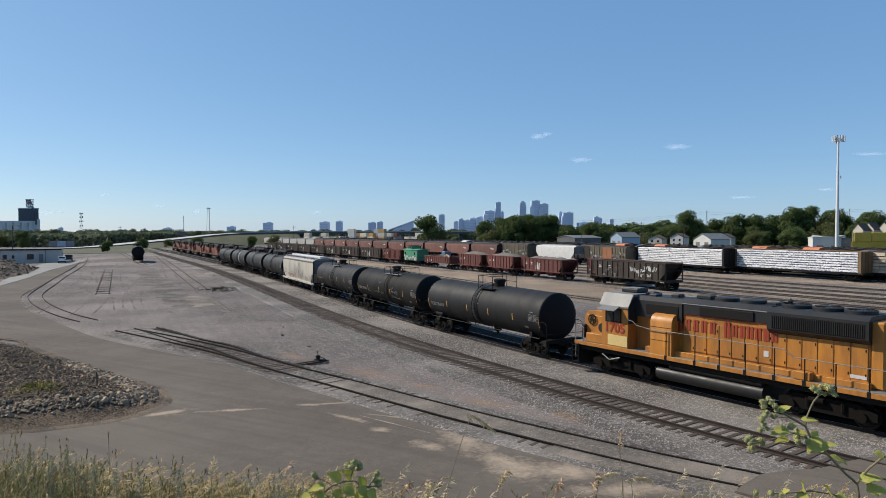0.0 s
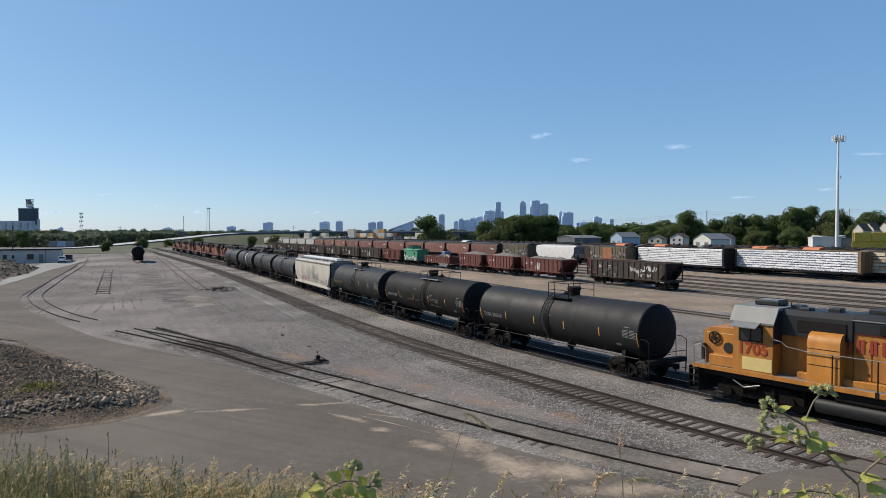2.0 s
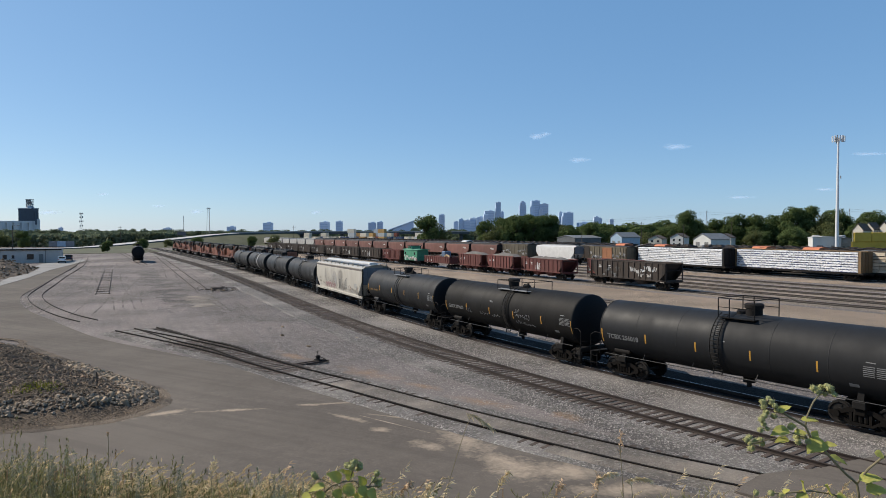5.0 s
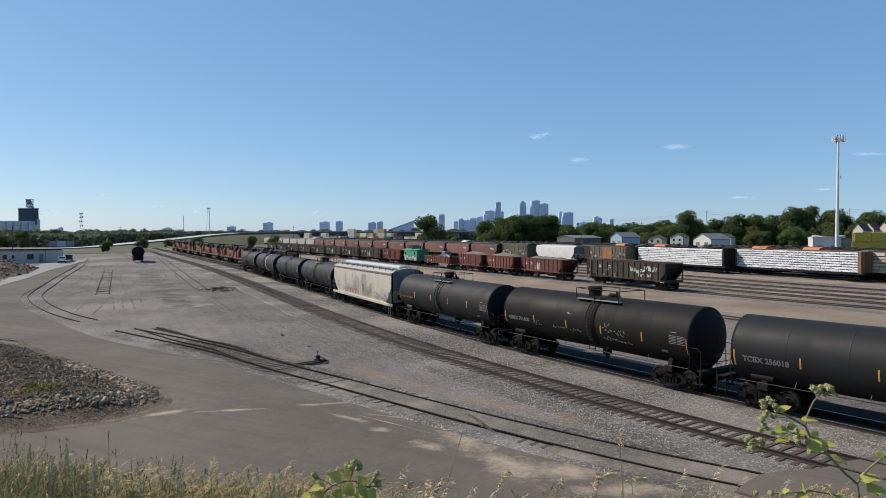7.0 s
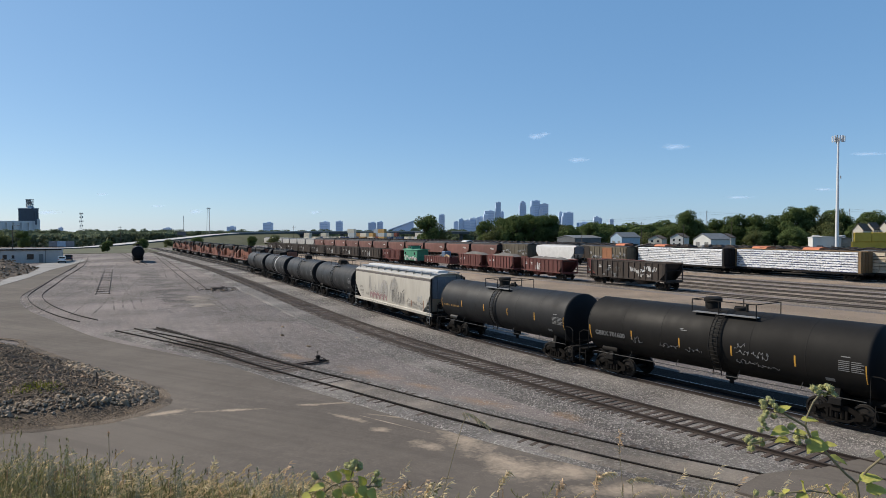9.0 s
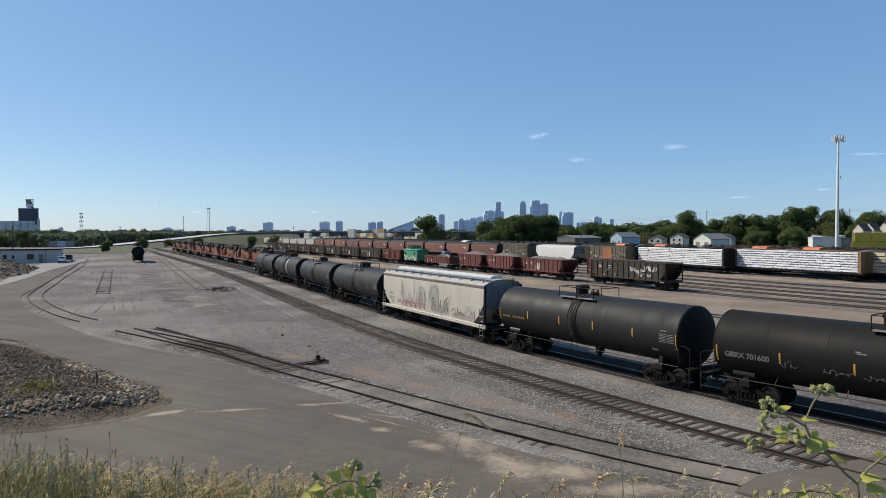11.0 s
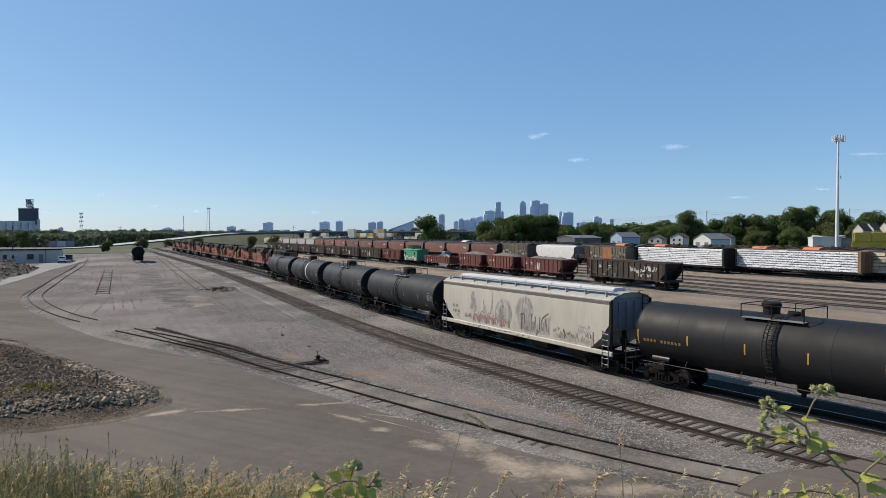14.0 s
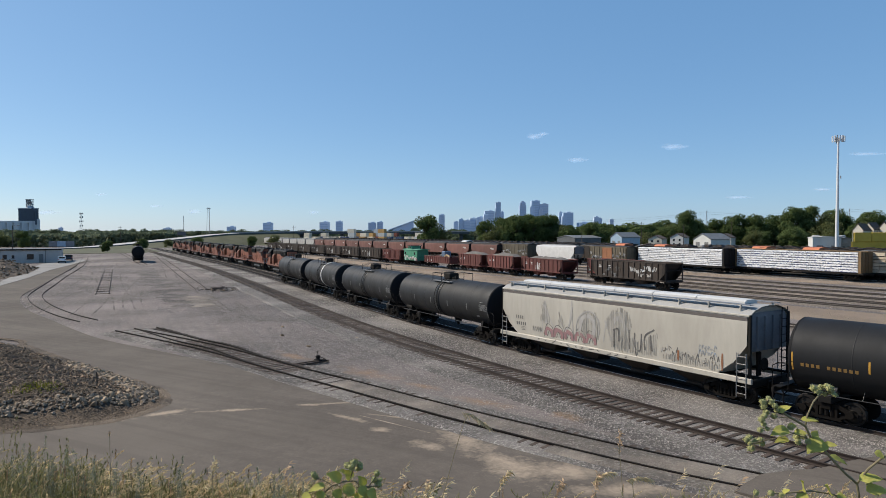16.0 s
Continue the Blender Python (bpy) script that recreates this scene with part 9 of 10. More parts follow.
def weeds():
    rnd = random.Random(33)
    dry, grey, green, seeds, lace = Shape(), Shape(), Shape(), Shape(), Shape()
    for i in range(62000):
        y = 3.0 + 4.2 * rnd.random()
        x = rnd.uniform(-0.76, 0.72) * (y + 0.3)
        # fewer and lower to the right of the middle
        thick = 1.0 if x < -0.12 * y else (0.30 if x < 0.0 else (0.06 if x < 0.5 * y else 0.14))
        clump = 0.5 + 0.5 * noise.noise((x * 1.3, y * 1.3, 2.0))
        if rnd.random() > thick * (0.45 + 0.75 * clump):
            continue
        z = bank_height(x, y) - 0.03
        tall = (0.22 + 0.27 * clump) * (1.0 if x < -0.12 * y else 0.62)
        tall *= 1.0 + 3.2 * max(0.0, -x / y - 0.42)
        h = tall * rnd.uniform(0.55, 1.12)
        lean = Vector((rnd.gauss(0.08, 0.16), rnd.gauss(-0.03, 0.13)))
        kind = rnd.random() + 0.28 * max(0.0, min(1.0, (-x / y - 0.45) / 0.12)) + 0.35 * noise.noise((x * 0.9, y * 0.9, 11.0))
        p = Vector((x, y, z))
        if kind < 0.40:
            blade(dry, p, lean, h, 0.0045, rnd)
            if rnd.random() < 0.30:
                ear(dry, p + Vector((lean.x, lean.y, h * 0.82)), Vector((lean.x + 0.25, lean.y, 0.3)), 0.12, 0.013, rnd, 14)
        elif kind < 0.66:
            blade(grey, p, lean * 0.6, h * 1.02, 0.0035, rnd)
            for q in range(4):
                t = rnd.uniform(0.45, 1.0)
                o = p + Vector((lean.x * 0.6 * t * t, lean.y * 0.6 * t * t, h * t * 0.85))
                blade(grey, o, Vector((rnd.gauss(0, 0.06), rnd.gauss(0, 0.06))), 0.05, 0.0045, rnd, 2)
        else:
            blade(green, p, lean * 1.2, h * 0.85, 0.007, rnd)
        if rnd.random() < 0.012:
            ear(seeds, p + Vector((lean.x * 0.5, lean.y * 0.5, h * 0.9)), Vector((0.05, 0, 1)), 0.10, 0.010, rnd, 16)
    # ripe drooping ears that stand clear of the rest
    for i in range(120):
        y = rnd.uniform(3.5, 5.2)
        x = rnd.uniform(-0.62, 0.62) * y
        if x > 0 and i % 5:
            continue
        h = rnd.uniform(0.34, 0.56) * (1.0 if x < 0 else 0.8)
        p = Vector((x, y, bank_height(x, y)))
        lean = Vector((rnd.gauss(0.1, 0.08), rnd.gauss(0, 0.05)))
        blade(dry, p, lean, h, 0.0022, rnd, 4)
        head = p + Vector((lean.x, lean.y, h * 0.9))
        for q in range(13):
            d = Vector((rnd.uniform(0.1, 1.0), rnd.gauss(0, 0.3), rnd.uniform(-0.4, 0.7))).normalized()
            o = head + Vector((0.006 * q, 0, 0.009 * q - 0.05))
            side = d.orthogonal().normalized() * 0.0042
            s = seeds if i % 6 == 0 else dry
            s.put([o, o + d * 0.022 + side, o + d * 0.055, o + d * 0.022 - side], [(0, 1, 2, 3)])
    # bushy grey-green plants, taller towards one end of the bank
    for i in range(210):
        y = rnd.uniform(3.4, 5.4)
        x = (-0.76 + 0.95 * rnd.random() ** 1.6) * y
        h = (0.30 + 0.46 * max(0.0, min(1.0, (-x / y - 0.3) / 0.35))) * rnd.uniform(0.75, 1.15)
        p = Vector((x, y, bank_height(x, y)))
        for b in range(4):
            lean = Vector((rnd.gauss(0, 0.12), rnd.gauss(0, 0.08)))
            hh = h * rnd.uniform(0.75, 1.0)
            blade(grey, p, lean, hh, 0.003, rnd, 3)
            for q in range(34):
                t = rnd.uniform(0.25, 1.0)
                o = p + Vector((lean.x * t * t, lean.y * t * t, hh * t * 0.97))
                l = 0.05 * (1.25 - t)
                blade(grey, o, Vector((rnd.gauss(0, l), rnd.gauss(0, l))), 0.025 + 0.02 * rnd.random(), 0.0042, rnd, 2)
    # wormwood spires with small grey leaves
    for x, y, top, w in [(-2.973, 4.6, 6.165, 0.07), (-2.816, 4.6, 6.213, 0.06), (-2.878, 4.6, 6.093, 0.05), (-2.737, 4.6, 6.093, 0.06), (-2.65, 4.6, 6.133, 0.06), (-2.521, 4.6, 6.121, 0.06), (-2.587, 4.6, 6.073, 0.05), (-3.044, 4.6, 6.093, 0.07), (-2.454, 4.6, 6.045, 0.05), (-1.872, 4.6, 6.085, 0.035), (-2.12, 4.6, 6.033, 0.03), (-2.296, 4.6, 6.033, 0.04), (-1.235, 4.6, 6.005, 0.045), (-1.156, 4.6, 5.981, 0.04), (-1.03, 4.6, 5.989, 0.03)]:
        z = bank_height(x, y) - 0.02
        h = top - z
        for stem in range(3):
            o = Vector((x + rnd.gauss(0, 0.035) * (stem > 0), y + rnd.gauss(0, 0.05) * (stem > 0), z))
            hh = h * (1.0 if stem == 0 else rnd.uniform(0.7, 0.92))
            lean = Vector((rnd.gauss(0, 0.03), rnd.gauss(0, 0.03)))
            blade(lace, o, lean, hh, 0.0035, rnd, 4)
            for q in range(260):
                t = 1 - 0.85 * rnd.random() ** 1.2
                r = w * min(1.0, (1.03 - t) * 2.2) * rnd.random() ** 0.5
                a = rnd.random() * 6.283
                c = o + Vector((lean.x * t * t + r * math.cos(a), lean.y * t * t + r * math.sin(a), hh * t * 0.98 - r * 0.2))
                blade(lace, c, Vector((math.cos(a), math.sin(a))) * 0.012, rnd.uniform(0.008, 0.02), 0.0026, rnd, 2)
    # silvery oats that stand clear of the rest
    for x, y, top in [(-1.468, 4.2, 6.205), (-1.874, 4.2, 6.197), (-1.386, 4.2, 6.11), (-2.025, 4.2, 6.11), (-1.975, 4.2, 6.11), (-2.133, 4.2, 6.135), (-1.802, 4.2, 6.161), (-1.235, 4.2, 6.088), (-1.63, 4.2, 6.095)]:
        o = Vector((x, y, bank_height(x, y)))
        h = top - o.z
        blade(dry, o, Vector((-0.02, 0)), h, 0.0018, rnd, 4)
        for q in range(8):
            c = Vector((x + 0.012 * math.sin(q * 1.1), y, top - 0.017 * q))
            d = Vector((rnd.uniform(-0.2, 1.0), rnd.gauss(0, 0.3), rnd.uniform(-0.7, 0.3))).normalized()
            side = d.cross(Vector((0, 1, 0.3))).normalized() * 0.0062
            dry.put([c, c + d * 0.014 + side, c + d * 0.036, c + d * 0.014 - side], [(0, 1, 2, 3)])
    for s, mat, label in ((dry, "straw", "dry straw-coloured grass blades on the bank"), (grey, "weed", "grey-green weeds on the bank"), (green, "weed_dark", "green grass and weeds on the bank"), (seeds, "brown_seed", "brown seed heads among the weeds"), (lace, "wormwood", "tall grey wormwood with small lacy leaves")):
        solid("grass", s, MT[mat], label, "grass", kind="stuff", smooth=0)


weeds()


def leaf_shape(s, p, along, up, l, w, fold=0.15):
    along, up = along.normalized(), up.normalized()
    side = along.cross(up).normalized()
    up = side.cross(along)
    prof = [(0, 0.0), (0.1, 0.34), (0.3, 0.5), (0.55, 0.44), (0.8, 0.24), (1.0, 0.0)]
    vs, n = [], len(prof)
    for t, k in prof:
        mid = p + along * l * t - up * l * 0.22 * t * t
        wave = 0.04 * math.sin(t * 14)
        vs += [mid + side * w * k + up * w * (fold * k * 2 + wave), mid, mid - side * w * k + up * w * (fold * k * 2 - wave)]
    fs = []
    for i in range(n - 1):
        a = i * 3
        fs += [(a, a + 1, a + 4, a + 3), (a + 1, a + 2, a + 5, a + 4)]
    lift = up * 0.0012
    k = len(vs)
    s.put(vs + [v - lift for v in vs], fs + [tuple(k + i for i in reversed(q)) for q in fs])


def bur(s, c, r, rnd):
    n = 14
    s.lathe([(-r, 0.1 * r), (-0.7 * r, 0.72 * r), (0, r), (0.55 * r, 0.8 * r), (0.8 * r, 0.4 * r), (0.85 * r, 0.05 * r)], 9, 2, c)
    for i in range(46):
        d = Vector((rnd.gauss(0, 1), rnd.gauss(0, 1), rnd.gauss(0.2, 1))).normalized()
        x = d.orthogonal().normalized() * r * 0.09
        p = Vector(c) + d * r * 0.85
        s.put([p - x, p + x, p + d * r * 0.62], [(0, 1, 2)])


def burdock(label, stems, leaves, burs, root_at, seed):
    """stems: polylines; leaves: (place, direction, length, width); burs: places with radius."""
    rnd = random.Random(seed)
    root = thing("burdock_plant", label, "plant", "burdock plants", m=Matrix.Translation(root_at))
    o = Vector(root_at)
    for pts, r in stems:
        part("stem", Shape().pipe([Vector(p) - o for p in pts], r * 0.68, 7), MT["stem"], root)
    for p, d, l, w in leaves:
        s = Shape()
        leaf_shape(s, Vector(p) - o, Vector(d), Vector((rnd.uniform(-.3, .3), -0.55, 1)), l * 0.86, w * 0.72)
        part("leaf", s, MT["burdock"], root, smooth=60)
    for p, r in burs:
        s = Shape()
        bur(s, Vector(p) - o, r, rnd)
        part("bur", s, MT["bur"], root, smooth=40)
    return root


# ---- plants close to the eye ----
burdock("burdock with pale green burs and broad leaves, close to the eye",
        [([(2.073, 3.25, 6.237), (2.032, 3.2, 6.35), (2.022, 3.2, 6.405), (1.959, 3.2, 6.459), (1.858, 3.2, 6.569), (1.795, 3.2, 6.624), (1.767, 3.2, 6.687), (1.703, 3.2, 6.724), (1.612, 3.2, 6.779), (1.58, 3.2, 6.815)], 0.009),
         ([(1.767, 3.2, 6.687), (1.776, 3.2, 6.742), (1.804, 3.2, 6.806), (1.845, 3.2, 6.856)], 0.006),
         ([(2.022, 3.2, 6.405), (2.058, 3.17, 6.488), (2.111, 3.15, 6.55), (2.161, 3.15, 6.576)], 0.008),
         ([(2.073, 3.25, 6.237), (1.913, 3.2, 6.35), (1.804, 3.2, 6.368), (1.685, 3.2, 6.359), (1.594, 3.2, 6.355)], 0.006),
         ([(1.795, 3.2, 6.619), (1.712, 3.2, 6.651), (1.639, 3.2, 6.669), (1.557, 3.2, 6.678)], 0.004),
         ([(1.712, 3.2, 6.651), (1.621, 3.2, 6.628), (1.503, 3.2, 6.601)], 0.003),
         ([(1.703, 3.2, 6.724), (1.63, 3.2, 6.733), (1.567, 3.2, 6.738)], 0.003)],
        [((1.63, 3.2, 6.756), (0.053, -0.03, 0.049), 0.078, 0.06),
         ((1.744, 3.2, 6.719), (0.083, -0.03, 0.015), 0.09, 0.05),
         ((1.675, 3.18, 6.675), (-0.11, -0.03, -0.004), 0.114, 0.09),
         ((1.712, 3.2, 6.655), (0.057, -0.03, 0.014), 0.066, 0.06),
         ((1.685, 3.2, 6.624), (-0.088, -0.03, 0.004), 0.093, 0.06),
         ((1.845, 3.17, 6.619), (-0.115, -0.03, -0.035), 0.124, 0.14),
         ((1.858, 3.2, 6.596), (0.057, -0.03, 0.014), 0.066, 0.05),
         ((1.806, 3.22, 6.654), (0.028, -0.03, -0.032), 0.052, 0.085),
         ((1.742, 3.23, 6.669), (-0.057, -0.03, 0.041), 0.076, 0.05),
         ((1.897, 3.22, 6.535), (0.096, -0.03, -0.028), 0.104, 0.05),
         ((2.013, 3.17, 6.434), (0.115, -0.03, 0.034), 0.124, 0.09),
         ((2.072, 3.15, 6.576), (0.042, -0.03, -0.021), 0.056, 0.07),
         ((1.758, 3.2, 6.37), (-0.009, -0.03, 0.069), 0.076, 0.08),
         ((1.89, 3.2, 6.355), (-0.029, -0.03, 0.063), 0.076, 0.09),
         ((2.036, 3.15, 6.388), (0.105, -0.03, 0.025), 0.112, 0.1),
         ((1.658, 3.2, 6.355), (0.02, -0.03, 0.039), 0.053, 0.04),
         ((1.922, 3.2, 6.345), (0.054, -0.03, -0.01), 0.063, 0.07),
         ((1.776, 3.2, 6.359), (-0.071, -0.03, -0.024), 0.081, 0.07)],
        [((1.787, 3.171, 6.881), 0.0171), ((1.852, 3.221, 6.874), 0.0135), ((1.867, 3.2, 6.884), 0.0147), ((1.893, 3.212, 6.858), 0.0167), ((1.889, 3.168, 6.85), 0.0122), ((1.851, 3.227, 6.845), 0.0146), ((1.871, 3.221, 6.839), 0.012), ((1.818, 3.196, 6.862), 0.0163), ((1.868, 3.178, 6.879), 0.0177), ((1.601, 3.232, 6.816), 0.0122), ((1.539, 3.162, 6.816), 0.0152), ((1.579, 3.235, 6.774), 0.0143), ((1.555, 3.177, 6.744), 0.0145), ((1.598, 3.162, 6.798), 0.0133), ((1.61, 3.195, 6.739), 0.015), ((1.552, 3.179, 6.703), 0.0134), ((1.537, 3.178, 6.676), 0.0148), ((1.572, 3.183, 6.679), 0.0121), ((1.506, 3.227, 6.624), 0.0153), ((1.503, 3.211, 6.602), 0.0131), ((1.521, 3.239, 6.565), 0.0172), ((1.466, 3.17, 6.629), 0.014), ((1.557, 3.218, 6.613), 0.0163), ((1.574, 3.235, 6.59), 0.0145), ((1.538, 3.226, 6.604), 0.016), ((1.686, 3.184, 6.687), 0.0155), ((1.743, 3.231, 6.623), 0.0171), ((1.731, 3.2, 6.61), 0.0155), ((1.76, 3.163, 6.622), 0.0135), ((1.541, 3.224, 6.35), 0.0145), ((1.59, 3.174, 6.369), 0.0153), ((2.106, 3.216, 6.38), 0.016), ((2.075, 3.19, 6.409), 0.0146), ((1.599, 3.201, 6.806), 0.0167), ((1.576, 3.202, 6.755), 0.0144), ((1.625, 3.199, 6.765), 0.0122), ((1.535, 3.163, 6.73), 0.0162), ((1.779, 3.239, 6.625), 0.0156), ((1.649, 3.191, 6.353), 0.013)],
        (2.1, 3.25, 5.163), 3)
burdock("burdock with broad green leaves and burs among the weeds",
        [([(-0.766, 4.0, 5.825), (-0.732, 4.0, 6.036), (-0.675, 4.0, 6.087), (-0.606, 4.0, 6.11), (-0.538, 4.0, 6.115), (-0.504, 4.0, 6.087), (-0.458, 4.0, 6.076), (-0.396, 4.0, 6.087)], 0.007),
         ([(-0.572, 4.0, 6.115), (-0.549, 4.0, 6.178), (-0.536, 4.0, 6.212)], 0.005),
         ([(-0.458, 4.0, 6.076), (-0.424, 4.0, 6.121), (-0.401, 4.0, 6.155)], 0.004),
         ([(-0.675, 4.0, 6.087), (-0.732, 4.0, 6.121), (-0.777, 4.0, 6.133)], 0.004)],
        [((-0.623, 4.0, 6.115), (-0.086, -0.03, 0.074), 0.117, 0.12),
         ((-0.561, 4.0, 6.127), (-0.03, -0.03, 0.073), 0.084, 0.09),
         ((-0.481, 4.0, 6.081), (-0.025, -0.03, 0.083), 0.092, 0.09),
         ((-0.715, 3.97, 6.099), (-0.118, -0.03, -0.017), 0.123, 0.08),
         ((-0.589, 4.0, 6.161), (-0.041, -0.03, 0.039), 0.064, 0.06),
         ((-0.6, 3.96, 6.102), (0.083, -0.03, -0.055), 0.104, 0.11),
         ((-0.51, 3.96, 6.091), (0.071, -0.03, -0.055), 0.095, 0.1),
         ((-0.658, 3.97, 6.07), (0.049, -0.03, -0.05), 0.076, 0.1),
         ((-0.554, 3.95, 6.106), (-0.018, -0.03, -0.066), 0.075, 0.1),
         ((-0.723, 3.95, 6.072), (-0.028, -0.03, -0.066), 0.078, 0.1),
         ((-0.452, 3.95, 6.078), (0.059, -0.03, -0.05), 0.083, 0.09),
         ((-0.805, 3.97, 6.042), (-0.062, -0.03, -0.033), 0.076, 0.1),
         ((-0.485, 3.94, 6.054), (-0.052, -0.03, -0.055), 0.081, 0.12)],
        [((-0.549, 4.0, 6.224), 0.0224), ((-0.512, 4.022, 6.205), 0.019), ((-0.525, 4.029, 6.179), 0.0167), ((-0.581, 4.001, 6.21), 0.0221), ((-0.537, 4.006, 6.231), 0.0184), ((-0.402, 3.982, 6.168), 0.0191), ((-0.388, 4.037, 6.107), 0.015), ((-0.398, 4.023, 6.084), 0.0212), ((-0.422, 4.031, 6.11), 0.0206), ((-0.782, 4.025, 6.129), 0.0189), ((-0.43, 4.005, 6.057), 0.0182), ((-0.556, 3.964, 6.214), 0.0215), ((-0.504, 4.006, 6.193), 0.0165), ((-0.789, 4.0, 6.155), 0.0186)],
        (-0.758, 4.05, 5.595), 4)

STALKS = []


def tassel(s, p, d, l, n, rnd):
    """A drooping head of thin dry leaflets hanging from a nodding tip."""
    d = d.normalized()
    if n <= 26:
        for i in range(n * 3):
            t = rnd.random()
            q = p + d * l * (t - 0.6)
            out = (d + Vector((rnd.gauss(0, 0.7), rnd.gauss(0, 0.7), 0))).normalized()
            k = rnd.uniform(0.010, 0.022) * (1.2 - 0.6 * t)
            side = out.orthogonal().normalized() * 0.0024
            s.put([q, q + out * k * 0.5 + side, q + out * k, q + out * k * 0.5 - side], [(0, 1, 2, 3)])
        return
    for i in range(n):
        t = rnd.random()
        q = p + d * l * (1.35 * t - 0.35) + Vector((0.05 * l * t, 0, -0.55 * l * t * t))
        out = (d * 0.9 + Vector((rnd.gauss(0.15, 0.34), rnd.gauss(0, 0.34), rnd.gauss(-0.35 - 0.6 * t, 0.3)))).normalized()
        k = rnd.uniform(0.025, 0.055)
        side = out.cross(Vector((rnd.gauss(0, 1), rnd.gauss(0, 1), rnd.gauss(0, 1)))).normalized() * rnd.uniform(0.003, 0.0055)
        e = q + out * k + Vector((0, 0, -0.3 * k))
        s.put([q, q + out * k * 0.45 + side, e, q + out * k * 0.45 - side], [(0, 1, 2, 3)])


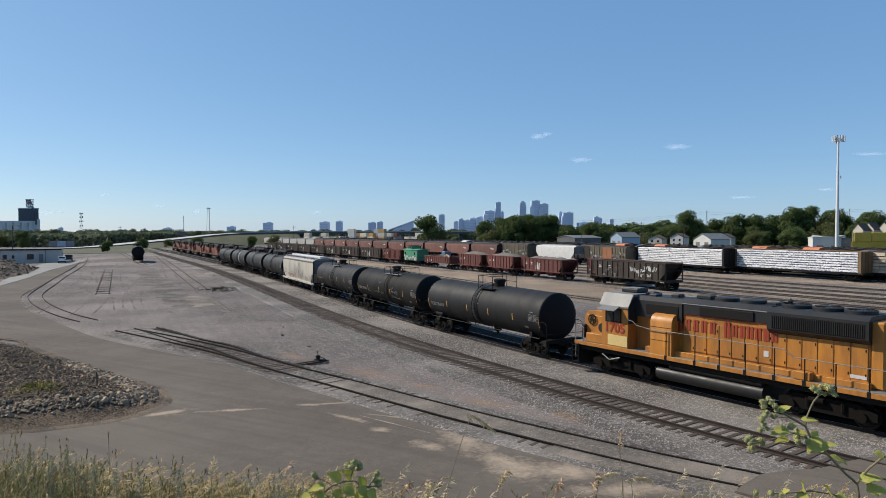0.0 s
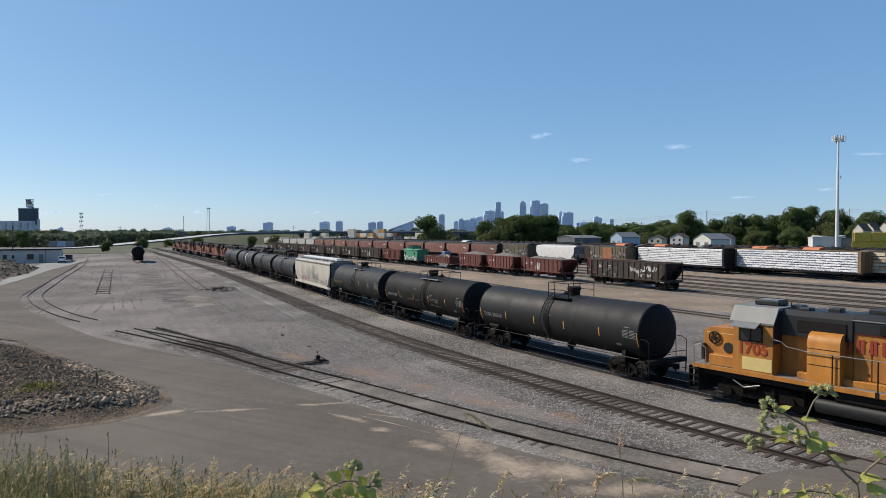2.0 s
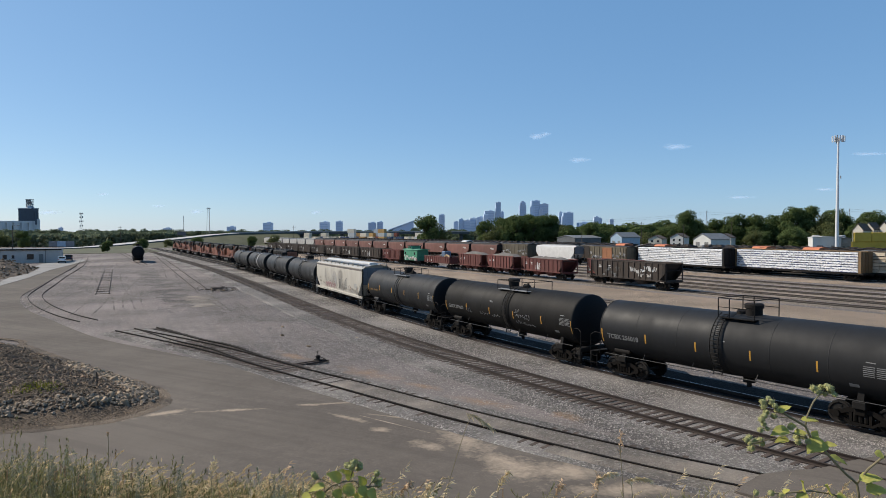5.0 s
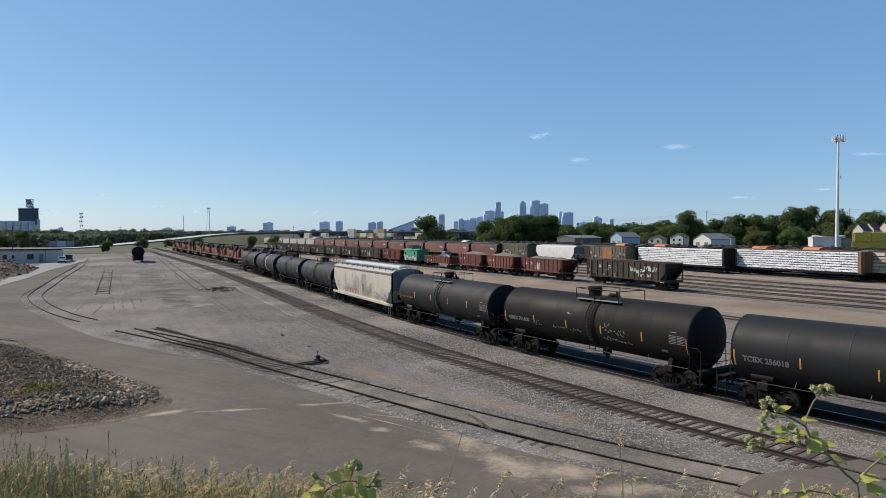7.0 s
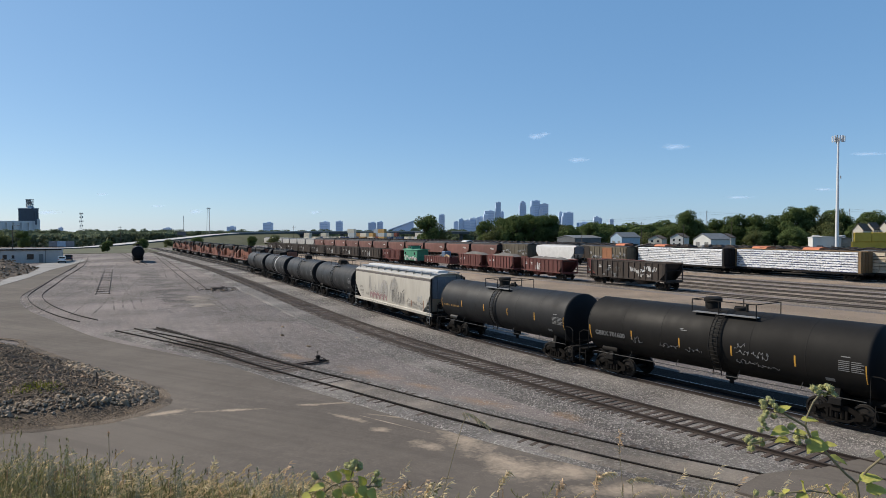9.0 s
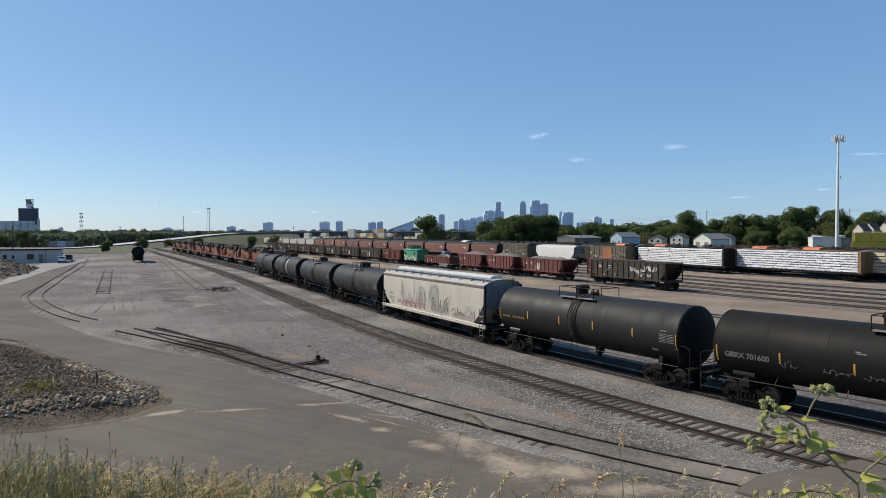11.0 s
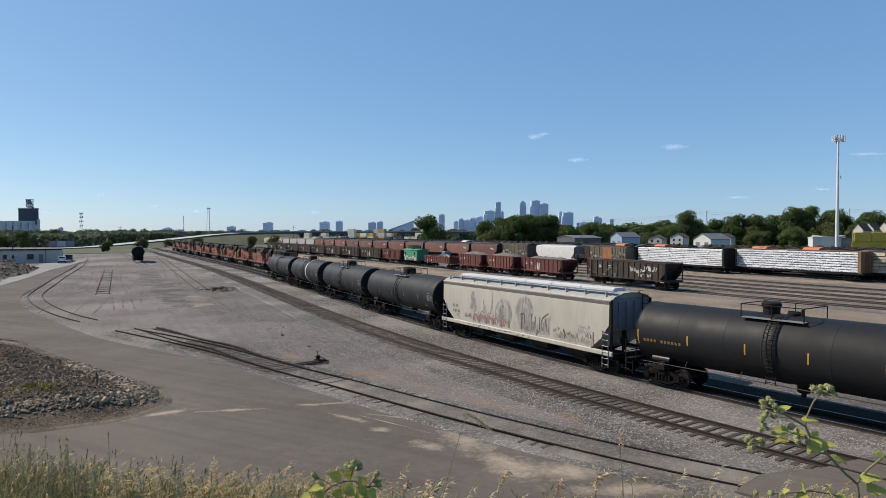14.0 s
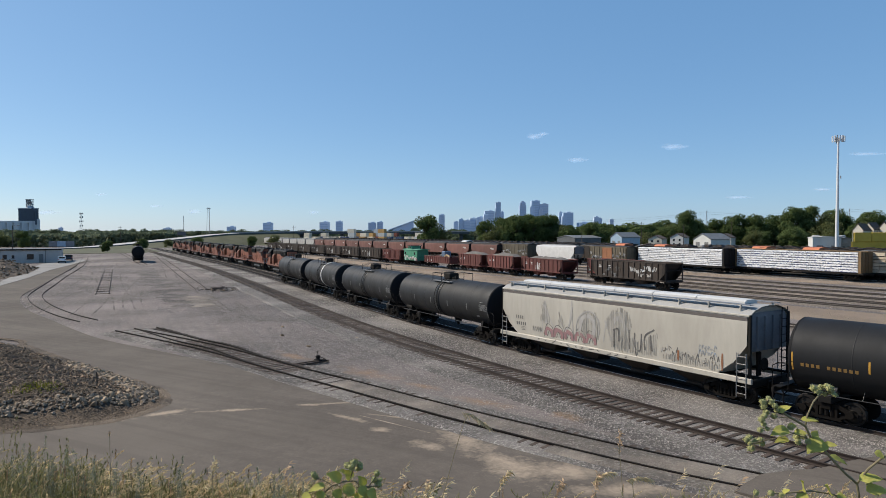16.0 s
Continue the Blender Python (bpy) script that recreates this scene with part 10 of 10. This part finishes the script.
def stalks():
    rnd = random.Random(9)
    for pts, d, l, w, mat, sway, k in [
            ([(-0.162, 4.3, 5.432), (-0.081, 4.3, 5.653), (0.004, 4.3, 5.903), (0.081, 4.3, 6.182), (0.14, 4.3, 6.373), (0.176, 4.3, 6.443)], (0.5, 0.0, -0.1), 0.11, 0.02, "straw", 1.3, 40),
            ([(0.445, 4.3, 5.469), (0.408, 4.3, 5.726), (0.36, 4.3, 5.873), (0.368, 4.3, 5.984)], (0.25, 0, 0.9), 0.16, 0.017, "straw", 1.0, 40),
            ([(0.702, 4.3, 5.469), (0.713, 4.3, 5.726), (0.735, 4.3, 5.91)], (0.2, 0, 0.9), 0.17, 0.018, "brown_seed", 0.8, 40),
            ([(0.97, 4.3, 5.432), (0.978, 4.3, 5.726), (0.985, 4.3, 5.91)], (0.06, 0, 1), 0.26, 0.014, "brown_seed", 0.8, 40),
            ([(1.206, 4.3, 5.432), (1.191, 4.3, 5.836), (1.176, 4.3, 6.057), (1.162, 4.3, 6.241)], (-0.05, 0, 1), 0.17, 0.011, "brown_seed", 0.9, 40),
            ([(1.345, 4.3, 5.432), (1.253, 4.3, 5.836), (1.235, 4.3, 6.02)], (0.6, 0, 0.3), 0.12, 0.018, "straw", 0.9, 40),
            ([(1.044, 4.3, 5.469), (0.996, 4.3, 5.836), (1.022, 4.3, 6.02)], (0.5, 0, 0.6), 0.13, 0.014, "straw", 0.9, 40),
            ([(-1.62, 4.6, 5.475), (-1.62, 4.6, 5.79), (-1.624, 4.6, 5.955)], (0.05, 0, 1), 0.11, 0.014, "straw", 0.9, 22),
            ([(-1.502, 4.6, 5.475), (-1.502, 4.6, 5.79), (-1.51, 4.6, 5.9)], (0.25, 0, 1), 0.09, 0.014, "straw", 0.9, 20),
            ([(-2.186, 4.6, 5.475), (-2.186, 4.6, 5.79), (-2.186, 4.6, 5.987)], (0.05, 0, 1), 0.14, 0.01, "brown_seed", 0.7, 26),
            ([(-2.336, 4.6, 5.475), (-2.34, 4.6, 5.869), (-2.344, 4.6, 6.223)], (0.02, 0, 1), 0.04, 0.006, "brown_seed", 0.7, 8),
            ([(-0.143, 4.3, 5.469), (-0.143, 4.3, 5.763), (-0.132, 4.3, 5.91)], (0.2, 0, 1), 0.15, 0.018, "straw", 0.9, 40),
            ([(-0.254, 4.3, 5.469), (-0.265, 4.3, 5.763), (-0.279, 4.3, 5.939)], (0.3, 0, 0.7), 0.12, 0.022, "brown_seed", 0.9, 40),
            ([(-1.884, 4.6, 5.475), (-1.88, 4.6, 5.79), (-1.876, 4.6, 5.987)], (0.25, 0, 1), 0.09, 0.01, "weed", 0.7, 26),
            ([(-1.195, 4.6, 5.475), (-1.203, 4.6, 5.79), (-1.219, 4.6, 5.908)], (0.3, 0, 1), 0.1, 0.012, "straw", 0.8, 26)]:
        o = Vector(pts[0])
        o.z = min(o.z, bank_height(o.x, o.y)) - 0.02
        pts = [o] + [Vector(p) for p in pts]
        root = thing("grass_stalk", "dry grass stalk with a drooping seed head" if mat == "straw" else "slender weed stalk with a ripe seed head", "grass stalk", "tall grass stalks", m=Matrix.Translation(o))
        part("stalk", Shape().pipe([p - o for p in pts], 0.0021, 5), MT["stem"], root)
        s = Shape()
        tassel(s, pts[-1] - o, Vector(d), l * 1.15, int(k * (2.0 if w > 0.013 else 1.0)), rnd)
        part("seed_head", s, MT[mat], root, smooth=0)
        STALKS.append((root, o, sway, rnd.random() * 6.3))


stalks()


# ---- what moves ----
def ridden(t):
    """Metres that the train has gone by t seconds."""
    return 3.80 * t + 0.0022 * t * t


def motions():
    for car, a0, half in TRAIN:
        walk(car, [(t, train_pose(a0 + ridden(t), half)) for t in [i * 0.5 for i in range(33)]])
    for w, dx, r in SPINNING:
        walk(w, [(i / 6, pose(dx, 0, r) @ Matrix.Rotation(ridden(i / 6) / r, 4, "Y")) for i in range(97)])

    for ob, m in CLOUDS:
        walk(ob, [(0.0, m), (8.0, Matrix.Translation((-11, 0, 0)) @ m), (16.0, Matrix.Translation((-22, 0, 0)) @ m)])
    for ob, o, sway, ph in STALKS:
        walk(ob, [(i * 0.4, Matrix.Translation(o) @ Euler((radians(0.4 * sway * math.sin(1.9 * i * 0.4 + ph)), radians(0.55 * sway * (math.sin(2.6 * i * 0.4 + ph) + 0.5 * math.sin(1.1 * i * 0.4 + 2 * ph))), 0)).to_matrix().to_4x4()) for i in range(41)])


motions()
